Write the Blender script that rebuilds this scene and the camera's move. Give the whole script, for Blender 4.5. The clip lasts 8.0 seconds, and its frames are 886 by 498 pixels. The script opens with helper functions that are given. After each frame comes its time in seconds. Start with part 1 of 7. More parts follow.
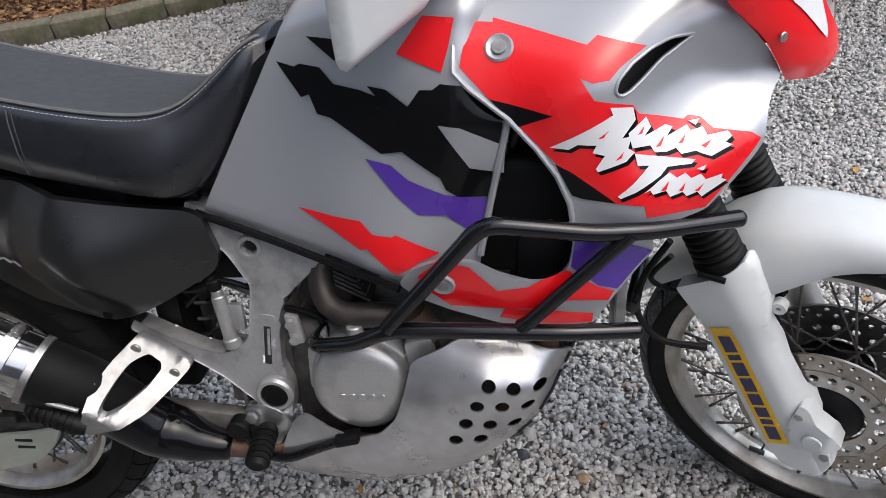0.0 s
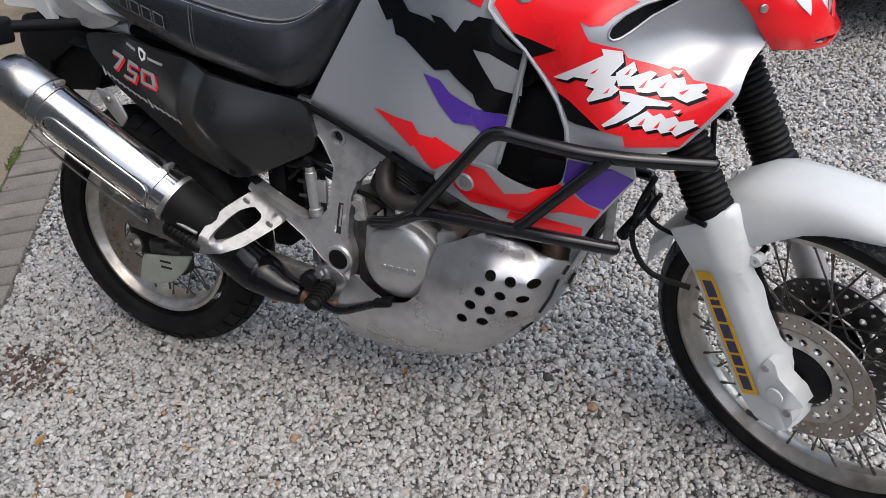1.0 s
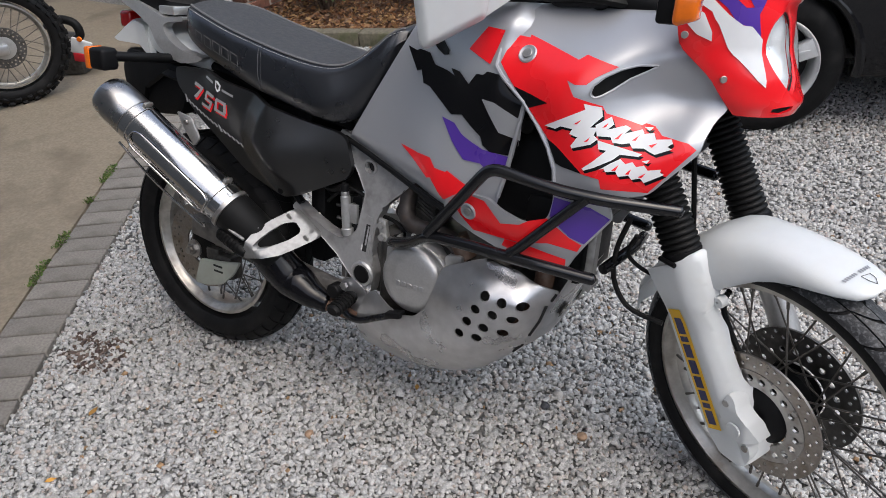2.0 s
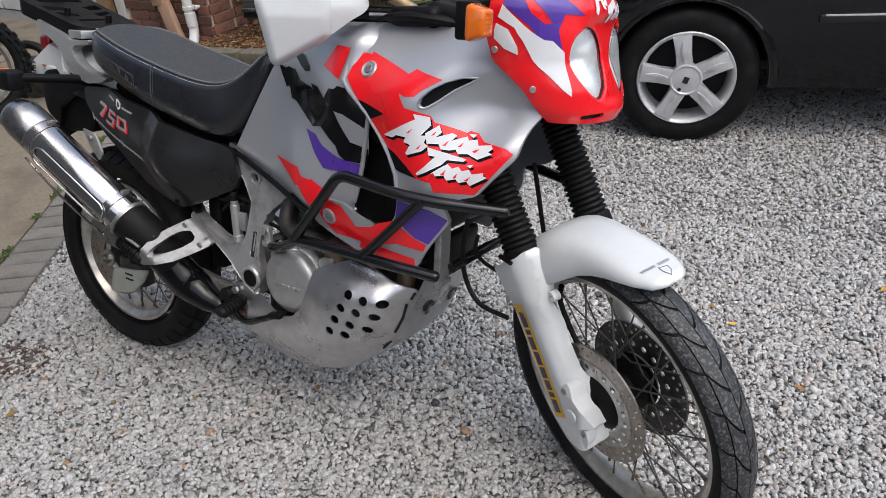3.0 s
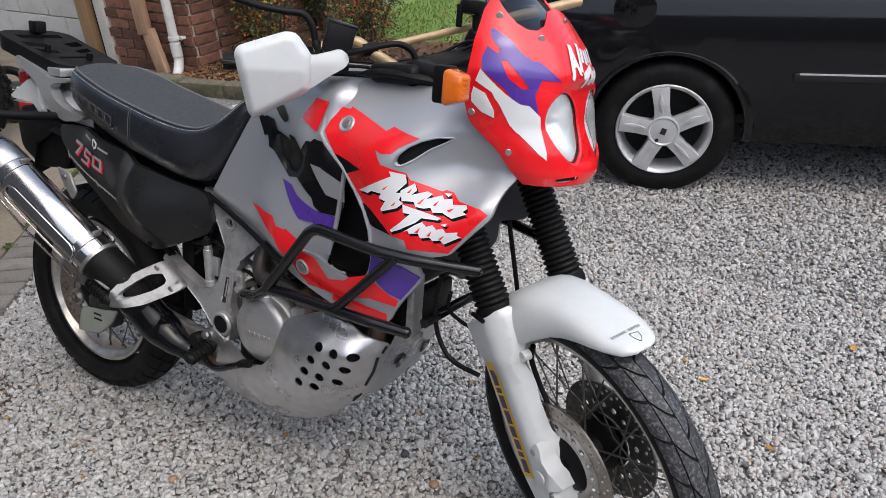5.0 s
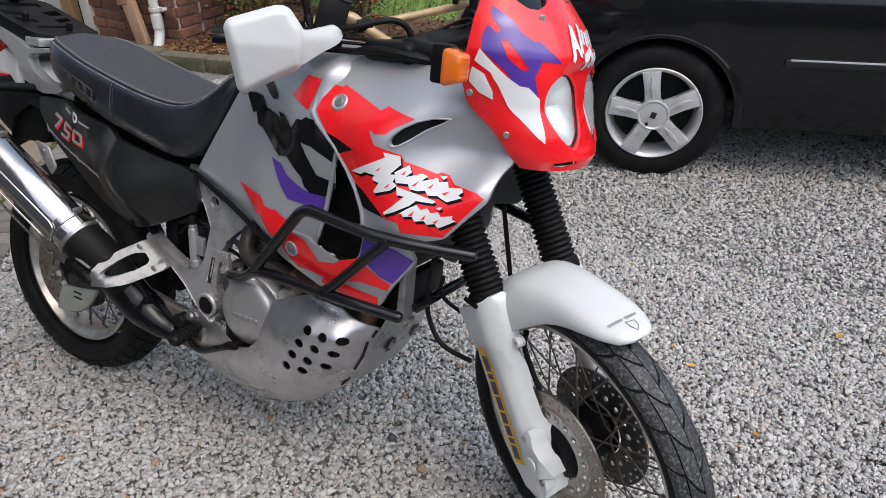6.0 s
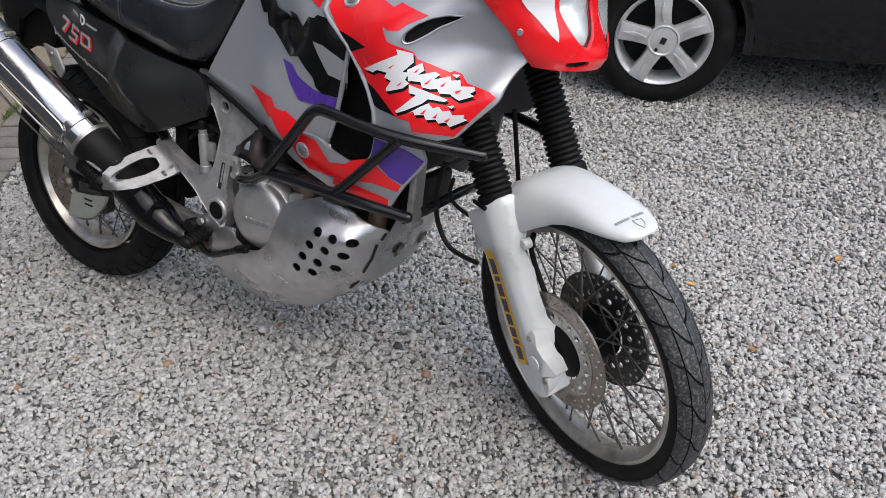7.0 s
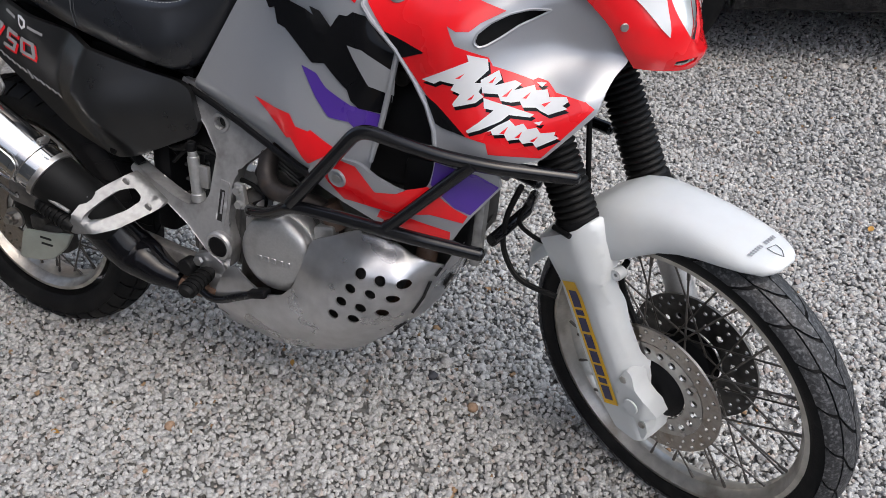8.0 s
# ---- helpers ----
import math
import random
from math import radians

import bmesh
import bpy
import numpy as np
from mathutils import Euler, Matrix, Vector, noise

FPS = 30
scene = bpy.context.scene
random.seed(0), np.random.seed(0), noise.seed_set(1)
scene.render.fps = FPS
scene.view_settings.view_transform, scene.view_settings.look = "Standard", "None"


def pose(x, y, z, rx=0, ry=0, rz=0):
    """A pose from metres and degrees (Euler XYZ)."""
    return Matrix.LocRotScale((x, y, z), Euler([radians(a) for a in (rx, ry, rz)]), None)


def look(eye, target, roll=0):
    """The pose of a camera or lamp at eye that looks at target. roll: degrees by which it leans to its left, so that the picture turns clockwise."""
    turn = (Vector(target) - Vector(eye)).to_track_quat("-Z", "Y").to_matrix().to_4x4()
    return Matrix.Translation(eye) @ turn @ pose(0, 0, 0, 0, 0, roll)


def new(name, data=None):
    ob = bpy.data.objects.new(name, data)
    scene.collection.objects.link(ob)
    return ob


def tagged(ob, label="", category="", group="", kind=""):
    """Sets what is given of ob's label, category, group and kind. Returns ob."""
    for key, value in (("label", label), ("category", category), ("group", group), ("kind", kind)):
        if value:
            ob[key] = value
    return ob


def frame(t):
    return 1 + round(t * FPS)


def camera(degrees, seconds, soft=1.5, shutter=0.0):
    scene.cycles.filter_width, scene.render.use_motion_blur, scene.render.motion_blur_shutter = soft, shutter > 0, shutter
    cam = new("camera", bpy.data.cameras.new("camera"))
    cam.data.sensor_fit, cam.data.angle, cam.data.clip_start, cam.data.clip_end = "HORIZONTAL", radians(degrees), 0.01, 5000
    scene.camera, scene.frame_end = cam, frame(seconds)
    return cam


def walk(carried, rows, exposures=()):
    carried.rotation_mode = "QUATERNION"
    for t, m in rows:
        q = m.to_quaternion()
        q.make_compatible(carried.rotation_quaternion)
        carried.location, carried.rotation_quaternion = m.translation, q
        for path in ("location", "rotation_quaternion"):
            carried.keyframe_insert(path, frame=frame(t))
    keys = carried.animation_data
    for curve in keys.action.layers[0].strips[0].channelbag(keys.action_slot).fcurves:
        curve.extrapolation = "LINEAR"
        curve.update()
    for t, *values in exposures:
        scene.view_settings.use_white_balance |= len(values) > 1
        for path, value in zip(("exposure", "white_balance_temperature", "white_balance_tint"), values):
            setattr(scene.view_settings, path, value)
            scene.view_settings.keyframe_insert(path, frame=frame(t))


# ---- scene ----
cam = camera(63.1, 8.0, 0.8)
PATH = [
    (0, (1.033, -0.794, 1.408), (0.796, 0.709, 0.11), -6.1),
    (0.5, (1.245, -0.878, 1.426), (0.721, 0.565, 0.144), -6.9),
    (1, (1.362, -1.037, 1.423), (0.652, 0.346, 0.165), -6.4),
    (1.2, (1.404, -1.126, 1.426), (0.625, 0.246, 0.196), -5.9),
    (2.3, (1.681, -1.16, 1.478), (0.738, 0.235, 0.399), -5.0),
    (2.5, (1.767, -1.126, 1.48), (0.812, 0.269, 0.413), -5.4),
    (3, (1.911, -1.088, 1.473), (0.97, 0.316, 0.405), -5.6),
    (3.5, (1.947, -1.096, 1.462), (1.025, 0.325, 0.398), -5.2),
    (4, (1.947, -1.104, 1.486), (1.031, 0.339, 0.448), -4.2),
    (4.5, (1.929, -1.073, 1.514), (1.018, 0.394, 0.505), -3.2),
    (4.7, (1.918, -1.057, 1.519), (1.005, 0.414, 0.517), -3.0),
    (5.8, (1.886, -1.044, 1.512), (1.0, 0.438, 0.502), -1.9),
    (6, (1.872, -1.038, 1.511), (1.018, 0.434, 0.459), -1.2),
    (6.5, (1.901, -1.075, 1.435), (1.072, 0.371, 0.329), -0.0),
    (7, (1.887, -1.106, 1.451), (1.076, 0.289, 0.269), -0.2),
    (7.5, (1.737, -1.108, 1.434), (1.003, 0.296, 0.214), -0.3),
    (8, (1.5, -0.961, 1.427), (0.911, 0.452, 0.139), -0.1),
]
walk(cam, [(t, look(eye, target, roll)) for t, eye, target, roll in PATH],
     exposures=[(0, -0.04), (0.5, -0.08), (1.0, -0.12), (2.3, -0.16), (8, -0.18)])

# ---- daylight: an even overcast sky, with a wide weak sun behind the cloud ----
world = bpy.data.worlds.new("overcast")
scene.world = world
world.use_nodes = True
wn = world.node_tree
sky = wn.nodes.new("ShaderNodeTexSky")
sky.sky_type, sky.sun_disc = "NISHITA", False
sky.sun_elevation, sky.sun_rotation = radians(62), radians(120)
sky.air_density, sky.dust_density, sky.ozone_density = 1.0, 4.0, 1.0
grey = wn.nodes.new("ShaderNodeHueSaturation")
grey.inputs["Saturation"].default_value = 0.80
wn.links.new(sky.outputs[0], grey.inputs["Color"])
wn.links.new(grey.outputs[0], wn.nodes["Background"].inputs[0])
wn.nodes["Background"].inputs[1].default_value = 0.27
sun = new("sun", bpy.data.lights.new("sun", "SUN"))
sun.data.energy, sun.data.angle, sun.data.color = 1.4, radians(60), (0.90, 0.96, 1.0)
sun.matrix_world = look((1.5, 0.55, 1.8), (0, 0, 0))

# ---- materials ----
def material(name, color, rough=0.5, metal=0.0, coat=0.0, grain=0.0, scale=60.0, bump=0.0, bump_scale=200.0,
             stain=None, stain_amount=0.0, stain_scale=6.0, rough_vary=0.08, islands=None, random_tint=0.0, stretch=(1, 1, 1), shine=0.5):
    """A surface with fine grain, larger stains and a little relief, in the object's own metres."""
    mat = bpy.data.materials.new(name)
    mat.use_nodes = True
    nodes, links = mat.node_tree.nodes, mat.node_tree.links
    bsdf = nodes["Principled BSDF"]
    bsdf.inputs["Metallic"].default_value = metal
    bsdf.inputs["Coat Weight"].default_value = coat
    bsdf.inputs["Specular IOR Level"].default_value = shine
    bsdf.inputs["Coat Roughness"].default_value = 0.06
    where = nodes.new("ShaderNodeTexCoord")
    stretched = nodes.new("ShaderNodeMapping")
    stretched.inputs["Scale"].default_value = stretch
    links.new(where.outputs["Object"], stretched.inputs[0])
    def cloud(size, detail=4.0):
        node = nodes.new("ShaderNodeTexNoise")
        node.inputs["Scale"].default_value, node.inputs["Detail"].default_value = size, detail
        links.new(stretched.outputs[0], node.inputs["Vector"])
        return node
    def mix(kind, factor, a, b):
        node = nodes.new("ShaderNodeMix")
        node.data_type, node.blend_type = "RGBA", kind
        for socket, value in ((node.inputs[0], factor), (node.inputs[6], a), (node.inputs[7], b)):
            if isinstance(value, bpy.types.NodeSocket):
                links.new(value, socket)
            else:
                socket.default_value = value
        return node.outputs[2]
    def band(source, low, high):
        node = nodes.new("ShaderNodeMapRange")
        node.inputs[1].default_value, node.inputs[2].default_value = low, high
        links.new(source, node.inputs[0])
        return node
    tone = (*color, 1)
    if islands:
        ramp = nodes.new("ShaderNodeValToRGB")
        ramp.color_ramp.interpolation = "CONSTANT"
        steps = ramp.color_ramp.elements
        while len(steps) < len(islands):
            steps.new(0.5)
        for step, (at, shade) in zip(steps, islands):
            step.position, step.color = at, (*shade, 1)
        source = nodes.new("ShaderNodeNewGeometry")
        links.new(source.outputs["Random Per Island"], ramp.inputs[0])
        tone = ramp.outputs[0]
    if random_tint:
        info = nodes.new("ShaderNodeObjectInfo")
        lift = band(info.outputs["Random"], 0.0, 1.0)
        lift.inputs[3].default_value, lift.inputs[4].default_value = 1 - random_tint, 1 + random_tint
        hsv = nodes.new("ShaderNodeHueSaturation")
        links.new(lift.outputs[0], hsv.inputs["Value"])
        if isinstance(tone, tuple):
            hsv.inputs["Color"].default_value = tone
        else:
            links.new(tone, hsv.inputs["Color"])
        tone = hsv.outputs[0]
    if grain:
        fine = band(cloud(scale).outputs[0], 0.3, 0.7)
        fine.inputs[3].default_value, fine.inputs[4].default_value = 1 - grain, 1 + grain
        hsv = nodes.new("ShaderNodeHueSaturation")
        links.new(fine.outputs[0], hsv.inputs["Value"])
        if isinstance(tone, tuple):
            hsv.inputs["Color"].default_value = tone
        else:
            links.new(tone, hsv.inputs["Color"])
        tone = hsv.outputs[0]
    if stain:
        patch = band(cloud(stain_scale, 6.0).outputs[0], 0.5, 0.68)
        patch.inputs[4].default_value = stain_amount
        tone = mix("MIX", patch.outputs[0], tone, (*stain, 1))
    if isinstance(tone, tuple):
        bsdf.inputs["Base Color"].default_value = tone
    else:
        links.new(tone, bsdf.inputs["Base Color"])
    sheen = band(cloud(scale * 0.25).outputs[0], 0.3, 0.7)
    sheen.inputs[3].default_value, sheen.inputs[4].default_value = max(0.02, rough - rough_vary), min(1, rough + rough_vary)
    links.new(sheen.outputs[0], bsdf.inputs["Roughness"])
    if bump:
        relief = nodes.new("ShaderNodeBump")
        relief.inputs["Strength"].default_value, relief.inputs["Distance"].default_value = bump, 0.002
        links.new(cloud(bump_scale).outputs[0], relief.inputs["Height"])
        links.new(relief.outputs[0], bsdf.inputs["Normal"])
    return mat


silver_paint = material("silver_paint", (0.40, 0.412, 0.435), 0.34, 0.40, 0.30, 0.03, 900, rough_vary=0.04)
red_vinyl = material("red_vinyl", (0.82, 0.007, 0.013), 0.28, 0, 0.5, 0.04, 20, rough_vary=0.05)
black_vinyl = material("black_vinyl", (0.006, 0.006, 0.007), 0.10, 0, 0.0, rough_vary=0.05, shine=0.20)
purple_vinyl = material("purple_vinyl", (0.078, 0.030, 0.30), 0.28, 0, 0.5, 0.05, 20)
white_vinyl = material("white_vinyl", (0.72, 0.73, 0.74), 0.35, 0, 0.3, 0.03, 30)
grey_vinyl = material("grey_vinyl", (0.36, 0.36, 0.37), 0.4, 0.3, 0.3, 0.03, 30)
yellow_vinyl = material("yellow_vinyl", (0.80, 0.46, 0.01), 0.4, 0, 0.2, 0.04, 30)
navy_vinyl = material("navy_vinyl", (0.012, 0.012, 0.08), 0.4, 0, 0.2)
white_plastic = material("white_plastic", (0.62, 0.645, 0.65), 0.36, 0, 0.15, 0.02, 40, 0.05, 500, stain=(0.62, 0.60, 0.55), stain_amount=0.2, stain_scale=14)
charcoal_plastic = material("charcoal_plastic", (0.007, 0.007, 0.0072), 0.32, 0, 0.0, 0.1, 80, 0.10, 700, rough_vary=0.05, shine=0.85)
black_plastic = material("black_plastic", (0.005, 0.005, 0.0055), 0.5, 0, 0.0, 0.15, 60, 0.15, 500, shine=0.18)
seat_vinyl = material("seat_vinyl", (0.008, 0.009, 0.012), 0.30, 0, 0, 0.1, 50, 0.12, 900, rough_vary=0.06, shine=0.85)
seat_cloth = material("seat_cloth", (0.040, 0.043, 0.048), 0.66, 0, 0, 0.12, 300, 0.3, 1400, shine=0.50)
piping_cloth = material("piping_cloth", (0.12, 0.12, 0.122), 0.6, 0, 0, 0.1, 300)
thread = material("thread", (0.45, 0.44, 0.42), 0.7)
black_tube = material("black_tube", (0.005, 0.005, 0.006), 0.22, 0, 0.3, 0.1, 40, 0.08, 90, rough_vary=0.08, shine=0.40)
frame_paint = material("frame_paint", (0.42, 0.42, 0.42), 0.4, 0.55, 0.15, 0.05, 120, stain=(0.12, 0.11, 0.10), stain_amount=0.5, stain_scale=18)
hanger_alloy = material("hanger_alloy", (0.34, 0.34, 0.335), 0.42, 0.75, 0, 0.10, 90, 0.2, 400, stain=(0.20, 0.195, 0.19), stain_amount=0.6, stain_scale=30)
pipe_black = material("pipe_black", (0.004, 0.004, 0.005), 0.16, 0, 0, 0.1, 40, 0.25, 30, rough_vary=0.08, shine=0.30)
brushed_alloy = material("brushed_alloy", (0.57, 0.57, 0.58), 0.33, 0.92, 0, 0.08, 40, 0.10, 500, stain=(0.38, 0.38, 0.38), stain_amount=0.6, stain_scale=9, rough_vary=0.1)
dirty_alloy = material("dirty_alloy", (0.20, 0.19, 0.18), 0.5, 0.7, 0, 0.2, 40, 0.2, 300, stain=(0.05, 0.048, 0.045), stain_amount=0.9, stain_scale=16)
cast_alloy = material("cast_alloy", (0.52, 0.52, 0.515), 0.40, 0.75, 0, 0.06, 200, 0.12, 900, stain=(0.26, 0.255, 0.25), stain_amount=0.4, stain_scale=16)
engine_metal = material("engine_metal", (0.11, 0.106, 0.10), 0.5, 0.7, 0, 0.25, 60, 0.3, 300, stain=(0.04, 0.035, 0.03), stain_amount=0.8, stain_scale=20)
polished = material("polished", (0.52, 0.515, 0.51), 0.14, 1.0, 0, 0.03, 90, 0.03, 150, rough_vary=0.06)
satin_steel = material("satin_steel", (0.36, 0.355, 0.35), 0.27, 1.0, 0, 0.06, 60, 0.06, 200, rough_vary=0.08)
bare_steel = material("bare_steel", (0.45, 0.44, 0.42), 0.35, 0.9, 0, 0.12, 80, stain=(0.16, 0.09, 0.05), stain_amount=0.5, stain_scale=40)
rusty_pipe = material("rusty_pipe", (0.14, 0.085, 0.06), 0.6, 0.6, 0, 0.3, 60, 0.2, 300, stain=(0.20, 0.17, 0.15), stain_amount=0.6, stain_scale=25)
header_pipe = material("header_pipe", (0.055, 0.048, 0.045), 0.5, 0.5, 0, 0.25, 50, 0.15, 200, stain=(0.09, 0.058, 0.04), stain_amount=0.5, stain_scale=25)
disc_steel = material("disc_steel", (0.34, 0.31, 0.28), 0.35, 0.9, 0, 0.12, 150, stain=(0.20, 0.15, 0.10), stain_amount=0.5, stain_scale=30)
rim_alloy = material("rim_alloy", (0.52, 0.50, 0.46), 0.38, 0.85, 0, 0.12, 60, 0.1, 300, stain=(0.22, 0.19, 0.15), stain_amount=0.7, stain_scale=14)
spoke_steel = material("spoke_steel", (0.16, 0.145, 0.13), 0.45, 0.8, 0, 0.25, 200)
tyre_rubber = material("tyre_rubber", (0.006, 0.006, 0.0065), 0.62, 0, 0, 0.2, 40, 0.3, 300, stain=(0.035, 0.034, 0.032), stain_amount=0.3, stain_scale=12, shine=0.2)
tread_rubber = material("tread_rubber", (0.024, 0.025, 0.027), 0.5, 0, 0, 0.4, 120, 0.6, 260, stain=(0.16, 0.163, 0.168), stain_amount=0.7, stain_scale=170)
soft_rubber = material("soft_rubber", (0.005, 0.005, 0.005), 0.55, 0, 0, 0.2, 60, 0.2, 400, shine=0.2)
# near-black for holes, slots and gaps, their shade put into the colour
dark_hole = material("dark_hole", (0.006, 0.006, 0.006), 0.8)
amber_lens = material("amber_lens", (0.72, 0.15, 0.008), 0.18, 0, 0.5, 0.08, 60)
red_lens = material("red_lens", (0.35, 0.005, 0.005), 0.15, 0, 0.5)
grey_caliper = material("grey_caliper", (0.12, 0.085, 0.05), 0.5, 0.6, 0, 0.2, 60)
sage_plastic = material("sage_plastic", (0.34, 0.36, 0.31), 0.5, 0, 0, 0.08, 40, stain=(0.2, 0.2, 0.17), stain_amount=0.5, stain_scale=20)
badge_paper = material("badge_paper", (0.02, 0.02, 0.02), 0.4)


def glass(name, tint, rough=0.02):
    mat = bpy.data.materials.new(name)
    mat.use_nodes = True
    bsdf = mat.node_tree.nodes["Principled BSDF"]
    bsdf.inputs["Base Color"].default_value = (*tint, 1)
    bsdf.inputs["Transmission Weight"].default_value = 1.0
    bsdf.inputs["Roughness"].default_value, bsdf.inputs["IOR"].default_value = rough, 1.45
    return mat


def clear_cover(name):
    """A thin clear cover: see-through, with a mirror gloss at glancing angles."""
    mat = bpy.data.materials.new(name)
    mat.use_nodes = True
    nodes, links = mat.node_tree.nodes, mat.node_tree.links
    nodes.remove(nodes["Principled BSDF"])
    clear, gloss, blend, edge = (nodes.new(kind) for kind in ("ShaderNodeBsdfTransparent", "ShaderNodeBsdfGlossy", "ShaderNodeMixShader", "ShaderNodeFresnel"))
    clear.inputs[0].default_value = (0.93, 0.94, 0.94, 1)
    gloss.inputs["Roughness"].default_value = 0.03
    edge.inputs[0].default_value = 1.6
    links.new(edge.outputs[0], blend.inputs[0])
    links.new(clear.outputs[0], blend.inputs[1])
    links.new(gloss.outputs[0], blend.inputs[2])
    links.new(blend.outputs[0], nodes["Material Output"].inputs[0])
    return mat


lamp_glass = clear_cover("lamp_glass")
reflector = material("reflector", (0.92, 0.93, 0.94), 0.30, 0.55, 0, 0.05, 60, 0.2, 60)
pale_gold = material("pale_gold", (0.50, 0.36, 0.20), 0.42, 0.35, 0.1, 0.08, 60, stain=(0.34, 0.25, 0.15), stain_amount=0.4, stain_scale=20)
smoked_glass = glass("smoked_glass", (0.25, 0.26, 0.28))


from mathutils.bvhtree import BVHTree


# ---- mesh tools ----
def finish(bm, sharp=40.0):
    bmesh.ops.recalc_face_normals(bm, faces=bm.faces)
    for face in bm.faces:
        face.smooth = True
    for edge in bm.edges:
        if len(edge.link_faces) == 2 and edge.calc_face_angle(0.0) > radians(sharp):
            edge.smooth = False
    return bm


def part(name, bm, mat, parent=None, label="", m=None, sharp=40.0):
    """Links a bmesh as one mesh object under a thing or a part."""
    mesh = bpy.data.meshes.new(name)
    finish(bm, sharp).to_mesh(mesh)
    bm.free()
    mesh.materials.append(mat)
    ob = new(name, mesh)
    ob.parent = parent
    if m is not None:
        ob.matrix_basis = m
    if label:
        tagged(ob, label)
    return ob


def again(name, source, parent, m):
    """Another object on the same mesh."""
    ob = new(name, source.data)
    ob.parent, ob.matrix_basis = parent, m
    return ob


def thing(name, label, category, m=None, group="", kind=""):
    ob = new(name)
    ob.empty_display_size = 0.1
    if m is not None:
        ob.matrix_basis = m
    return tagged(ob, label, category, group, kind)


def structure(name, bm, mat, label="", category="", kind="structure", sharp=40.0, m=None):
    return tagged(part(name, bm, mat, None, "", m, sharp), label, category, "", kind)


def joined(*parts):
    out = bmesh.new()
    for bm in parts:
        mesh = bpy.data.meshes.new("piece")
        bm.to_mesh(mesh)
        bm.free()
        out.from_mesh(mesh)
        bpy.data.meshes.remove(mesh)
    return out


def moved(bm, m):
    bmesh.ops.transform(bm, matrix=m, verts=bm.verts)
    return bm


def mirrored(bm):
    """The same shape on the other side of the bike's middle plane."""
    bmesh.ops.scale(bm, vec=(1, -1, 1), verts=bm.verts)
    bmesh.ops.reverse_faces(bm, faces=bm.faces)
    return bm


def box(size, centre=(0, 0, 0), bevel=0.0, segments=2):
    bm = bmesh.new()
    bmesh.ops.create_cube(bm, size=1)
    bmesh.ops.scale(bm, vec=size, verts=bm.verts)
    if bevel:
        bmesh.ops.bevel(bm, geom=bm.edges[:], offset=bevel, segments=segments, profile=0.5, affect="EDGES")
    return moved(bm, Matrix.Translation(centre))


def smooth_path(points, steps=6):
    """A Catmull-Rom line through the points."""
    pts = [Vector(p) for p in points]
    if len(pts) < 3:
        return pts
    line = []
    for i in range(len(pts) - 1):
        a, b, c, d = pts[max(i - 1, 0)], pts[i], pts[i + 1], pts[min(i + 2, len(pts) - 1)]
        for s in range(steps):
            t = s / steps
            line.append(0.5 * ((2 * b) + (c - a) * t + (2 * a - 5 * b + 4 * c - d) * t * t + (3 * b - a - 3 * c + d) * t ** 3))
    return line + [pts[-1]]


def rounded_path(points, radius, steps=5):
    """Straight runs with rounded corners, as a bent tube has."""
    pts = [Vector(p) for p in points]
    line = [pts[0]]
    for a, b, c in zip(pts, pts[1:], pts[2:]):
        cut = min(radius, (a - b).length * 0.45, (c - b).length * 0.45)
        p, q = b + (a - b).normalized() * cut, b + (c - b).normalized() * cut
        for s in range(steps + 1):
            t = s / steps
            line.append((1 - t) ** 2 * p + 2 * t * (1 - t) * b + t * t * q)
    return line + [pts[-1]]


def skin(rings, closed=True, caps=True):
    """A surface over rings of equally many points."""
    bm = bmesh.new()
    rows = [[bm.verts.new(p) for p in ring] for ring in rings]
    n = len(rows[0])
    for a, b in zip(rows, rows[1:]):
        for i in range(n if closed else n - 1):
            j = (i + 1) % n
            try:
                bm.faces.new((a[i], a[j], b[j], b[i]))
            except ValueError:
                pass
    if caps and closed:
        for row in (rows[0], rows[-1]):
            try:
                bm.faces.new(row)
            except ValueError:
                pass
    return bm


def tube(points, radius, sides=10, squash=1.0):
    """A tube along a line; radius may be a list, one for each point."""
    pts = [Vector(p) for p in points]
    radii = radius if isinstance(radius, (list, tuple)) else [radius] * len(pts)
    rings, side = [], None
    for i, p in enumerate(pts):
        ahead = (pts[min(i + 1, len(pts) - 1)] - pts[max(i - 1, 0)]).normalized()
        if side is None:
            side = ahead.cross(Vector((0, 0, 1)) if abs(ahead.z) < 0.9 else Vector((1, 0, 0))).normalized()
        side = (side - ahead * side.dot(ahead)).normalized()
        up = side.cross(ahead)
        rings.append([p + radii[i] * (math.cos(a) * side + squash * math.sin(a) * up) for a in (2 * math.pi * k / sides for k in range(sides))])
    return skin(rings)


def turned(profile, sides=32, m=None, solid=True):
    """A body turned round the y axis; profile: (radius, y) from one end to the other; not solid: a ring that closes on itself."""
    rings = [[(r * math.cos(a), y, r * math.sin(a)) for a in (2 * math.pi * k / sides for k in range(sides))] for r, y in profile]
    bm = skin(rings) if solid else skin(rings + rings[:1], True, False)
    if not solid:
        bmesh.ops.remove_doubles(bm, verts=bm.verts, dist=1e-6)
    return moved(bm, m) if m is not None else bm


def cylinder(a, b, radius, sides=16, bevel=0.0):
    a, b = Vector(a), Vector(b)
    way = (b - a).normalized()
    if bevel:
        return tube([a, a + way * 1e-4, a + way * bevel, b - way * bevel, b - way * 1e-4, b],
                    [radius - bevel, radius - bevel, radius, radius, radius - bevel, radius - bevel], sides)
    return tube([a, b], radius, sides)


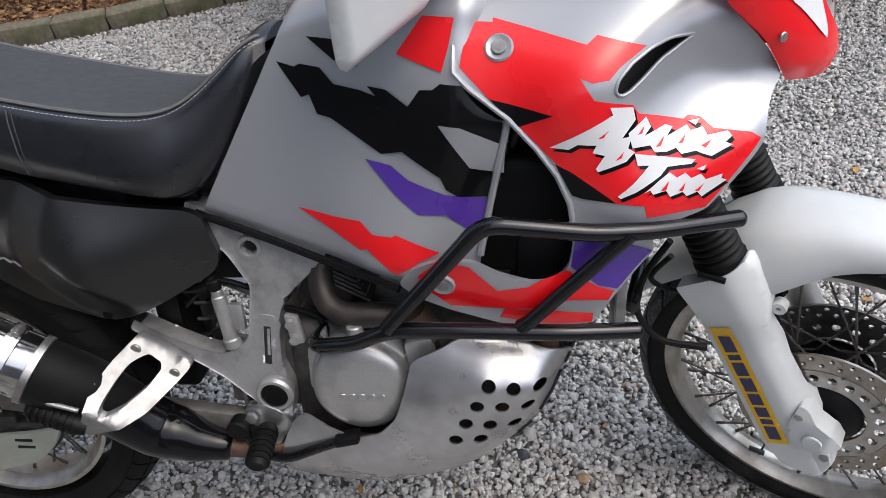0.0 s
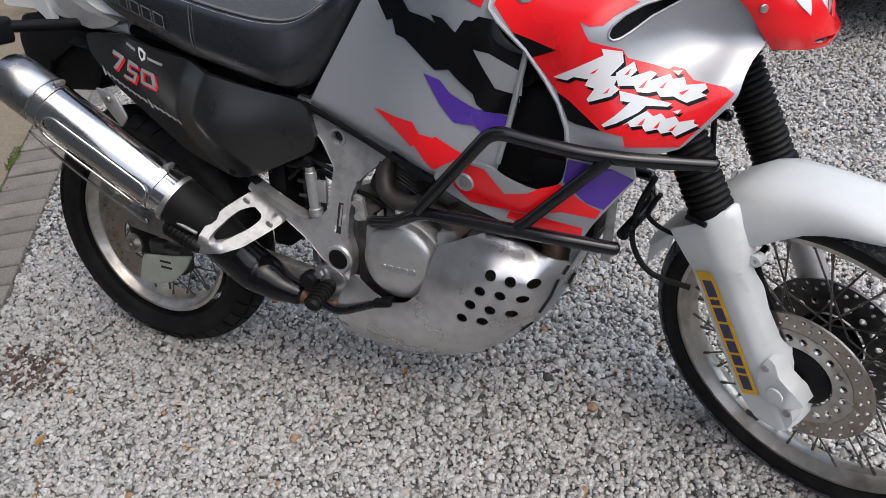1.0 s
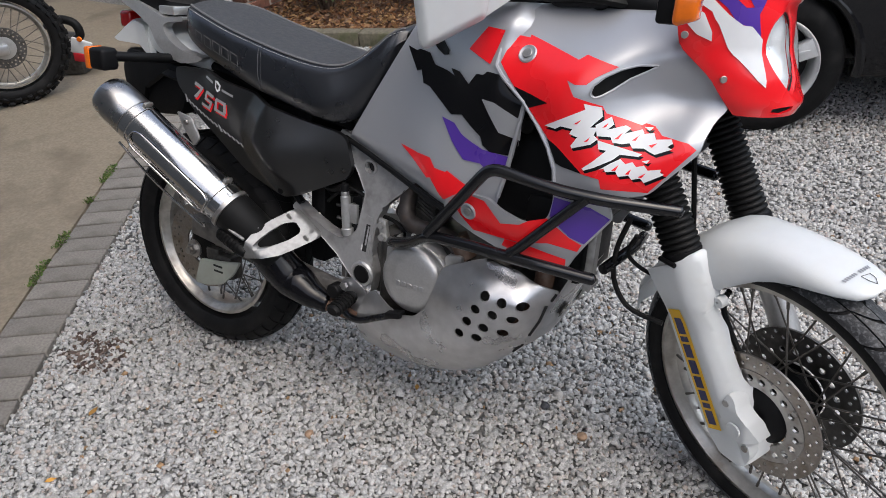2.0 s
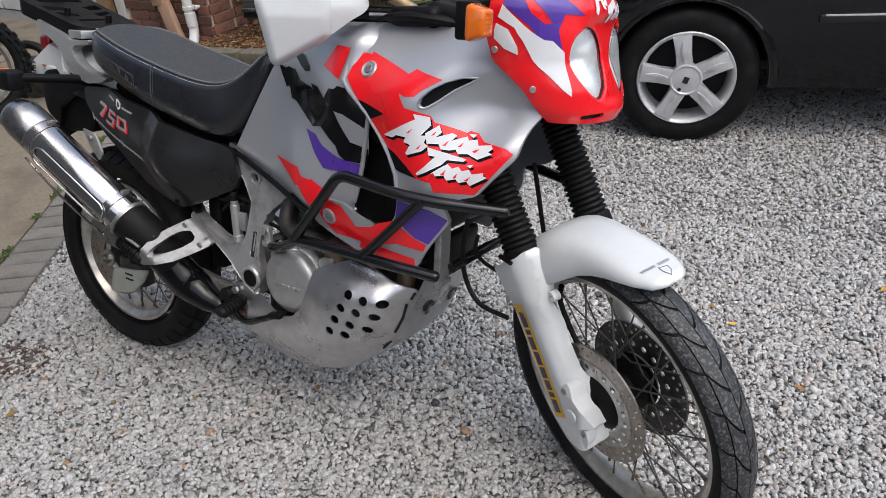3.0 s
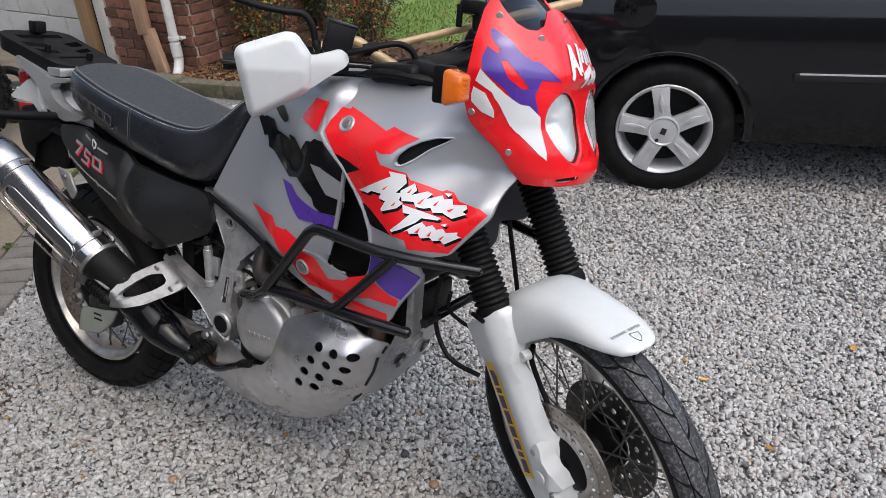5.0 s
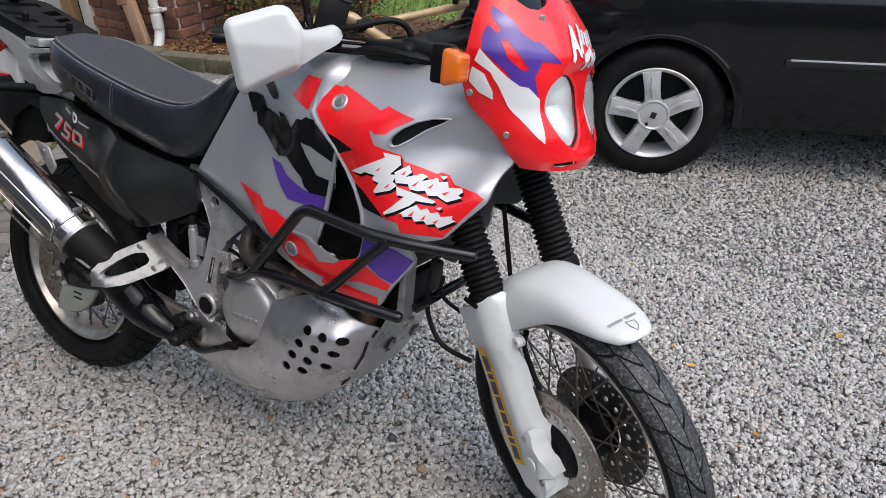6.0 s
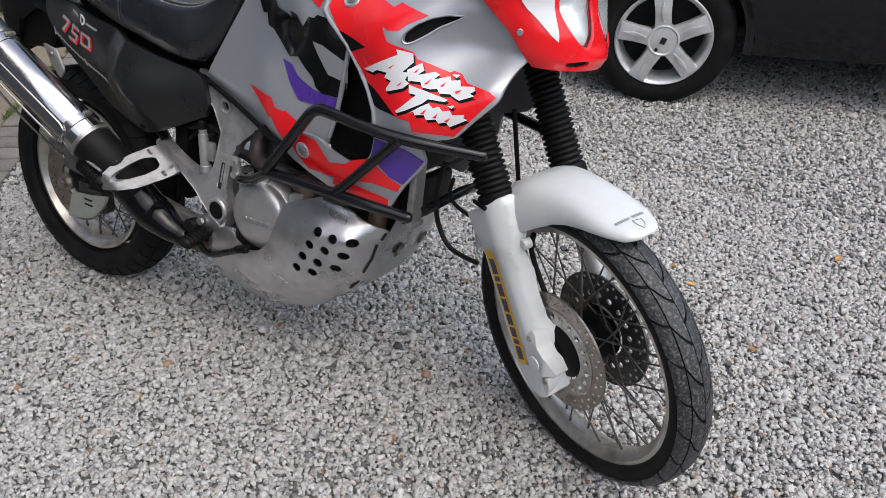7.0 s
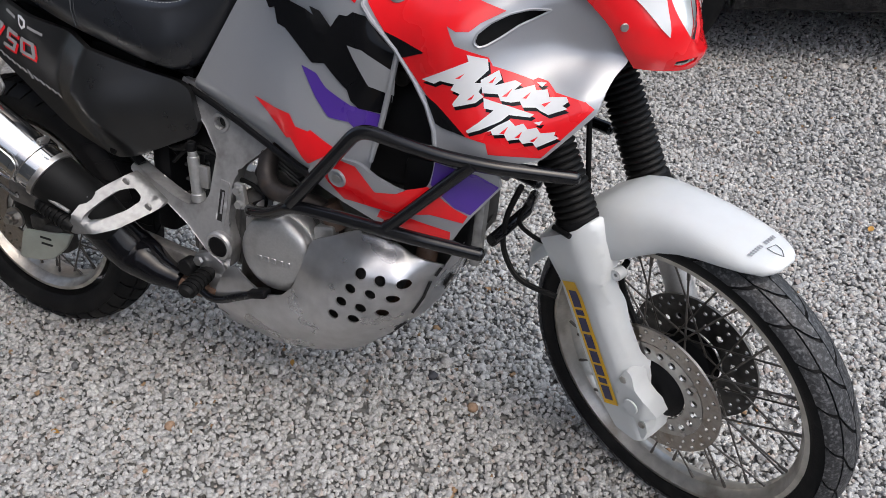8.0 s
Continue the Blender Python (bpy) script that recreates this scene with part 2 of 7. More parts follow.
def inside(poly, x, z):
    hit = np.zeros(len(x), bool)
    for (ax, az), (bx, bz) in zip(poly, poly[1:] + poly[:1]):
        cross = ((az > z) != (bz > z)) & (x < (bx - ax) * (z - az) / (bz - az + 1e-12) + ax)
        hit ^= cross
    return hit


def rim_distance(poly, x, z):
    """How far points lie inside an outline in (x, z); negative outside."""
    x, z = np.ravel(x), np.ravel(z)
    best = np.full(len(x), 1e9)
    for (ax, az), (bx, bz) in zip(poly, poly[1:] + poly[:1]):
        dx, dz = bx - ax, bz - az
        t = np.clip(((x - ax) * dx + (z - az) * dz) / (dx * dx + dz * dz + 1e-12), 0, 1)
        best = np.minimum(best, np.hypot(x - ax - t * dx, z - az - t * dz))
    return np.where(inside(poly, x, z), best, -best)


def resampled(poly, step):
    out = []
    for a, b in zip(poly, poly[1:] + poly[:1]):
        n = max(1, int(math.dist(a, b) / step))
        out += [(a[0] + (b[0] - a[0]) * k / n, a[1] + (b[1] - a[1]) * k / n) for k in range(n)]
    return out


def rounded(poly, radius, steps=3):
    """A closed outline with rounded corners."""
    out = []
    n = len(poly)
    for i in range(n):
        a, b, c = (Vector(poly[(i + k) % n]) for k in (-1, 0, 1))
        cut = min(radius, (a - b).length * 0.45, (c - b).length * 0.45)
        p, q = b + (a - b).normalized() * cut, b + (c - b).normalized() * cut
        for s in range(steps + 1):
            t = s / steps
            out.append(tuple((1 - t) ** 2 * p + 2 * t * (1 - t) * b + t * t * q))
    return out


def filled(poly, step, holes=()):
    """A fine triangle net inside an outline in (x, z): points, triangles."""
    from mathutils import geometry
    rims = [resampled(poly, step)] + [resampled(h, min(step, 0.006)) for h in holes]
    pts, edges = [], []
    for rim in rims:
        base = len(pts)
        pts += rim
        edges += [(base + i, base + (i + 1) % len(rim)) for i in range(len(rim))]
    rim_points = np.array(pts)
    lo, hi = rim_points.min(0), rim_points.max(0)
    gx, gz = np.meshgrid(np.arange(lo[0], hi[0], step), np.arange(lo[1], hi[1], step * 0.87))
    gx[1::2] += step / 2
    grid = np.c_[gx.ravel(), gz.ravel()]
    keep = inside(poly, grid[:, 0], grid[:, 1])
    for h in holes:
        keep &= ~inside(list(h), grid[:, 0], grid[:, 1])
    grid = grid[keep]
    if len(grid):
        near = np.sqrt(((grid[:, None, :] - rim_points[None]) ** 2).sum(-1)).min(1)
        grid = grid[near > step * 0.45]
    pts += [tuple(p) for p in grid]
    made = geometry.delaunay_2d_cdt([Vector(p) for p in pts], edges, [], 0, 1e-6)
    points, tris = [tuple(p) for p in made[0]], [tuple(f) for f in made[2]]
    mid = np.array([np.mean([points[i] for i in f], axis=0) for f in tris])
    keep = inside(poly, mid[:, 0], mid[:, 1])
    for h in holes:
        keep &= ~inside(list(h), mid[:, 0], mid[:, 1])
    return points, [f for f, k in zip(tris, keep) if k]


def sheet(poly, width, thick=0.003, step=0.012, holes=(), lift=0.0, roll=0.0):
    """A bent sheet over an outline in (x, z), lying at the half-width that width(x, z) gives on the bike's right side."""
    points, tris = filled(poly, step, holes)
    xz = np.array(points)
    y = -(width(xz[:, 0], xz[:, 1]) + lift)
    bm = bmesh.new()
    outer = [bm.verts.new((p[0], v, p[1])) for p, v in zip(points, y)]
    faces = [bm.faces.new([outer[i] for i in f]) for f in tris]
    if thick:
        inner = [bm.verts.new((p[0], v + thick, p[1])) for p, v in zip(points, y)]
        rim = [e for e in bm.edges if len(e.link_faces) == 1]
        index = {v: i for i, v in enumerate(outer)}
        for f in tris:
            bm.faces.new([inner[i] for i in reversed(f)])
        for e in rim:
            a, b = (index[v] for v in e.verts)
            bm.faces.new((outer[a], outer[b], inner[b], inner[a]))
    loose = [v for v in bm.verts if not v.link_faces]
    bmesh.ops.delete(bm, geom=loose, context="VERTS")
    return bm


def plate(poly, y, thick, bevel=0.002, holes=(), step=0.02):
    """A flat plate with a bevelled rim, from y outwards to the right side."""
    flat = lambda x, z: np.full(np.size(x), -y)
    if holes:
        return sheet(poly, flat, thick, step, holes)
    bm = bmesh.new()
    face = bm.faces.new([bm.verts.new((p[0], y, p[1])) for p in poly])
    made = bmesh.ops.extrude_face_region(bm, geom=[face])
    bmesh.ops.translate(bm, vec=(0, thick, 0), verts=[v for v in made["geom"] if isinstance(v, bmesh.types.BMVert)])
    if bevel:
        rims = [e for e in bm.edges if abs(e.verts[0].co.y - e.verts[1].co.y) < 1e-6]
        bmesh.ops.bevel(bm, geom=rims, offset=bevel, segments=2, profile=0.5, affect="EDGES")
    bmesh.ops.triangulate(bm, faces=[f for f in bm.faces if len(f.verts) > 4])
    return bm


def circle(x, z, r, n=16, squash=1.0):
    return [(x + r * math.cos(2 * math.pi * k / n), z + squash * r * math.sin(2 * math.pi * k / n)) for k in range(n)]


def bolt(place, radius, height=0.006, way=(0, -1, 0)):
    """A round socket screw head with its socket."""
    a, w = Vector(place), Vector(way).normalized()
    head = cylinder(a, a + w * height, radius, 14, min(0.0015, height * 0.3))
    socket = cylinder(a + w * (height + 0.0003), a + w * (height + 0.0006), radius * 0.5, 6)
    return joined(head, socket)


def thin_plate(points, soft=0.0008):
    """A smooth half-width over (x, z) through a few (x, z, half-width) points."""
    p = np.array(points, float)
    def kernel(a, b):
        r2 = ((a[:, None, :] - b[None, :, :]) ** 2).sum(-1)
        return r2 * np.log(r2 + 1e-9)
    n = len(p)
    base = np.c_[np.ones(n), p[:, :2]]
    left = np.block([[kernel(p[:, :2], p[:, :2]) + soft * np.eye(n), base], [base.T, np.zeros((3, 3))]])
    weights = np.linalg.solve(left, np.r_[p[:, 2], np.zeros(3)])
    def width(x, z):
        q = np.atleast_2d(np.c_[np.ravel(x), np.ravel(z)])
        return (np.c_[kernel(q, p[:, :2]), np.ones(len(q)), q] @ weights)
    return width


TANK_SIDE = thin_plate([
    (.52, .74, 0.103), (.60, .71, 0.115), (.70, .68, 0.137), (.76, .67, 0.160), (.84, .65, 0.189), (.688, .754, 0.128),
    (.708, .917, 0.108), (.65, .95, 0.097), (.807, .839, 0.150), (.833, .85, 0.157), (.791, .711, 0.177), (.932, .897, 0.193),
    (.997, .78, 0.168), (.70, 1.02, 0.100), (.921, 1.0, 0.176), (1.05, .9, 0.179), (1.05, .7, 0.169), (.58, .85, 0.100)])
FAIRING_SIDE = thin_plate([
    (.94, .99, 0.169), (.94, .96, 0.187), (1.007, .906, 0.198), (1.043, .867, 0.202), (1.089, .79, 0.206), (1.008, .989, 0.174),
    (1.062, .914, 0.215), (1.118, .952, 0.214), (1.176, .989, 0.182), (1.185, .779, 0.222), (1.294, .813, 0.185), (1.323, .867, 0.174),
    (1.34, .85, 0.162), (1.247, 1.0, 0.151), (1.25, .95, 0.135), (1.3, .925, 0.124), (1.2, .93, 0.167), (1.342, .982, 0.130),
    (1.3, 1.02, 0.140), (1.1, 1.08, 0.088), (1.2, 1.09, 0.092), (1.0, 1.075, 0.098), (1.25, 1.075, 0.111), (1.36, .94, 0.113),
    (1.267, .772, 0.189), (1.2, .74, 0.201), (1.185, .692, 0.181), (1.164, .643, 0.181), (.91, .661, 0.203), (.841, .655, 0.195),
    (1.0, .62, 0.203), (1.136, .58, 0.175), (.92, .605, 0.186), (1.06, .66, 0.213), (1.092, .72, 0.206)])
SKID_SIDE = thin_plate([
    (.6, .29, .172), (.66, .39, .177), (.72, .34, .193), (.85, .5, .190), (.945, .546, .163), (1.02, .534, .160), (1.104, .497, .122), (1.086, .45, .124),
    (.97, .482, .217), (1.008, .474, .210), (1.045, .470, .199), (.951, .445, .219), (.99, .442, .212), (1.026, .435, .200), (.932, .411, .218),
    (.97, .403, .209), (1.007, .396, .196), (.914, .375, .215), (.953, .372, .208), (.85, .4, .209), (.88, .45, .215), (.93, .32, .190), (.86, .212, .120),
    (.67, .19, .115), (.57, .2, .11), (.75, .28, .190), (.93, .246, .124), (1.0, .306, .124), (1.045, .352, .122), (1.068, .40, .123)], 0.0001)
PANEL_SIDE = thin_plate([
    (-.047, .836, .14), (.073, .841, .15), (.147, .818, .172), (.232, .805, .158), (.375, .768, .14), (.495, .742, .118),
    (.532, .658, .115), (.506, .635, .118), (.391, .568, .142), (.338, .572, .158), (.279, .576, .162), (.219, .603, .165),
    (.113, .684, .17), (.028, .74, .165), (-.035, .798, .15), (.33, .68, .175), (.25, .72, .165), (.42, .68, .15)])


# ---- the ground and the place round it ----
gravel_far = material("gravel_far", (0.18, 0.177, 0.17), 0.9, 0, 0, 0.5, 70, 0.9, 80, stain=(0.10, 0.095, 0.09), stain_amount=0.5, stain_scale=26)
STONE_SHADES = [(0.0, (0.46, 0.457, 0.445)), (0.18, (0.41, 0.407, 0.395)), (0.36, (0.49, 0.486, 0.472)), (0.54, (0.37, 0.367, 0.357)),
                (0.66, (0.42, 0.404, 0.380)), (0.77, (0.53, 0.526, 0.513)), (0.85, (0.30, 0.298, 0.293)), (0.905, (0.38, 0.333, 0.303)),
                (0.95, (0.45, 0.40, 0.362)), (0.98, (0.14, 0.14, 0.143)), (0.995, (0.30, 0.19, 0.105))]
gravel_stone = material("gravel_stone", (0.4, 0.4, 0.4), 0.85, 0, 0, 0.20, 350, 0.3, 900, islands=STONE_SHADES)
concrete = material("concrete", (0.215, 0.18, 0.132), 0.85, 0, 0, 0.16, 70, 0.35, 260, stain=(0.12, 0.095, 0.068), stain_amount=0.85, stain_scale=3.0)
paving_grey = material("paving_grey", (0.20, 0.185, 0.165), 0.85, 0, 0, 0.2, 120, 0.4, 400, stain=(0.11, 0.10, 0.085), stain_amount=0.7, stain_scale=7, random_tint=0.14)
kerb_stone = material("kerb_stone", (0.14, 0.125, 0.09), 0.9, 0, 0, 0.3, 40, 0.5, 160, stain=(0.055, 0.07, 0.025), stain_amount=0.8, stain_scale=6)
leaf_litter = material("leaf_litter", (0.10, 0.055, 0.03), 0.9, 0, 0, 0.5, 40, 0.8, 90, stain=(0.05, 0.03, 0.02), stain_amount=0.8, stain_scale=9)
LEAF_SHADES = [(0.0, (0.20, 0.09, 0.035)), (0.2, (0.12, 0.055, 0.025)), (0.42, (0.26, 0.14, 0.06)), (0.6, (0.16, 0.10, 0.06)), (0.75, (0.32, 0.20, 0.09)), (0.9, (0.08, 0.04, 0.025))]
dead_leaf = material("dead_leaf", (0.2, 0.1, 0.05), 0.8, islands=LEAF_SHADES)
SHRUB_SHADES = [(0.0, (0.07, 0.10, 0.03)), (0.3, (0.12, 0.13, 0.035)), (0.5, (0.30, 0.22, 0.04)), (0.68, (0.36, 0.13, 0.03)), (0.82, (0.05, 0.075, 0.025)), (0.93, (0.40, 0.06, 0.03))]
shrub_leaf = material("shrub_leaf", (0.1, 0.1, 0.04), 0.6, islands=SHRUB_SHADES)
EVERGREEN_SHADES = [(0.0, (0.045, 0.07, 0.035)), (0.35, (0.07, 0.10, 0.05)), (0.65, (0.03, 0.05, 0.025)), (0.85, (0.10, 0.13, 0.06))]
evergreen_leaf = material("evergreen_leaf", (0.05, 0.08, 0.04), 0.7, islands=EVERGREEN_SHADES)
twig_bark = material("twig_bark", (0.10, 0.065, 0.045), 0.85, 0, 0, 0.3, 60)
grass_blade = material("grass_blade", (0.12, 0.20, 0.05), 0.7, islands=[(0.0, (0.13, 0.22, 0.05)), (0.4, (0.17, 0.26, 0.06)), (0.7, (0.10, 0.17, 0.04))])
lawn_soil = material("lawn_soil", (0.13, 0.21, 0.045), 0.9, 0, 0, 0.3, 50, 0.6, 120)
brick_clay = material("brick_clay", (0.19, 0.085, 0.058), 0.85, 0, 0, 0.32, 90, 0.5, 200, stain=(0.085, 0.05, 0.043), stain_amount=0.7, stain_scale=11, random_tint=0.42)
mortar = material("mortar", (0.46, 0.42, 0.37), 0.95, 0, 0, 0.15, 120, 0.5, 300)
white_block = material("white_block", (0.60, 0.60, 0.58), 0.8, 0, 0, 0.06, 60, 0.3, 200, stain=(0.42, 0.41, 0.38), stain_amount=0.6, stain_scale=4)
white_upvc = material("white_upvc", (0.70, 0.70, 0.69), 0.4, 0, 0.1, 0.03, 30, stain=(0.45, 0.44, 0.40), stain_amount=0.5, stain_scale=8)
timber = material("timber", (0.42, 0.275, 0.15), 0.7, 0, 0, 0.25, 12, 0.2, 80, stretch=(1, 1, 0.12), stain=(0.17, 0.10, 0.055), stain_amount=0.6, stain_scale=5)
weathered_timber = material("weathered_timber", (0.40, 0.25, 0.165), 0.85, 0, 0, 0.25, 20, 0.3, 100, stretch=(1, 1, 0.15), stain=(0.36, 0.27, 0.20), stain_amount=0.6, stain_scale=8)

# the ground: one sheet to the horizon
rim = 900.0
bm = bmesh.new()
lines = [-rim, -60, -15, -6, -3, -1, 1, 3, 6, 15, 60, rim]
grid = [[bm.verts.new((x, y, -0.012)) for y in lines] for x in lines]
for i in range(len(lines) - 1):
    for j in range(len(lines) - 1):
        bm.faces.new((grid[i][j], grid[i + 1][j], grid[i + 1][j + 1], grid[i][j + 1]))
structure("ground", bm, gravel_far, "pale grey gravel drive", "ground")


def rocks(n, x0, x1, y0, y1, size, rng, keep=None, z0=0.0):
    """Loose crushed stones, each an uneven lump, as arrays of corners and triangles."""
    lump = np.array([(-1, -1, -1), (1, -1, -1), (1, 1, -1), (-1, 1, -1), (-0.8, -0.8, 0.8), (0.8, -0.8, 0.8), (0.8, 0.8, 0.8), (-0.8, 0.8, 0.8)]) * 0.66
    faces = np.array([(4, 5, 6), (4, 6, 7), (0, 1, 5), (0, 5, 4), (1, 2, 6), (1, 6, 5), (2, 3, 7), (2, 7, 6), (3, 0, 4), (3, 4, 7)])
    px, py = rng.uniform(x0, x1, n), rng.uniform(y0, y1, n)
    if keep is not None:
        ok = keep(px, py)
        px, py = px[ok], py[ok]
        n = len(px)
    corners = np.repeat(lump[None], n, 0) * rng.uniform(0.64, 1.26, (n, 8, 3))
    corners *= rng.uniform(0.65, 1.25, (n, 1, 3))
    yaw, tilt = rng.uniform(0, 6.283, n), rng.normal(0, 0.9, n)
    c, s, ct, st = np.cos(yaw), np.sin(yaw), np.cos(tilt), np.sin(tilt)
    x, y, z = corners[..., 0], corners[..., 1], corners[..., 2]
    y, z = y * ct[:, None] - z * st[:, None], y * st[:, None] + z * ct[:, None]
    x, y = x * c[:, None] - y * s[:, None], x * s[:, None] + y * c[:, None]
    grow = size * np.exp(rng.normal(0, 0.27, n))
    out = np.stack([x, y, z * 0.8], -1) * grow[:, None, None]
    out += np.stack([px, py, z0 + rng.uniform(-0.008, 0.006, n)], -1)[:, None]
    tris = (faces[None] + 8 * np.arange(n)[:, None, None]).reshape(-1, 3)
    return out.reshape(-1, 3), tris


def soup(name, chunks, mat, rounded_off=False):
    """One mesh out of arrays of corners and triangles."""
    verts, faces, base = [], [], 0
    for v, f in chunks:
        verts.append(v)
        faces.append(f + base)
        base += len(v)
    v, f = np.concatenate(verts), np.concatenate(faces)
    mesh = bpy.data.meshes.new(name)
    mesh.vertices.add(len(v))
    mesh.vertices.foreach_set("co", v.astype(np.float32).ravel())
    mesh.loops.add(f.size)
    mesh.loops.foreach_set("vertex_index", f.astype(np.int32).ravel())
    mesh.polygons.add(len(f))
    mesh.polygons.foreach_set("loop_start", np.arange(0, f.size, f.shape[1], dtype=np.int32))
    mesh.update(calc_edges=True)
    if rounded_off:
        mesh.shade_smooth()
    else:
        mesh.shade_flat()
    mesh.materials.append(mat)
    return new(name, mesh)


# the block edging runs beside the concrete apron
EDGE_FAR, EDGE_NEAR = Vector((-1.66, 1.36)), Vector((-0.30, -0.62))
EDGE_WAY = (EDGE_NEAR - EDGE_FAR).normalized()
EDGE_OUT = Vector((EDGE_WAY.y, -EDGE_WAY.x)) * -1
if EDGE_OUT.x < 0:
    EDGE_OUT = -EDGE_OUT


def gravel_side(px, py):
    """Where gravel lies: outside the edging and before the kerb."""
    d = (px - EDGE_FAR.x) * EDGE_OUT.x + (py - EDGE_FAR.y) * EDGE_OUT.y
    return (d > 0.0) & (py < kerb_y(px) - 0.03)


KERB = [(-2.9, 2.34), (-2.3, 2.33), (-1.9, 2.37), (-1.6, 2.43), (-1.1, 2.6), (-0.58, 2.86), (0.0, 3.2), (0.8, 3.75), (2.2, 4.9), (5.0, 7.6)]


def kerb_y(x):
    return np.interp(x, [p[0] for p in KERB], [p[1] for p in KERB])


rng = np.random.default_rng(5)
stones = [rocks(122000, -0.75, 2.45, -0.80, 1.45, 0.0068, rng, gravel_side),
          rocks(9000, -0.75, 2.45, -0.80, 1.45, 0.0046, rng, gravel_side, 0.002),
          rocks(1500, -0.75, 2.45, -0.80, 1.45, 0.0105, rng, gravel_side),
          rocks(98000, -1.7, 3.9, 1.45, 3.4, 0.0070, rng, gravel_side, -0.002),
          rocks(9000, -1.35, -0.75, -0.6, 1.45, 0.0078, rng, gravel_side),
          rocks(32000, 2.45, 3.9, -0.8, 1.45, 0.0080, rng, gravel_side),
          rocks(14000, -0.4, 4.6, -2.6, -0.8, 0.0105, rng, gravel_side),
          rocks(9000, 3.9, 6.0, -1.5, 4.5, 0.0110, rng, gravel_side)]
tagged(soup("gravel", stones, gravel_stone, True), "loose crushed pale grey gravel with a few brown stones", "gravel", "", "stuff")

# concrete apron and its edging of paving blocks
bm = bmesh.new()
inner = EDGE_OUT * -0.215
a, b = EDGE_FAR + inner, EDGE_NEAR + inner
corners = [(a.x, a.y), (b.x + EDGE_WAY.x * 3, b.y + EDGE_WAY.y * 3), (-9, -4), (-9, 2.75), (-2.4, 2.62), (-2.1, 2.3)]
bm.faces.new([bm.verts.new((x, y, 0.004)) for x, y in corners])
made = bmesh.ops.extrude_face_region(bm, geom=bm.faces[:])
bmesh.ops.translate(bm, vec=(0, 0, -0.08), verts=[v for v in made["geom"] if isinstance(v, bmesh.types.BMVert)])
structure("pavement", bm, concrete, "stained buff concrete apron in front of the garage", "pavement")

edging = thing("block_edging", "row of grey concrete paving blocks edging the apron", "edging", kind="structure")
bm = box((0.196, 0.094, 0.06), (0, 0, -0.03), 0.004, 1)
angle = math.atan2(EDGE_WAY.y, EDGE_WAY.x)
first = None
for k in range(26):
    at = EDGE_FAR + EDGE_WAY * (0.05 + 0.1005 * k) - EDGE_OUT * 0.105
    m = Matrix.Translation((at.x, at.y, 0.010 + random.uniform(-0.003, 0.003))) @ Euler((random.uniform(-0.015, 0.015), random.uniform(-0.015, 0.015), angle + math.pi / 2 + random.uniform(-0.02, 0.02))).to_matrix().to_4x4()
    if first is None:
        first = part("block", bm, paving_grey, edging, m=m)
    else:
        again("block", first, edging, m)

# kerb round the planting bed
kerb = thing("kerb", "mossy dark stone kerb along the planting bed", "kerb", kind="structure")
stone = None
for (ax, ay), (bx, by) in zip(KERB, KERB[1:]):
    length = math.dist((ax, ay), (bx, by))
    n = max(1, round(length / 0.3))
    for k in range(n):
        if ax > 2.2:
            continue
        t = (k + 0.5) / n
        m = Matrix.Translation((ax + (bx - ax) * t, ay + (by - ay) * t, 0.03 + random.uniform(-0.008, 0.008))) @ Euler((random.uniform(-0.04, 0.04), random.uniform(-0.03, 0.03), math.atan2(by - ay, bx - ax))).to_matrix().to_4x4() @ Matrix.Diagonal((length / n / 0.3, 1, 1, 1))
        if stone is None:
            bm = box((0.296, 0.12, 0.12), (0, 0, 0), 0.014, 2)
            for v in bm.verts:
                v.co += 0.008 * Vector(noise.noise_vector(v.co * 14))
            stone = part("kerb_piece", bm, kerb_stone, kerb, m=m)
        else:
            again("kerb_piece", stone, kerb, m)

# planting bed with leaf litter, lawn behind it
bm = bmesh.new()
front = [(x, y + 0.05, 0.05) for x, y in KERB]
back = [(5.0, 9.0, 0.06), (0.8, 4.9, 0.06), (-0.2, 4.2, 0.06), (-1.2, 3.9, 0.06), (-2.45, 3.9, 0.06)]
bm.faces.new([bm.verts.new(p) for p in front[1:] + back])
structure("planting_bed", bm, leaf_litter, "bed of dark soil under brown fallen leaves", "bed")
bm = bmesh.new()
bm.faces.new([bm.verts.new(p) for p in [(5.0, 9.0, 0.04), (0.8, 4.9, 0.04), (-0.2, 4.2, 0.04), (-1.2, 3.9, 0.04), (-3.0, 3.9, 0.04), (-8, 14, 0.04), (6, 22, 0.04)]])
structure("lawn", bm, lawn_soil, "mown green lawn behind the shrubs", "lawn")


def cards(n, rng, place, size, flat=0.5, slim=0.55):
    """Small leaf-shaped, slightly folded pieces: four triangles each."""
    p = place(n)
    n = len(p)
    u = rng.normal(0, 1, (n, 3))
    u[:, 2] *= flat
    u /= np.linalg.norm(u, axis=1)[:, None]
    w = np.cross(u, rng.normal(0, 1, (n, 3)))
    w /= np.linalg.norm(w, axis=1)[:, None]
    s = size * rng.uniform(0.6, 1.3, n)[:, None]
    lift = np.cross(u, w) * s * 0.18
    v = np.stack([p - u * s, p + w * s * slim + lift, p + u * s, p - w * s * slim + lift, p - lift * 0.3], 1)
    f = np.array([(0, 1, 4), (1, 2, 4), (2, 3, 4), (3, 0, 4)])
    return v.reshape(-1, 3), (f[None] + 5 * np.arange(n)[:, None, None]).reshape(-1, 3)


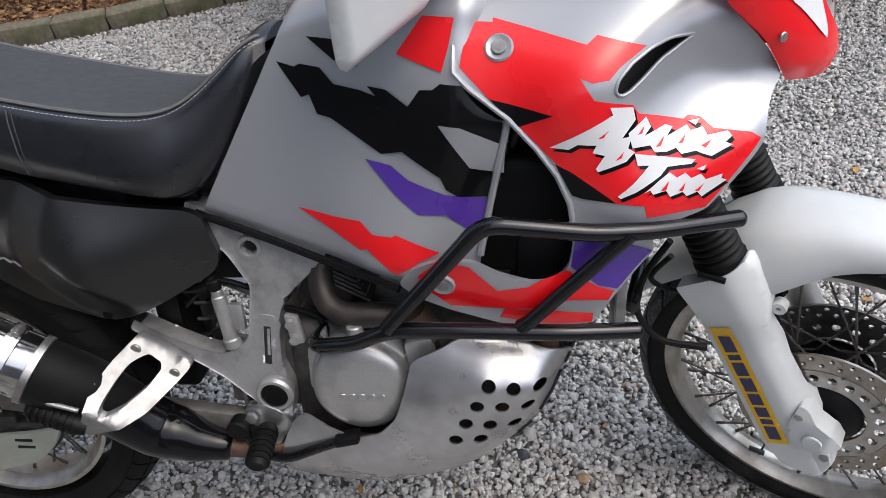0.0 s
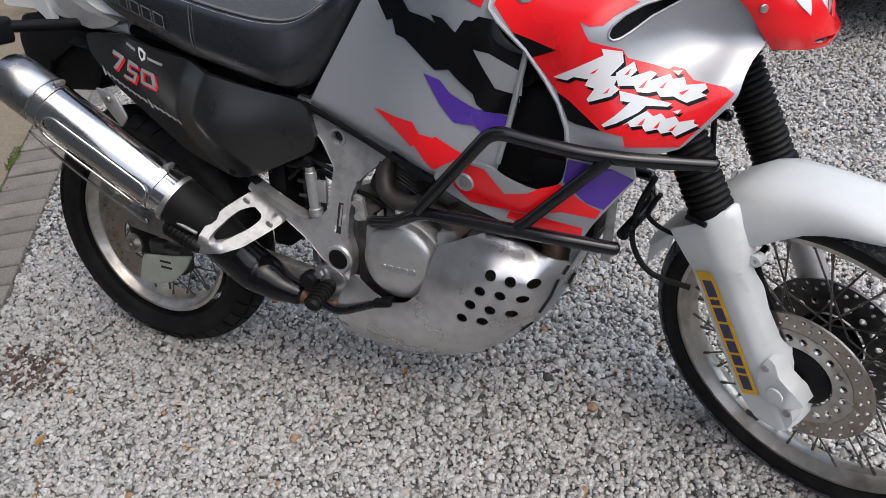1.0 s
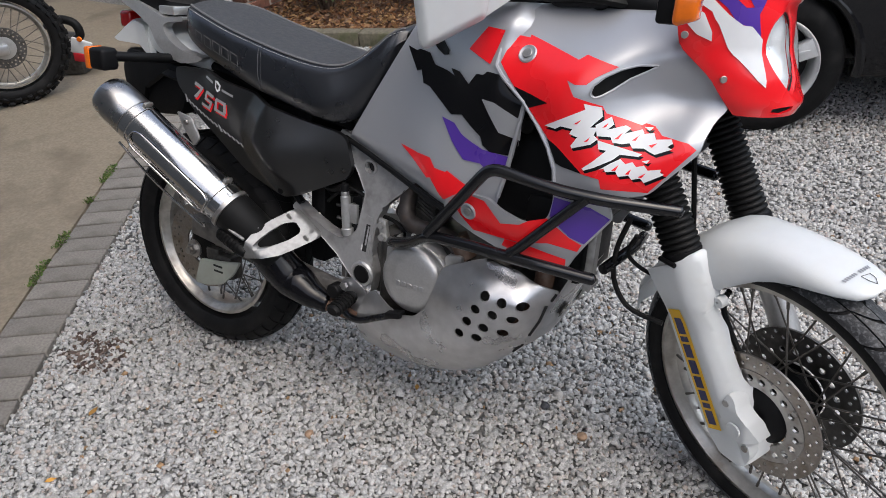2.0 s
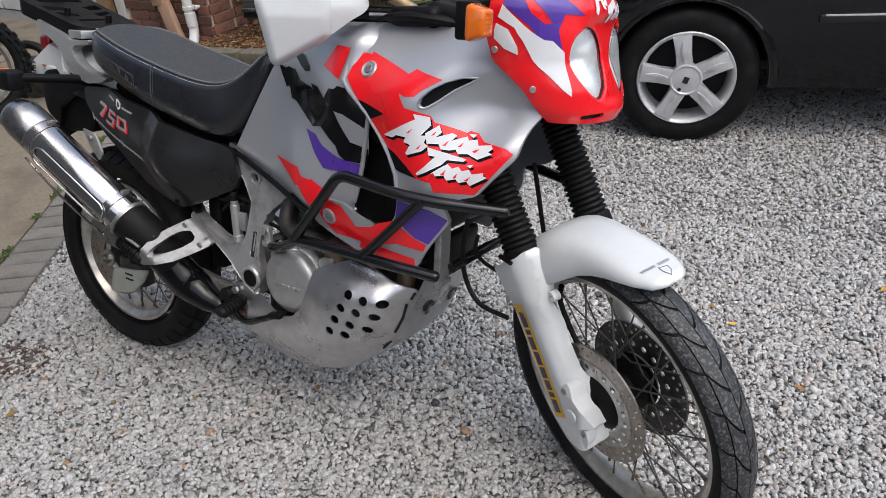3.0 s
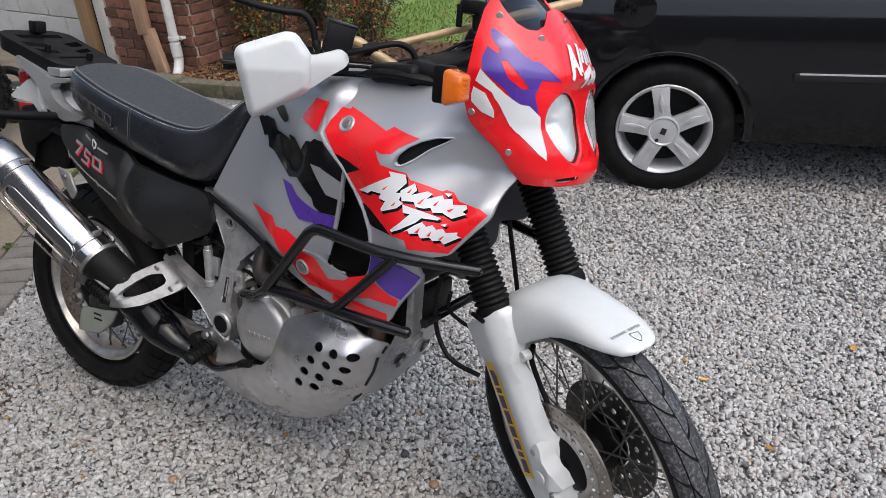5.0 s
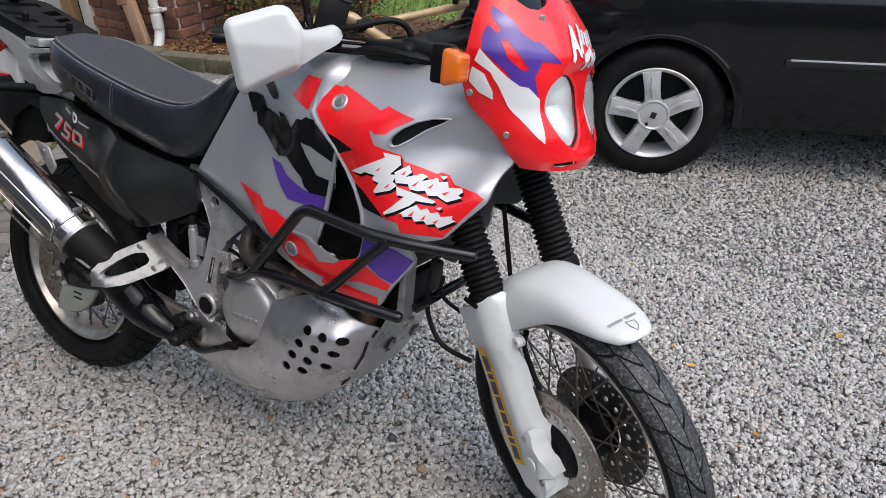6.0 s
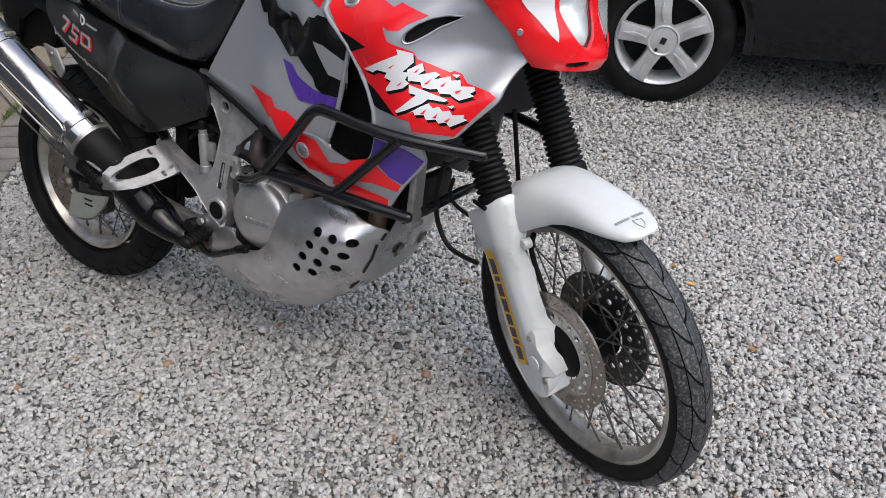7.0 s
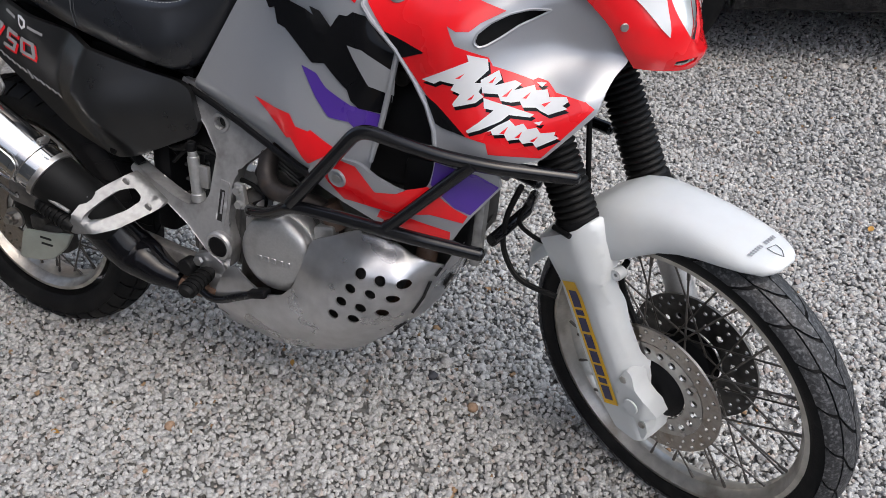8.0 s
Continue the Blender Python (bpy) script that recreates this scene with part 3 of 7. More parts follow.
def litter(n):
    x = rng.uniform(-2.4, 0.9, n)
    y = kerb_y(x) + 0.04 + rng.exponential(0.35, n)
    return np.c_[x, y, 0.055 + rng.uniform(0, 0.03, n)]


tagged(soup("fallen_leaves", [cards(9000, rng, litter, 0.020, 0.25)], dead_leaf), "brown and tan fallen leaves in the bed", "leaves", "", "stuff")


def turf(n):
    x, y = rng.uniform(-2.2, 1.4, n), rng.uniform(3.9, 7.0, n)
    ok = y > np.interp(x, [-1.2, -0.2, 0.8], [3.95, 4.25, 4.95])
    return np.c_[x, y, np.full(n, 0.055)][ok]


tagged(soup("grass", [cards(14000, rng, turf, 0.022, 2.5, 0.12)], grass_blade), "short green mown grass", "grass", "", "stuff")


def shrub(name, at, height, spread, leaves, mat, label, seed, leaf=0.014, low=0.12):
    """A bush: forked twigs with clumps of small leaves about them, with gaps."""
    r = np.random.default_rng(seed)
    root = thing(name, label, "shrub", Matrix.Translation(at))
    stems, tips = [], []
    for k in range(13):
        a, out = r.uniform(0, 6.283), r.uniform(0.15, 1.0)
        top = Vector((math.cos(a) * spread * out, math.sin(a) * spread * out, height * r.uniform(0.6, 1.05) * (1.05 - 0.25 * out)))
        mid = Vector((top.x * 0.45 + r.normal(0, 0.04), top.y * 0.45 + r.normal(0, 0.04), top.z * 0.5))
        line = smooth_path([(top.x * 0.1, top.y * 0.1, -0.05), mid, top], 4)
        stems.append(tube(line, [0.012 * (1 - 0.8 * i / len(line)) for i in range(len(line))], 5))
        tips += [np.array(line[i]) for i in range(2, len(line))]
        for _ in range(4):
            base = Vector(line[r.integers(2, len(line))])
            end = base + Vector((r.normal(0, 0.13), r.normal(0, 0.13), r.normal(0.05, 0.09)))
            stems.append(tube([base, (base + end) / 2 + Vector((0, 0, 0.02)), end], [0.005, 0.004, 0.002], 4))
            tips += [np.array(end), np.array((base + end) / 2)]
    part("branchwork", joined(*stems), twig_bark, root)
    tips = np.array(tips)
    def clump(n):
        p = tips[r.integers(0, len(tips), n)] + r.normal(0, 0.055, (n, 3))
        return p[p[:, 2] > low]
    crown = soup("crown", [cards(leaves, r, clump, leaf, 0.8)], mat)
    crown.parent = root
    return root


shrub("shrub", (-1.95, 2.93, 0.05), 1.15, 0.42, 5200, shrub_leaf, "autumn shrub with small yellow, orange and green leaves", 3)
shrub("shrub", (-1.30, 3.25, 0.05), 1.25, 0.45, 5200, shrub_leaf, "autumn shrub with small yellow, orange and green leaves", 4)
shrub("shrub", (-2.35, 3.25, 0.05), 1.3, 0.4, 4200, shrub_leaf, "autumn shrub with small yellow, orange and green leaves", 8)
shrub("evergreen_shrub", (-2.35, 3.95, 0.05), 1.5, 0.45, 9000, evergreen_leaf, "dense dark green evergreen shrub", 5, 0.012)
shrub("evergreen_shrub", (-1.72, 3.78, 0.05), 1.4, 0.36, 9000, evergreen_leaf, "dense dark green evergreen shrub", 6, 0.013)
shrub("small_shrub", (-0.50, 3.75, 0.05), 0.42, 0.22, 1400, shrub_leaf, "low shrub with red berries and green leaves", 7, 0.011, 0.03)
shrub("hedge_shrub", (-3.0, 6.6, 0.0), 2.2, 1.2, 9000, evergreen_leaf, "tall dark green hedge shrub beyond the lawn", 9, 0.04)
shrub("hedge_shrub", (-0.6, 8.6, 0.0), 2.4, 1.4, 9000, evergreen_leaf, "tall dark green hedge shrub beyond the lawn", 10, 0.04)
shrub("hedge_shrub", (2.4, 9.6, 0.0), 2.4, 1.4, 9000, evergreen_leaf, "tall dark green hedge shrub beyond the lawn", 12, 0.04)

# ---- the house corner with the garage ----
WALL_Y, WALL_END = 2.60, -2.42
bm = box((0.93, 0.24, 2.6), (WALL_END - 0.465 + 0.0, WALL_Y + 0.13, 1.3))
wall = structure("wall_garage", bm, mortar, "red brick wall with pale mortar beside the garage opening", "wall")
bricks = []
unit = None
course = 0.075
for row in range(24):
    shift = 0.1125 if row % 2 else 0.0
    x = WALL_END - shift - (0.0 if row % 2 == 0 else 0.0)
    spans = []
    if row % 2:
        spans.append((WALL_END - 0.051, 0.102))
    x = WALL_END - (0.1125 if row % 2 else 0.0)
    while x > WALL_END - 0.93 + 0.05:
        width = min(0.215, x - (WALL_END - 0.93) - 0.005)
        if width > 0.06:
            spans.append((x - width / 2, width))
        x -= 0.225
    for cx, width in spans:
        m = Matrix.Translation((cx, WALL_Y + 0.008 + random.uniform(-0.002, 0.002), 0.0375 + row * course)) @ Matrix.Diagonal((width / 0.215, 1, 1, 1))
        if unit is None:
            unit = unit_brick = part("brick", box((0.215, 0.03, 0.065), (0, 0, 0), 0.004, 1), brick_clay, wall, m=m)
        else:
            again("brick", unit, wall, m)
    if row < 24:
        m = Matrix.Translation((WALL_END + 0.002, WALL_Y + 0.115 + (0.0 if row % 2 else 0.02), 0.0375 + row * course)) @ Euler((0, 0, math.pi / 2)).to_matrix().to_4x4() @ Matrix.Diagonal((0.95, 1, 1, 1))
        again("brick", unit, wall, m)

bm = box((0.10, 0.10, 2.3), (-3.40, WALL_Y + 0.03, 1.15), 0.006)
structure("door_frame", bm, white_upvc, "white painted garage door frame post", "door frame")
bm = box((0.02, 0.05, 2.3), (-3.475, WALL_Y + 0.02, 1.15), 0.002)
structure("door_seal", bm, black_plastic, "black rubber seal strip on the door frame", "door seal")
bm = box((3.4, 0.12, 2.6), (-5.2, WALL_Y + 0.42, 1.3))
blockwall = structure("wall_inner", bm, white_block, "white painted block wall inside the garage opening", "wall")
unit = None
for row in range(7):
    x = -3.55 - (0.22 if row % 2 else 0.0)
    while x > -5.9:
        m = Matrix.Translation((x - 0.22, WALL_Y + 0.352, 0.11 + 0.225 * row))
        if unit is None:
            unit = part("wall_block", box((0.432, 0.03, 0.217), (0, 0, 0), 0.004, 1), white_block, blockwall, m=m)
        else:
            again("wall_block", unit, blockwall, m)
        x -= 0.442
bm = box((6.0, 6.0, 0.15), (-5.4, WALL_Y + 3.1, 2.68))
structure("ceiling", bm, white_block, "garage ceiling slab", "ceiling")
bm = box((0.2, 5.8, 2.6), (-8.3, WALL_Y + 3.0, 1.3))
structure("wall_west", bm, white_block, "white garage side wall", "wall")

post = thing("timber_post", "pale brown upright timber post beside the frame", "post", Matrix.Translation((-3.72, WALL_Y + 0.10, 0)))
part("post_body", box((0.15, 0.10, 2.1), (0, 0, 1.05), 0.006), timber, post)
plank = thing("plank_offcut", "weathered brown timber offcuts leaning against the bricks", "timber", Matrix.Translation((-2.80, WALL_Y - 0.09, 0.0)) @ Euler((-0.10, -0.16, 0)).to_matrix().to_4x4())
bm = box((0.115, 0.06, 0.34), (0, 0, 0.47), 0.008)
part("upper_block", bm, weathered_timber, plank)
part("lower_block", moved(box((0.115, 0.05, 0.34), (0, 0, 0.0), 0.008), Matrix.Translation((0.07, 0.0, 0.165)) @ Euler((0, -0.2, 0)).to_matrix().to_4x4()), weathered_timber, plank)
part("stub", box((0.035, 0.04, 0.07), (-0.02, 0, 0.67), 0.008), weathered_timber, plank)

pipe = thing("downpipe", "white plastic downpipe with clips on the brick wall", "downpipe", Matrix.Translation((-2.555, WALL_Y - 0.052, 0)))
part("pipe_body", tube([(0, 0, 0.16), (0, 0, 1.0), (0, 0, 2.4)], 0.034, 20), white_upvc, pipe)
part("shoe", tube(smooth_path([(0, 0, 0.20), (0, 0, 0.13), (0.012, -0.03, 0.07), (0.035, -0.075, 0.03)], 5), 0.036, 20), white_upvc, pipe)
part("socket", cylinder((0, 0, 0.155), (0, 0, 0.26), 0.040, 20, 0.004), white_upvc, pipe)
part("clip", joined(cylinder((0, 0, 0.275), (0, 0, 0.305), 0.042, 20, 0.003), box((0.13, 0.018, 0.026), (0.0, 0.03, 0.29), 0.003), cylinder((0.062, 0.01, 0.29), (0.062, 0.05, 0.29), 0.014, 10), cylinder((-0.062, 0.01, 0.29), (-0.062, 0.05, 0.29), 0.014, 10)), white_upvc, pipe)


side_wall = structure("wall_side", box((0.22, 5.6, 5.2), (WALL_END - 0.135, WALL_Y + 3.06, 2.6)), mortar, "red brick side wall of the house behind the shrubs", "wall")
side_brick = None
for row in range(24):
    if row % 2:
        m = Matrix.Translation((WALL_END - 0.022, WALL_Y + 0.304, 0.0375 + row * course)) @ Euler((0, 0, math.pi / 2)).to_matrix().to_4x4() @ Matrix.Diagonal((0.66, 1, 1, 1))
        again("brick", unit_brick, side_wall, m)
    for k in range(9):
        m = Matrix.Translation((WALL_END - 0.022, WALL_Y + 0.38 + 0.225 * k + (0.1125 if row % 2 else 0.0), 0.0375 + row * course)) @ Euler((0, 0, math.pi / 2)).to_matrix().to_4x4()
        if side_brick is None:
            side_brick = part("brick", box((0.215, 0.03, 0.065), (0, 0, 0), 0.004, 1), brick_clay, side_wall, m=m)
        else:
            again("brick", side_brick, side_wall, m)
# unseen upper wall, added to keep sky light off the left side
structure("wall_upper", box((6.0, 0.24, 2.6), (-5.42, WALL_Y + 0.13, 3.9)), mortar, "unseen upper wall over the garage opening, added to block sky", "wall")

# ---- unseen walls, added to block sky light and darken reflections ----
render_coat = material("render_coat", (0.20, 0.20, 0.20), 0.9, 0, 0, 0.12, 40, 0.3, 120, stain=(0.13, 0.13, 0.13), stain_amount=0.5, stain_scale=1.5)
structure("wall_south", box((16.0, 0.3, 3.0), (3.2, -6.0, 1.5)), render_coat, "unseen plain grey wall added to hold back sky light", "wall")
structure("wall_east", box((0.3, 22.0, 2.2), (9.5, 4.0, 1.1)), render_coat, "unseen plain grey wall added to darken reflections", "wall")
structure("wall_south_west", box((6.3, 5.2, 6.0), (-2.85, -4.2, 3.0)), render_coat, "unseen plain grey block added to shade the gravel", "wall")

# ---- small things on the ground ----
rng = np.random.default_rng(21)
brown_stone = material("brown_stone", (0.30, 0.20, 0.13), 0.8, 0, 0, 0.2, 120, 0.3, 300)
dark_stone = material("dark_stone", (0.05, 0.052, 0.06), 0.7, 0, 0, 0.2, 120, 0.3, 300)
yellow_leaf = material("yellow_leaf", (0.50, 0.26, 0.05), 0.7, 0, 0, 0.2, 60, random_tint=0.4)


def pebble(at, size, mat, label):
    bm = bmesh.new()
    bmesh.ops.create_icosphere(bm, subdivisions=2, radius=size)
    for v in bm.verts:
        v.co += size * 0.35 * Vector(noise.noise_vector(v.co / size * 0.9 + Vector((at[0], at[1], 0)) * 9))
        v.co.z *= 0.75
    tagged(part("stone", bm, mat, None, "", Matrix.Translation((at[0], at[1], size * 0.45))), label, "stone")


def leaf(at, size, turn):
    bm = bmesh.new()
    spine = [(size * (2 * k / 6 - 1), 0, 0.003 + 0.25 * size * (k / 6 - 0.5) ** 2) for k in range(7)]
    half = [0.0, 0.32, 0.46, 0.48, 0.38, 0.2, 0.0]
    mids = [bm.verts.new(p) for p in spine]
    for side in (-1, 1):
        rim = [bm.verts.new((x, side * size * h, z + size * 0.22 * h)) for (x, _, z), h in zip(spine[1:-1], half[1:-1])]
        line = [mids[0]] + rim + [mids[-1]]
        bm.faces.new((mids[0], mids[1], line[1]))
        for k in range(1, 5):
            bm.faces.new((mids[k], mids[k + 1], line[k + 1], line[k]))
        bm.faces.new((mids[5], mids[6], line[5]))
    tagged(part("fallen_leaf", bm, yellow_leaf, None, "", pose(at[0], at[1], 0.006, 0, 0, turn)), "small curled yellow-brown fallen leaf on the gravel", "leaf", "leaves on the gravel")




# ---- the parked car ----
car_paint = material("car_paint", (0.006, 0.006, 0.007), 0.09, 0, 0.0, 0.05, 60, rough_vary=0.04, shine=0.42)
car_trim = material("car_trim", (0.010, 0.010, 0.011), 0.5, 0, 0, 0.1, 60)
wheel_silver = material("wheel_silver", (0.60, 0.61, 0.62), 0.38, 0.35, 0.2, 0.04, 80, stain=(0.33, 0.32, 0.31), stain_amount=0.4, stain_scale=14)
car_glass = material("car_glass", (0.01, 0.012, 0.013), 0.03, 0, 0.5)
CAR = pose(1.165, 2.085, 0, 0, 0, 17)


def car_section(x):
    """The body's side, as (y inwards, z) from the sill to the middle of the roof, at x along the car."""
    tail = max(0.0, (-x - 0.35) / 0.45)
    bow = 0.10 * tail ** 2 + max(0.0, (x - 3.0) / 1.1) ** 2 * 0.22
    roof = 1.45 - 0.05 * ((x - 0.9) / 1.3) ** 2 if x < 2.0 else max(0.92, 1.40 - 0.55 * (x - 2.0))
    side = [(0.09, 0.245), (0.045, 0.262), (0.02, 0.34), (0.004, 0.50), (0.0, 0.62), (0.006, 0.75), (0.026, 0.86), (0.055, 0.915), (0.075, 0.935)]
    glass_top = max(0.95, roof - 0.10)
    side += [(0.12, 0.5 * (0.94 + glass_top)), (0.19, glass_top), (0.28, roof - 0.035), (0.5, roof - 0.008), (0.85, roof)]
    return [(y + bow, z) for y, z in side]


def car():
    body = thing("car", "black hatchback car with silver alloy wheels parked on the gravel", "car", CAR)
    stations = [-0.78, -0.74, -0.66, -0.5, -0.42, -0.38, -0.34, -0.30, -0.25, -0.2, -0.13, -0.06, 0.0, 0.06, 0.13, 0.2, 0.25, 0.30, 0.34, 0.38, 0.42, 0.6, 0.9, 1.3, 1.7, 2.1, 2.28, 2.36, 2.44, 2.55, 2.66, 2.78, 2.9, 2.98, 3.06, 3.2, 3.4]
    rows = []
    for x in stations:
        ring = []
        for y, z in car_section(x):
            ring.append((x, y, z))
        rows.append(ring)
    bm = bmesh.new()
    grid = [[bm.verts.new(p) for p in r] for r in rows]
    for a, b in zip(grid, grid[1:]):
        for i in range(len(a) - 1):
            bm.faces.new((a[i], a[i + 1], b[i + 1], b[i]))
    # wheel arches: lift the lower edge to a round opening
    for x0 in (0.0, 2.67):
        for v in bm.verts:
            d = abs(v.co.x - x0)
            if d < 0.36 and v.co.y < 0.4:
                arch = 0.30 + math.sqrt(max(0, 0.35 ** 2 - d * d))
                if v.co.z < arch and v.co.z < 0.70:
                    v.co.z = arch
    bmesh.ops.remove_doubles(bm, verts=bm.verts, dist=0.0008)
    other = bm.copy()
    for v in other.verts:
        v.co.y = 1.70 - v.co.y
    bmesh.ops.reverse_faces(other, faces=other.faces)
    shell = joined(bm, other)
    part("body", shell, car_paint, body, sharp=35)
    part("tail", joined(box((0.06, 1.45, 0.55), (-0.775, 0.85, 0.50), 0.03, 3), box((0.05, 1.3, 0.6), (-0.72, 0.85, 1.0), 0.03, 3)), car_paint, body)
    part("nose_end", box((0.5, 1.3, 0.5), (3.45, 0.85, 0.5), 0.08, 3), car_paint, body)
    # sill, arch lips, wheel wells
    part("sill", box((1.95, 0.05, 0.05), (1.33, 0.125, 0.255), 0.012), car_trim, body)
    part("underbody", box((3.9, 1.25, 0.05), (1.35, 0.87, 0.29), 0.01), car_trim, body)
    for x0 in (0.0, 2.67):
        well = [(x0 + 0.372 * math.cos(a), 0.30 + 0.372 * math.sin(a)) for a in (math.pi * k / 16 for k in range(17))]
        rings = [[(x, y, z) for x, z in well] for y in (0.025, 0.30)]
        part("wheel_arch_liner", skin(rings, False, False), car_trim, body)
        rings = [[(x0 + r * math.cos(a), y, 0.30 + r * math.sin(a)) for a in (math.pi * (k - 0.6) / 22 for k in range(24))] for r, y in ((0.338, 0.02), (0.348, 0.004), (0.360, -0.001), (0.375, 0.006))]
        part("arch_lip", skin(rings, False, False), car_paint, body)
    # rubbing strip, fuel flap, seams, glass
    part("rubbing_strip", box((1.55, 0.014, 0.034), (1.27, -0.004, 0.565), 0.006, 3), car_trim, body, "black rubbing strip with a bright upper edge")
    # silver bar drawn in as the highlight along the strip's upper edge
    part("strip_highlight", box((1.53, 0.010, 0.007), (1.28, -0.008, 0.580), 0.002), wheel_silver, body)
    flap = [[(-0.17 + r * math.cos(a), 0.012 + d, 0.835 + r * math.sin(a)) for a in (2 * math.pi * k / 28 for k in range(28))] for r, d in ((0.088, 0.02), (0.088, 0.0), (0.082, -0.004))]
    part("fuel_flap", skin(flap), car_paint, body)
    part("bumper_seam", box((0.42, 0.006, 0.006), (-0.50, 0.028, 0.60), 0.001), car_trim, body)
    window = [(0.25, 0.99), (0.62, 0.965), (1.75, 0.965), (2.35, 0.985), (1.75, 1.32), (0.75, 1.36)]
    wmesh = bmesh.new()
    wmesh.faces.new([wmesh.verts.new((x, 0.075 + (z - 0.935) * 0.30 - 0.012, z)) for x, z in window])
    part("side_window", wmesh, car_glass, body)
    # wheels
    for x0 in (0.0, 2.67):
        wheel = part("wheel", turned([(0.002, -0.016), (0.05, -0.015), (0.062, -0.012), (0.066, -0.004), (0.066, 0.05), (0.02, 0.05)], 28), wheel_silver, body, m=pose(x0, 0.022, 0.30))
        profile = [(0.208, 0.20), (0.25, 0.21), (0.295, 0.195), (0.311, 0.17), (0.314, 0.10), (0.311, 0.03), (0.296, 0.008), (0.26, -0.004), (0.225, 0.0), (0.208, 0.012)]
        part("tyre", turned(profile, 64, None, False), tyre_rubber, wheel)
        part("rim", turned([(0.196, 0.2), (0.200, 0.03), (0.206, 0.010), (0.213, 0.0), (0.208, -0.006), (0.199, -0.002), (0.190, 0.016), (0.182, 0.06), (0.182, 0.2)], 64, None, False), wheel_silver, wheel)
        part("brake_back", turned([(0.01, 0.10), (0.180, 0.10), (0.180, 0.12), (0.01, 0.12)], 32), dark_hole, wheel)
        arm = ridge = None
        for k in range(5):
            turn = Matrix.Rotation(-radians(99 + 72 * k), 4, "Y")
            if arm is None:
                outline = [(0.05, -0.036), (0.12, -0.034), (0.198, -0.040), (0.198, 0.040), (0.12, 0.034), (0.05, 0.036)]
                arm = part("wheel_spoke", plate(outline, 0.034, -0.046, 0.004), wheel_silver, wheel, m=turn)
                lens = [(0.078 + 0.100 * t, 0.011 * math.sin(math.pi * t) * e) for e, ts in ((1, (0, .15, .3, .5, .7, .85, 1)), (-1, (.85, .7, .5, .3, .15))) for t in ts]
                ridge = part("spoke_ridge", plate(lens, -0.010, -0.008, 0.003), wheel_silver, wheel, m=turn)
            else:
                again("wheel_spoke", arm, wheel, turn)
                again("spoke_ridge", ridge, wheel, turn)
        part("hub_ring", turned([(0.058, -0.013), (0.064, -0.018), (0.070, -0.016), (0.072, -0.008), (0.072, 0.0), (0.058, 0.0)], 36, None, False), wheel_silver, wheel)
        part("badge", moved(box((0.024, 0.003, 0.030), (0, -0.017, 0), 0.001, 1), Matrix.Rotation(0.3, 4, "Y")), car_trim, wheel)
        part("valve", cylinder((-0.025, -0.012, -0.042), (-0.025, -0.019, -0.042), 0.008, 10), dark_hole, wheel)
    return body


car()


# ---- the motorcycle: x forward, right side towards -y, leaning left on its side stand ----
BIKE = Matrix.Rotation(radians(-14), 4, "X")
bike = thing("motorcycle", "silver, red, white and purple adventure motorcycle leaning on its side stand", "motorcycle", BIKE)

RAKE = radians(27.5)
AXLE = Vector((1.602, 0, 0.362))
AXIS = Vector((-math.sin(RAKE), 0, math.cos(RAKE)))
PIVOT = AXLE - 0.05 * Vector((math.cos(RAKE), 0, math.sin(RAKE)))
STEER = Matrix.Translation(PIVOT) @ Matrix.Rotation(radians(-32), 4, AXIS) @ Matrix.Translation(-PIVOT)


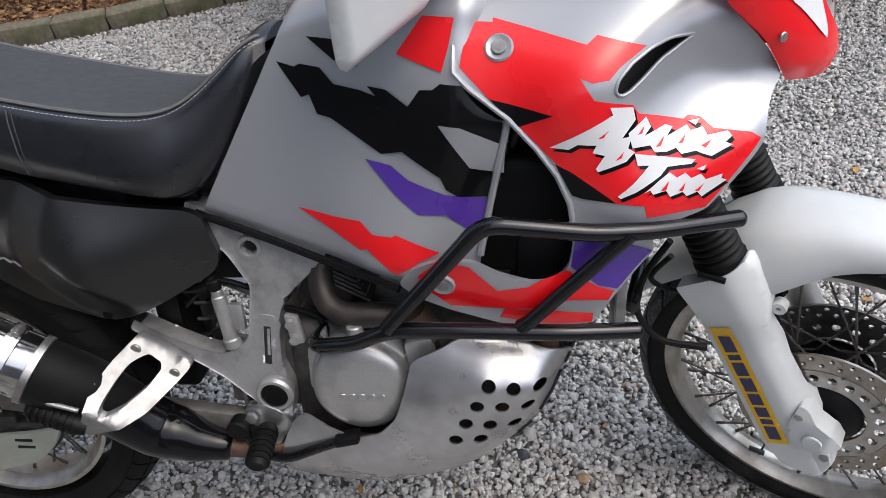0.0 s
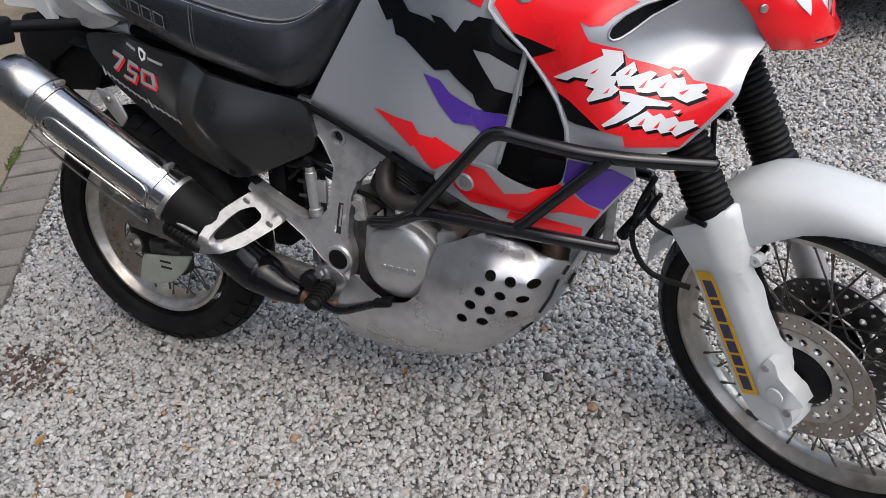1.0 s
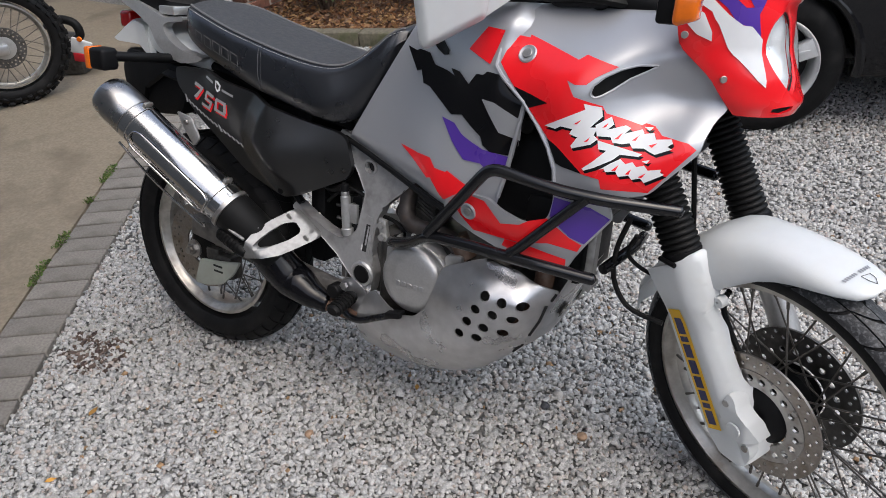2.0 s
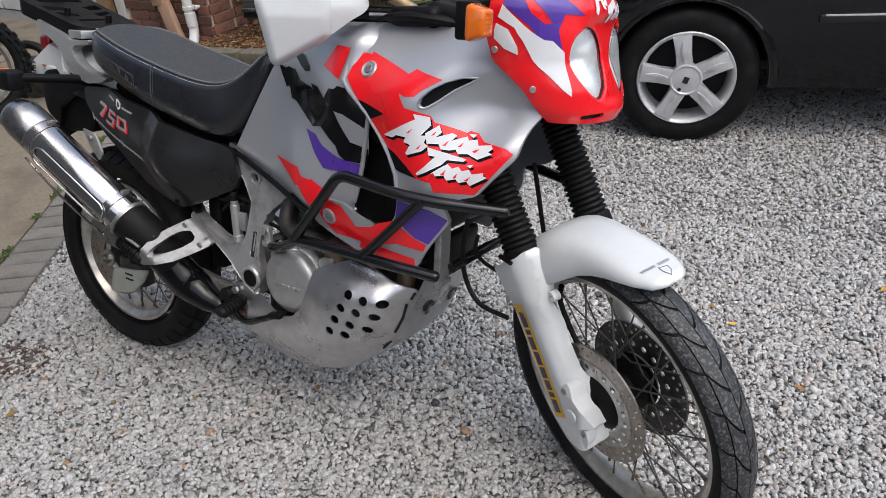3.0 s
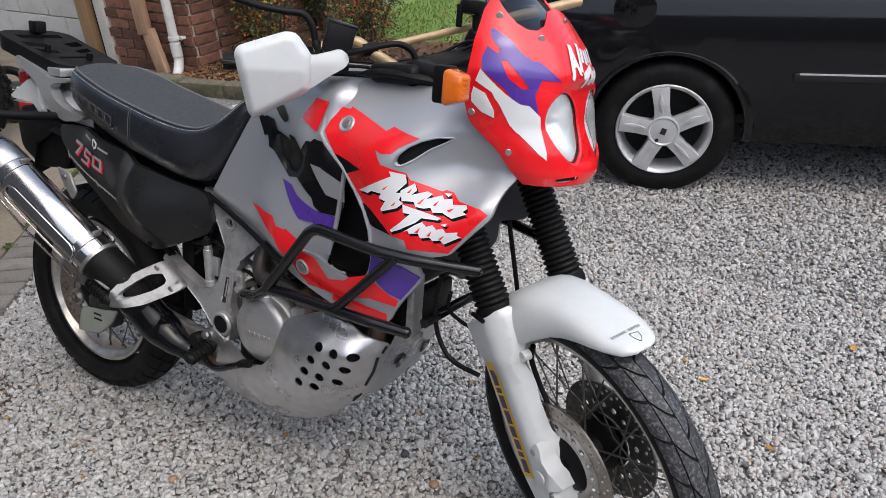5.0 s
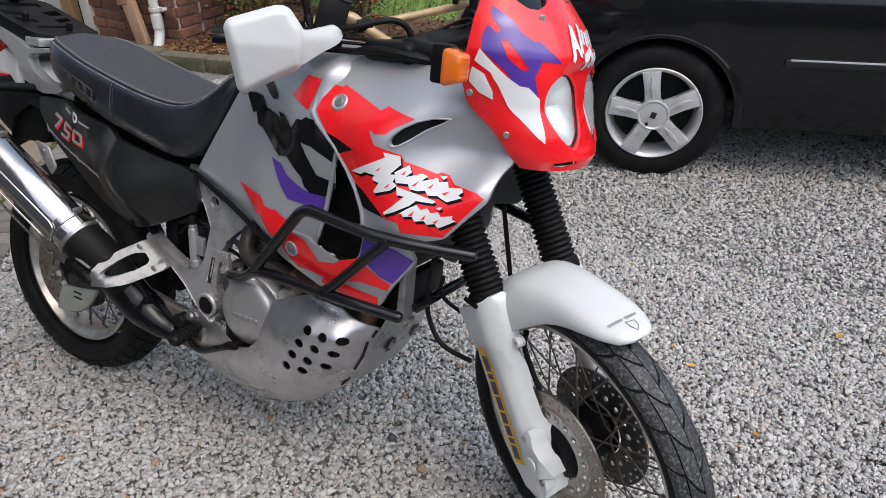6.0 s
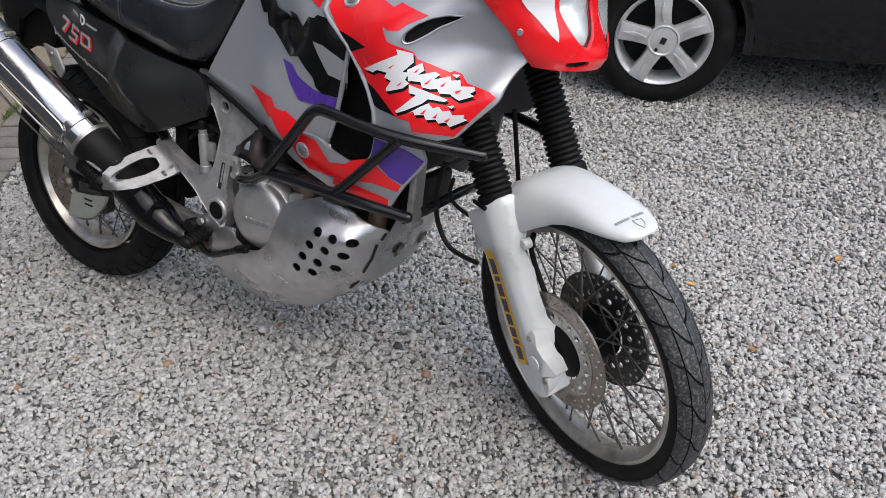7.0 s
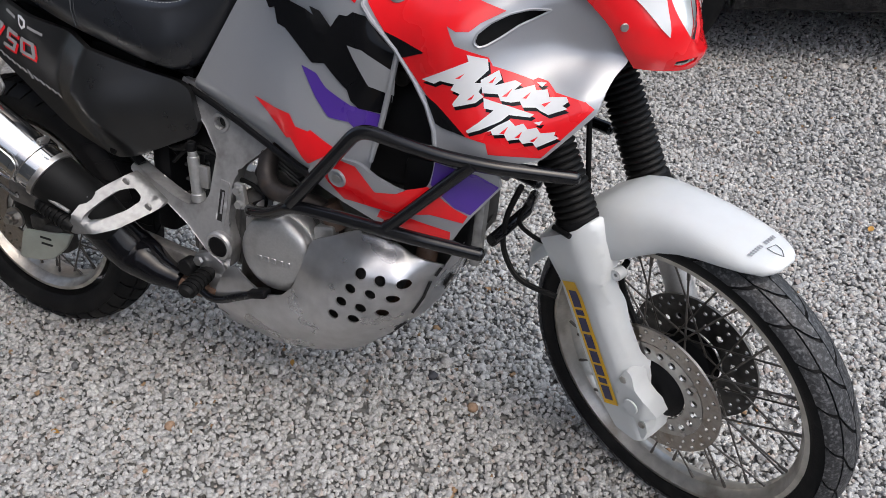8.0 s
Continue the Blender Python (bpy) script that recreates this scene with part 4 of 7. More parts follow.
def wheel_parts(name, centre, radius, width, rim_radius, rim_width, spokes, hub_radius, m, tread, owner=None, block_mat=None):
    """A spoked wheel: the hub, with tyre, tread, rim and spokes on it."""
    base = m @ Matrix.Translation(centre)
    hub = part(name, turned([(0.012, -0.07), (hub_radius * 0.55, -0.068), (hub_radius, -0.05), (hub_radius, -0.035), (hub_radius * 0.6, -0.02), (hub_radius * 0.6, 0.02), (hub_radius, 0.035), (hub_radius, 0.05), (hub_radius * 0.55, 0.068), (0.012, 0.07)], 28), black_plastic, owner or bike, m=base)
    mid = radius - 0.42 * (radius - rim_radius) - 0.012
    tall, wide = radius - mid, width / 2
    def skinpoint(phi, lift=0.0):
        return (mid + (tall + lift) * math.cos(phi), (wide + lift) * math.sin(phi))
    steps = [radians(-128 + 256 * k / 22) for k in range(23)]
    part("tyre", turned([skinpoint(p, -0.004) for p in steps], 96, None, False), tyre_rubber, hub)
    blocks = []
    count = tread["count"]
    for side in (-1, 1):
        for outline in tread["shapes"]:
            net, tris = filled([tuple(p) for p in outline], tread["step"])
            piece = bmesh.new()
            rows = []
            for lift in (0.0, -0.007):
                rows.append([])
                for u, v in net:
                    phi = side * v
                    r, y = skinpoint(phi, lift)
                    a = (u + (0.5 if side > 0 else 0.0)) * 2 * math.pi / count
                    rows[-1].append(piece.verts.new((r * math.cos(a), y, r * math.sin(a))))
            faces = [piece.faces.new([rows[0][i] for i in f]) for f in tris]
            rim = [e for e in piece.edges if len(e.link_faces) == 1]
            index = {v: i for i, v in enumerate(rows[0])}
            for e in rim:
                i, j = (index[v] for v in e.verts)
                piece.faces.new((rows[0][i], rows[0][j], rows[1][j], rows[1][i]))
            bmesh.ops.delete(piece, geom=[v for v in piece.verts if not v.link_faces], context="VERTS")
            mesh = bpy.data.meshes.new("piece")
            piece.to_mesh(mesh)
            piece.free()
            whole = bmesh.new()
            for k in range(count):
                start = len(whole.verts)
                whole.from_mesh(mesh)
                whole.verts.ensure_lookup_table()
                bmesh.ops.transform(whole, matrix=Matrix.Rotation(2 * math.pi * k / count, 4, "Y"), verts=whole.verts[start:])
            bpy.data.meshes.remove(mesh)
            blocks.append(whole)
    tagged(part("tread", joined(*blocks), block_mat or tread_rubber, hub), kind="stuff")
    w, r = rim_width / 2, rim_radius
    part("rim", turned([(r - 0.004, -w + 0.004), (r, -w), (r + 0.001, -w - 0.003), (r - 0.008, -w - 0.004), (r - 0.013, -w + 0.004), (r - 0.018, -w + 0.014), (r - 0.024, -w + 0.018), (r - 0.026, 0),
                        (r - 0.024, w - 0.018), (r - 0.018, w - 0.014), (r - 0.013, w - 0.004), (r - 0.008, w + 0.004), (r + 0.001, w + 0.003), (r, w), (r - 0.004, w - 0.004)], 96, None, False), rim_alloy, hub)
    kinds = {}
    for k in range(spokes):
        side, lead = (-1 if k % 2 else 1), (-1 if (k // 2) % 2 else 1)
        if (side, lead) not in kinds:
            a = radians(58) * lead
            start = Vector(((hub_radius - 0.004) * math.cos(a), side * 0.042, (hub_radius - 0.004) * math.sin(a)))
            end = Vector((r - 0.024, side * 0.008, 0))
            way = (start - end).normalized()
            kinds[side, lead] = joined(tube([start, end], 0.0021, 5), tube([end, end + way * 0.018], 0.0034, 6))
        turn = Matrix.Rotation(2 * math.pi * (k + 0.15 * lead) / spokes, 4, "Y")
        if isinstance(kinds[side, lead], bmesh.types.BMesh):
            kinds[side, lead] = part("spoke", kinds[side, lead], spoke_steel, hub, m=turn)
        else:
            again("spoke", kinds[side, lead], hub, turn)
    return hub


def arc_block(u0, u1, v0, v1, bend, n=5):
    """A tread block between two curved cross grooves, in (turn, angle over the crown)."""
    vs = [v0 + (v1 - v0) * k / n for k in range(n + 1)]
    curve = lambda v: bend * ((v - v0) / (v1 - v0)) ** 1.6
    return [(u0 + curve(v), v) for v in vs] + [(u1 + curve(v), v) for v in reversed(vs)]


front_tread = dict(count=26, step=0.2, shapes=[arc_block(-0.45, 0.45, 0.02, 0.60, 0.50), arc_block(0.09, 0.99, 0.66, 1.30, 0.30)])
rear_tread = dict(count=40, step=0.2, shapes=[arc_block(-0.44, 0.40, 0.04, 0.55, 0.4), arc_block(0.0, 0.84, 0.62, 1.22, 0.3)])
WHEEL_AT = Vector((1.5675, -0.0132, 0.345))
UPRIGHT = STEER @ Matrix.Translation(WHEEL_AT) @ Matrix.Rotation(radians(1.3), 4, "Z") @ Matrix.Rotation(radians(-0.5), 4, "X") @ Matrix.Translation(-WHEEL_AT)
front_wheel = wheel_parts("front_wheel", WHEEL_AT, 0.342, 0.094, 0.283, 0.056, 36, 0.058, UPRIGHT, front_tread)
rear_wheel = wheel_parts("rear_wheel", Vector((-0.014, -0.036, 0.320)), 0.330, 0.142, 0.228, 0.088, 36, 0.075, Matrix.Identity(4), rear_tread, None, tyre_rubber)
tagged(front_wheel, "black spoked hub with a worn road tyre"), tagged(rear_wheel, "black spoked hub with a wide road tyre")


def brake_disc(parent, y, outer, inner, thick, rows, carrier, mat=disc_steel):
    """A drilled disc on its carrier."""
    holes = []
    for radius, count, size, turn in rows:
        holes += [circle(radius * math.cos(2 * math.pi * (k + turn) / count), radius * math.sin(2 * math.pi * (k + turn) / count), size, 8) for k in range(count)]
    flat = lambda x, z: np.full(np.size(x), 0.0)
    disc = part("brake_disc", moved(sheet(circle(0, 0, outer, 72), flat, thick, 0.016, holes + [circle(0, 0, inner, 40)]), Matrix.Translation((0, y, 0))), mat, parent, "drilled steel brake disc", sharp=30)
    return disc


brake_disc(front_wheel, -0.062, 0.140, 0.106, 0.005, [(0.131, 27, 0.0045, 0), (0.118, 27, 0.0045, 0.5)], None)
brake_disc(front_wheel, -0.0625, 0.1045, 0.068, 0.006, [(0.0875, 20, 0.0080, 0)], None, bare_steel)
brake_disc(front_wheel, 0.062, 0.140, 0.066, 0.005, [(0.131, 27, 0.0045, 0), (0.118, 27, 0.0045, 0.5), (0.090, 18, 0.0075, 0)], None, engine_metal)
for side in (-1, 1):
    rivet = None
    for k in range(9):
        turn = Matrix.Rotation(2 * math.pi * k / 9, 4, "Y")
        if rivet is None:
            rivet = part("disc_rivet", cylinder((0.101, side * 0.0625, 0), (0.101, side * 0.0665, 0), 0.0055, 10), bare_steel, front_wheel, m=turn)
        else:
            again("disc_rivet", rivet, front_wheel, turn)
    part("hub_cap", turned([(0.012, side * 0.078), (0.030, side * 0.077), (0.056, side * 0.068), (0.064, side * 0.058), (0.02, side * 0.05)], 24), black_plastic, front_wheel)
brake_disc(rear_wheel, -0.082, 0.128, 0.06, 0.005, [(0.116, 26, 0.004, 0), (0.100, 26, 0.004, 0.5)], None)


# ---- fork, gaiters, guards, mudguard ----
def fork_point(z, y):
    """A point on a fork leg at height z."""
    return Vector((1.350 + (0.70 - z) * math.tan(RAKE), y, z))


def gaiter(y):
    low, high = fork_point(0.645, y), fork_point(0.965, y)
    way = (high - low).normalized()
    n, pts, radii = 29, [], []
    for k in range(n):
        for t, r in ((0.0, 0.0), (0.32, 1.0), (0.66, 1.0)):
            s = (k + t) / n
            pts.append(low + (high - low) * s)
            radii.append((0.0325 if r == 0 else 0.0392) - 0.003 * s)
    return tube(pts + [high], radii + [0.028], 26)


for y in (-0.098, 0.098):
    leg = part("fork_gaiter", gaiter(y), soft_rubber, bike, "black corrugated rubber fork gaiter", STEER, sharp=70)
    part("gaiter_clamp", joined(cylinder(fork_point(0.662, y), fork_point(0.640, y), 0.0415, 24, 0.002), cylinder(fork_point(0.652, y) + Vector((-0.02, -0.045, 0)), fork_point(0.652, y) + Vector((0.02, -0.045, 0)), 0.005, 8)), black_plastic, leg)
    part("fork_slider", joined(cylinder(fork_point(0.645, y), fork_point(0.36, y), 0.029, 22, 0.003), box((0.060, 0.022, 0.045), (1.532, y * 0.85, 0.362), 0.008, 3)), cast_alloy, leg)
    part("fork_stanchion", cylinder(fork_point(0.96, y), fork_point(1.13, y), 0.0225, 18), black_plastic, leg)
part("lower_yoke", joined(box((0.10, 0.26, 0.05), fork_point(0.965, 0) + Vector((-0.01, 0, 0)), 0.012, 3), cylinder(fork_point(0.96, 0) + Vector((-0.04, 0, 0)), fork_point(1.12, 0) + Vector((-0.04, 0, 0)), 0.03)), black_plastic, bike, m=STEER)
part("upper_yoke", box((0.09, 0.25, 0.035), fork_point(1.12, 0) + Vector((-0.01, 0, 0)), 0.012, 3), black_plastic, bike, m=STEER)


def guard_width(x, z):
    """The fork guard's half-width: flat over the leg, wrapped back at both edges, proud at the collar."""
    x, z = np.ravel(x), np.ravel(z)
    off = (x - (1.350 + (0.70 - z) * math.tan(RAKE))) * math.cos(RAKE)
    collar = np.clip((z - 0.52) / 0.05, 0, 1)
    far = np.maximum(0, np.maximum(off - 0.004, -0.062 - off))
    return 0.133 + 0.008 * collar - (26.0 - 13.0 * collar) * far ** 2


GUARD = [(1.320, .606), (1.368, .640), (1.401, .664), (1.412, .680), (1.428, .668), (1.445, .634), (1.459, .602), (1.462, .571), (1.470, .549), (1.500, .481), (1.533, .421), (1.542, .411), (1.555, .403),
         (1.569, .382), (1.592, .369), (1.611, .326), (1.601, .313), (1.610, .279), (1.598, .260), (1.580, .248), (1.535, .248), (1.494, .291), (1.439, .396), (1.379, .513), (1.369, .538), (1.348, .572)]
for flip in (False, True):
    outline = [(1.317, .593), (1.363, .636), (1.40, .650), (1.44, .640), (1.449, .600), (1.470, .550), (1.400, .500), (1.350, .535)] if flip else GUARD
    bm = sheet(rounded(outline, 0.006), guard_width, 0.030, 0.009)
    guard = part("fork_guard", mirrored(bm) if flip else bm, white_plastic, bike, "white plastic fork guard", STEER, sharp=50)
    if flip:
        continue
    # the caliper cover, its foot and boss, and the step under the collar
    cover_width = lambda x, z: 0.137 - 0.9 * np.clip(np.ravel(x) - 1.590, 0, 0.03) - 0.35 * np.clip(np.ravel(z) - 0.385, 0, 0.04)
    cover = rounded([(1.536, .412), (1.552, .406), (1.566, .386), (1.592, .370), (1.613, .327), (1.596, .322), (1.556, .312), (1.532, .330), (1.527, .375)], 0.007)
    part("caliper_cover", sheet(cover, cover_width, 0.040, 0.007), white_plastic, guard, sharp=35)
    foot = rounded([(1.560, .306), (1.597, .314), (1.604, .290), (1.598, .264), (1.580, .252), (1.552, .252), (1.545, .280)], 0.006)
    part("cover_foot", sheet(foot, lambda x, z: np.full(np.size(x), 0.130), 0.030, 0.007), white_plastic, guard, sharp=35)
    for x, z in ((1.539, .392), (1.591, .305)):
        part("guard_bolt", bolt((x, -0.131 if z < 0.35 else -float(cover_width(x, z)[0]) - 0.0005, z), 0.0075, 0.004), bare_steel, guard)
    part("cover_boss", cylinder((1.568, -0.141, .347), (1.568, -0.1455, .347), 0.016, 20, 0.0015), white_plastic, guard)
    part("guard_eyelet", turned([(0.004, 0.0), (0.004, -0.004), (0.011, -0.004), (0.012, 0.0), (0.012, 0.014), (0.004, 0.014)], 18, Matrix.Translation((1.470, -0.098, .585)), False), white_plastic, guard)
    # the yellow strip with dark blocks
    way = Vector((math.sin(RAKE), -math.cos(RAKE)))
    out = Vector((math.cos(RAKE), math.sin(RAKE)))
    top = Vector((1.396, 0.541))
    strip = [tuple(top + out * s + way * d) for s, d in ((-0.0185, -0.004), (0.0185, -0.004), (0.0185, 0.268), (-0.0185, 0.268))]
    part("strip_sticker", sheet(strip, guard_width, 0.0, 0.008, lift=0.0022), yellow_vinyl, guard, "yellow strip sticker with dark blue blocks")
    at = 0.016
    for length in (0.036, 0.012, 0.030, 0.031, 0.026, 0.023, 0.012, 0.032):
        mark = [tuple(top + out * e + way * d) for e, d in ((-0.0105, at), (0.0105, at), (0.0105, at + length), (-0.0105, at + length))]
        part("sticker_block", sheet(mark, guard_width, 0.0, 0.006, lift=0.0034), navy_vinyl, guard)
        at += length + 0.0055

MUDGUARD = [(1.192, .40, .040, .020), (1.207, .481, .050, .030), (1.252, .548, .058, .04), (1.311, .616, .072, .05), (1.354, .662, .090, .070), (1.400, .695, .099, .094), (1.434, .708, .102, .102), (1.461, .714, .099, .101), (1.495, .719, .088, .082),
            (1.530, .722, .078, .062), (1.562, .722, .073, .049), (1.595, .720, .070, .038), (1.630, .716, .066, .029), (1.662, .711, .059, .021), (1.680, .709, .051, .018), (1.694, .707, .043, .016), (1.704, .703, .032, .008), (1.710, .700, .018, .003)]
rings = []
fine = []
for a, b in zip(MUDGUARD, MUDGUARD[1:]):
    fine += [tuple(p + (q - p) * k / 3 for p, q in zip(a, b)) for k in range(3)]
fine.append(MUDGUARD[-1])
for x, z, half, drop in fine:
    outer, inner = [], []
    for k in range(13):
        a = radians(-90 + 180 * k / 12)
        s = math.copysign(abs(math.sin(a)) ** 0.7, a)
        outer.append((x, half * s, z - drop * (1 - math.cos(a)) ** 1.4))
        inner.append((x, (half - 0.004) * s, z - 0.004 - drop * (1 - math.cos(a)) ** 1.4))
    rings.append(outer + inner[::-1])
mudguard = part("front_mudguard", skin(rings), white_plastic, bike, "white plastic front mudguard", STEER, sharp=60)


def mudguard_at(x, turn, lift=0.0012):
    """A point on the mudguard: x along it, turn in degrees from its crown towards the right."""
    row = [np.interp(x, [r[0] for r in MUDGUARD[3:]], [r[k] for r in MUDGUARD[3:]]) for k in range(1, 4)]
    a = radians(turn)
    return Vector((x, -(row[1] + lift) * abs(math.sin(a)) ** 0.7 * (1 if turn > 0 else -1), row[0] + lift - row[2] * (1 - math.cos(a)) ** 1.4))


def mudguard_mark(points, name="mark_bar"):
    bm = bmesh.new()
    bm.faces.new([bm.verts.new(mudguard_at(*p)) for p in points])
    part(name, bm, grey_vinyl, mudguard)


def across(s):
    """The turn, in degrees, at a share of the mudguard's half-width."""
    return math.copysign(math.degrees(math.asin(abs(s) ** (1 / 0.7))), s)


for k in range(12):
    if k != 6:
        s = 0.64 - 0.1 * k
        mudguard_mark([(1.661, across(s)), (1.661, across(s - 0.068)), (1.668, across(s - 0.068)), (1.668, across(s))])
shield = [(1.673, across(0.06)), (1.675, across(-0.10)), (1.677, across(-0.28)), (1.689, across(-0.27)), (1.699, across(-0.08)), (1.686, across(0.07))]
part("shield_mark", tube([mudguard_at(*p) for p in shield + shield[:1]], 0.0006, 4), charcoal_plastic, mudguard)

# ---- seat ----
def seat_ring(x, top, low, half_top, half_low, shoulder):
    """One cross-section of the seat: underside, side, rounded shoulder, slightly crowned top."""
    pts = []
    for k in range(17):
        s = -1 + 2 * k / 16
        pts.append((x, half_top * s, top + 0.012 * (1 - s * s)))
    side = [(half_top + shoulder * 0.7, top - shoulder * 0.3), (half_top + shoulder, top - shoulder), (half_low + 0.004, 0.5 * (low + top) - 0.01), (half_low, low + 0.012), (half_low - 0.02, low)]
    return [(x, -y, z) for y, z in reversed(side)] + pts + [(x, y, z) for y, z in side]


SEAT = [(-0.052, .985, .955, .045, .05, .010), (-0.035, .992, .925, .078, .092, .014), (0.0, .990, .905, .103, .122, .018), (0.06, .976, .878, .118, .138, .02), (0.15, .951, .846, .126, .148, .022),
        (0.25, .929, .815, .130, .155, .022), (0.34, .911, .796, .130, .158, .022), (0.42, .899, .778, .126, .156, .022), (0.476, .897, .766, .118, .148, .022), (0.515, .906, .770, .107, .132, .020),
        (0.55, .927, .800, .098, .116, .018), (0.585, .955, .850, .090, .104, .016), (0.615, .981, .905, .082, .095, .013), (0.637, .993, .95, .070, .085, .010), (0.652, .993, .975, .058, .07, .006)]
smooth = []
for i in range(len(SEAT) - 1):
    a, b, c, d = (np.array(SEAT[j]) for j in (max(i - 1, 0), i, i + 1, min(i + 2, len(SEAT) - 1)))
    for s in range(3):
        t = s / 3
        smooth.append(0.5 * ((2 * b) + (c - a) * t + (2 * a - 5 * b + 4 * c - d) * t * t + (3 * b - a - 3 * c + d) * t ** 3))
smooth.append(np.array(SEAT[-1]))
seat = part("seat", skin([seat_ring(*row) for row in smooth]), seat_vinyl, bike, "black vinyl motorcycle seat with a grey top panel", sharp=60)
top_rows = [[(row[0], row[3] * 0.985 * s, row[1] + 0.012 * (1 - s * s) + 0.0015) for s in (-1 + 2 * k / 16 for k in range(17))] for row in smooth[2:-4]]
part("top_panel", skin(top_rows, False, False), seat_cloth, seat, "dark grey textured top panel")
for side in (-1, 1):
    line = [(row[0], side * row[3], row[1] + 0.002) for row in smooth[1:-2]]
    part("piping", tube(line, 0.0032, 6), piping_cloth, seat)
    dashes = []
    for i in range(len(line) - 1):
        a, b = Vector(line[i]), Vector(line[i + 1])
        n = max(1, int((b - a).length / 0.006))
        for k in range(n):
            p, q = a + (b - a) * (k + 0.15) / n, a + (b - a) * (k + 0.75) / n
            shift = Vector((0, side * 0.010, -0.006))
            dashes.append(tube([p + shift, q + shift], 0.0008, 4))
    if side < 0:
        tagged(part("stitching", joined(*dashes), thread, seat), kind="stuff")


def seat_side(x, z):
    """Half-width of the seat's side as built."""
    out = []
    rows = np.array([r for r in smooth])
    for px, pz in zip(np.ravel(x), np.ravel(z)):
        top, low, half_top, half_low, shoulder = (np.interp(px, rows[:, 0], rows[:, k]) for k in range(1, 6))
        zs = [low, low + 0.012, 0.5 * (low + top) - 0.01, top - shoulder, top - shoulder * 0.3, top]
        ys = [half_low - 0.02, half_low, half_low + 0.004, half_top + shoulder, half_top + shoulder * 0.7, half_top]
        out.append(np.interp(pz, zs, ys))
    return np.array(out)


seam = [(0.270 + 0.012 * t, 0.918 - 0.100 * t) for t in (k / 10 for k in range(11))]
for shift, r, name in ((0.0, 0.0014, "side_seam"), (0.008, 0.0007, "seam_thread")):
    part(name, tube([(x + shift, -float(seat_side(x, z)[0]) - 0.0006, z) for x, z in seam], r, 5), seat_cloth, seat)
BLOCKS = [(0.042, .944), (0.078, .934), (0.112, .925), (0.145, .915), (0.178, .905)]
for x0, z0 in BLOCKS:
    outline = [(x0, z0 - .002), (x0 + 0.028, z0 - 0.011), (x0 + 0.032, z0 - 0.038), (x0 + 0.004, z0 - 0.029)]
    hollow = [(x0 + 0.003, z0 - 0.0058), (x0 + 0.0258, z0 - 0.0130), (x0 + 0.0288, z0 - 0.0345), (x0 + 0.0062, z0 - 0.0272)]
    part("side_block", sheet(outline, seat_side, 0.0, 0.006, [hollow], lift=0.0022), piping_cloth, seat)

# ---- tank ----
def tank_rows():
    rows = []
    for k in range(34):
        u = k / 33
        low_x, low_z = 0.514 + 0.50 * u, float(np.interp(0.514 + 0.50 * u, [.514, .574, .645, .701, .759, .84, 1.02], [.731, .714, .691, .676, .664, .648, .60]))
        top_x, top_z = 0.70 + 0.36 * u, float(np.interp(0.70 + 0.36 * u, [.70, .76, .84, .95, 1.06], [1.045, 1.075, 1.095, 1.095, 1.06]))
        ring = []
        for j in range(26):
            v = j / 25
            if v < 0.75:
                s = v / 0.75 * 0.90
                x, z = low_x + (top_x - low_x) * s, low_z + (top_z - 0.012 - low_z) * s
                y = float(TANK_SIDE(x, z)[0])
                if x > 0.95 and z > 0.90:
                    y *= 1 - 0.22 * min(1, (x - 0.95) / 0.04) * min(1, (z - 0.90) / 0.05)
                if v > 0.5:
                    y *= 1 - 0.10 * ((v - 0.5) / 0.25) ** 2
                if j == 0:
                    y -= 0.012
                last = (x, y, z)
            else:
                a = (v - 0.75) / 0.25 * math.pi / 2
                x = last[0] + (top_x - last[0]) * math.sin(a)
                y = last[1] * math.cos(a)
                z = last[2] + (top_z - last[2]) * math.sin(a)
            ring.append((x, -y, z))
        rows.append(ring)
    return rows


half = tank_rows()
rows = [ring + [(x, -y, z) for x, y, z in reversed(ring[:-1])] for ring in half]
bm = skin(rows, False, False)
open_front = [f for f in bm.faces if f.calc_center_median().z < 0.93 and f.calc_center_median().x > np.interp(f.calc_center_median().z, [.60, .705, .77, .85, .905, .93], [.945, .966, .980, .997, 1.010, 1.014])]
bmesh.ops.delete(bm, geom=open_front, context="FACES")
bm.faces.new([bm.verts.new(p) for p in rows[0]])
bmesh.ops.remove_doubles(bm, verts=bm.verts, dist=0.0003)
tank = part("fuel_tank", bm, silver_paint, bike, "silver grey fuel tank with black, red and purple graphics", sharp=50)


tank_tree = BVHTree.FromPolygons([v.co for v in tank.data.vertices], [tuple(p.vertices) for p in tank.data.polygons])


def tank_face(x, z):
    """Half-width of the tank's side as built."""
    out = []
    for px, pz, plain in zip(np.ravel(x), np.ravel(z), TANK_SIDE(x, z)):
        hit = tank_tree.ray_cast(Vector((px, -1.0, pz)), Vector((0, 1, 0)))[0]
        out.append(plain if hit is None else -hit.y)
    return np.array(out)


def decal(name, outlines, mat, parent, width, lift, label="", step=0.012):
    """Thin stickers that follow a side's bend, one part each."""
    for o in outlines:
        part(name, sheet(list(o), width, 0.0, step, lift=lift), mat, parent, label)


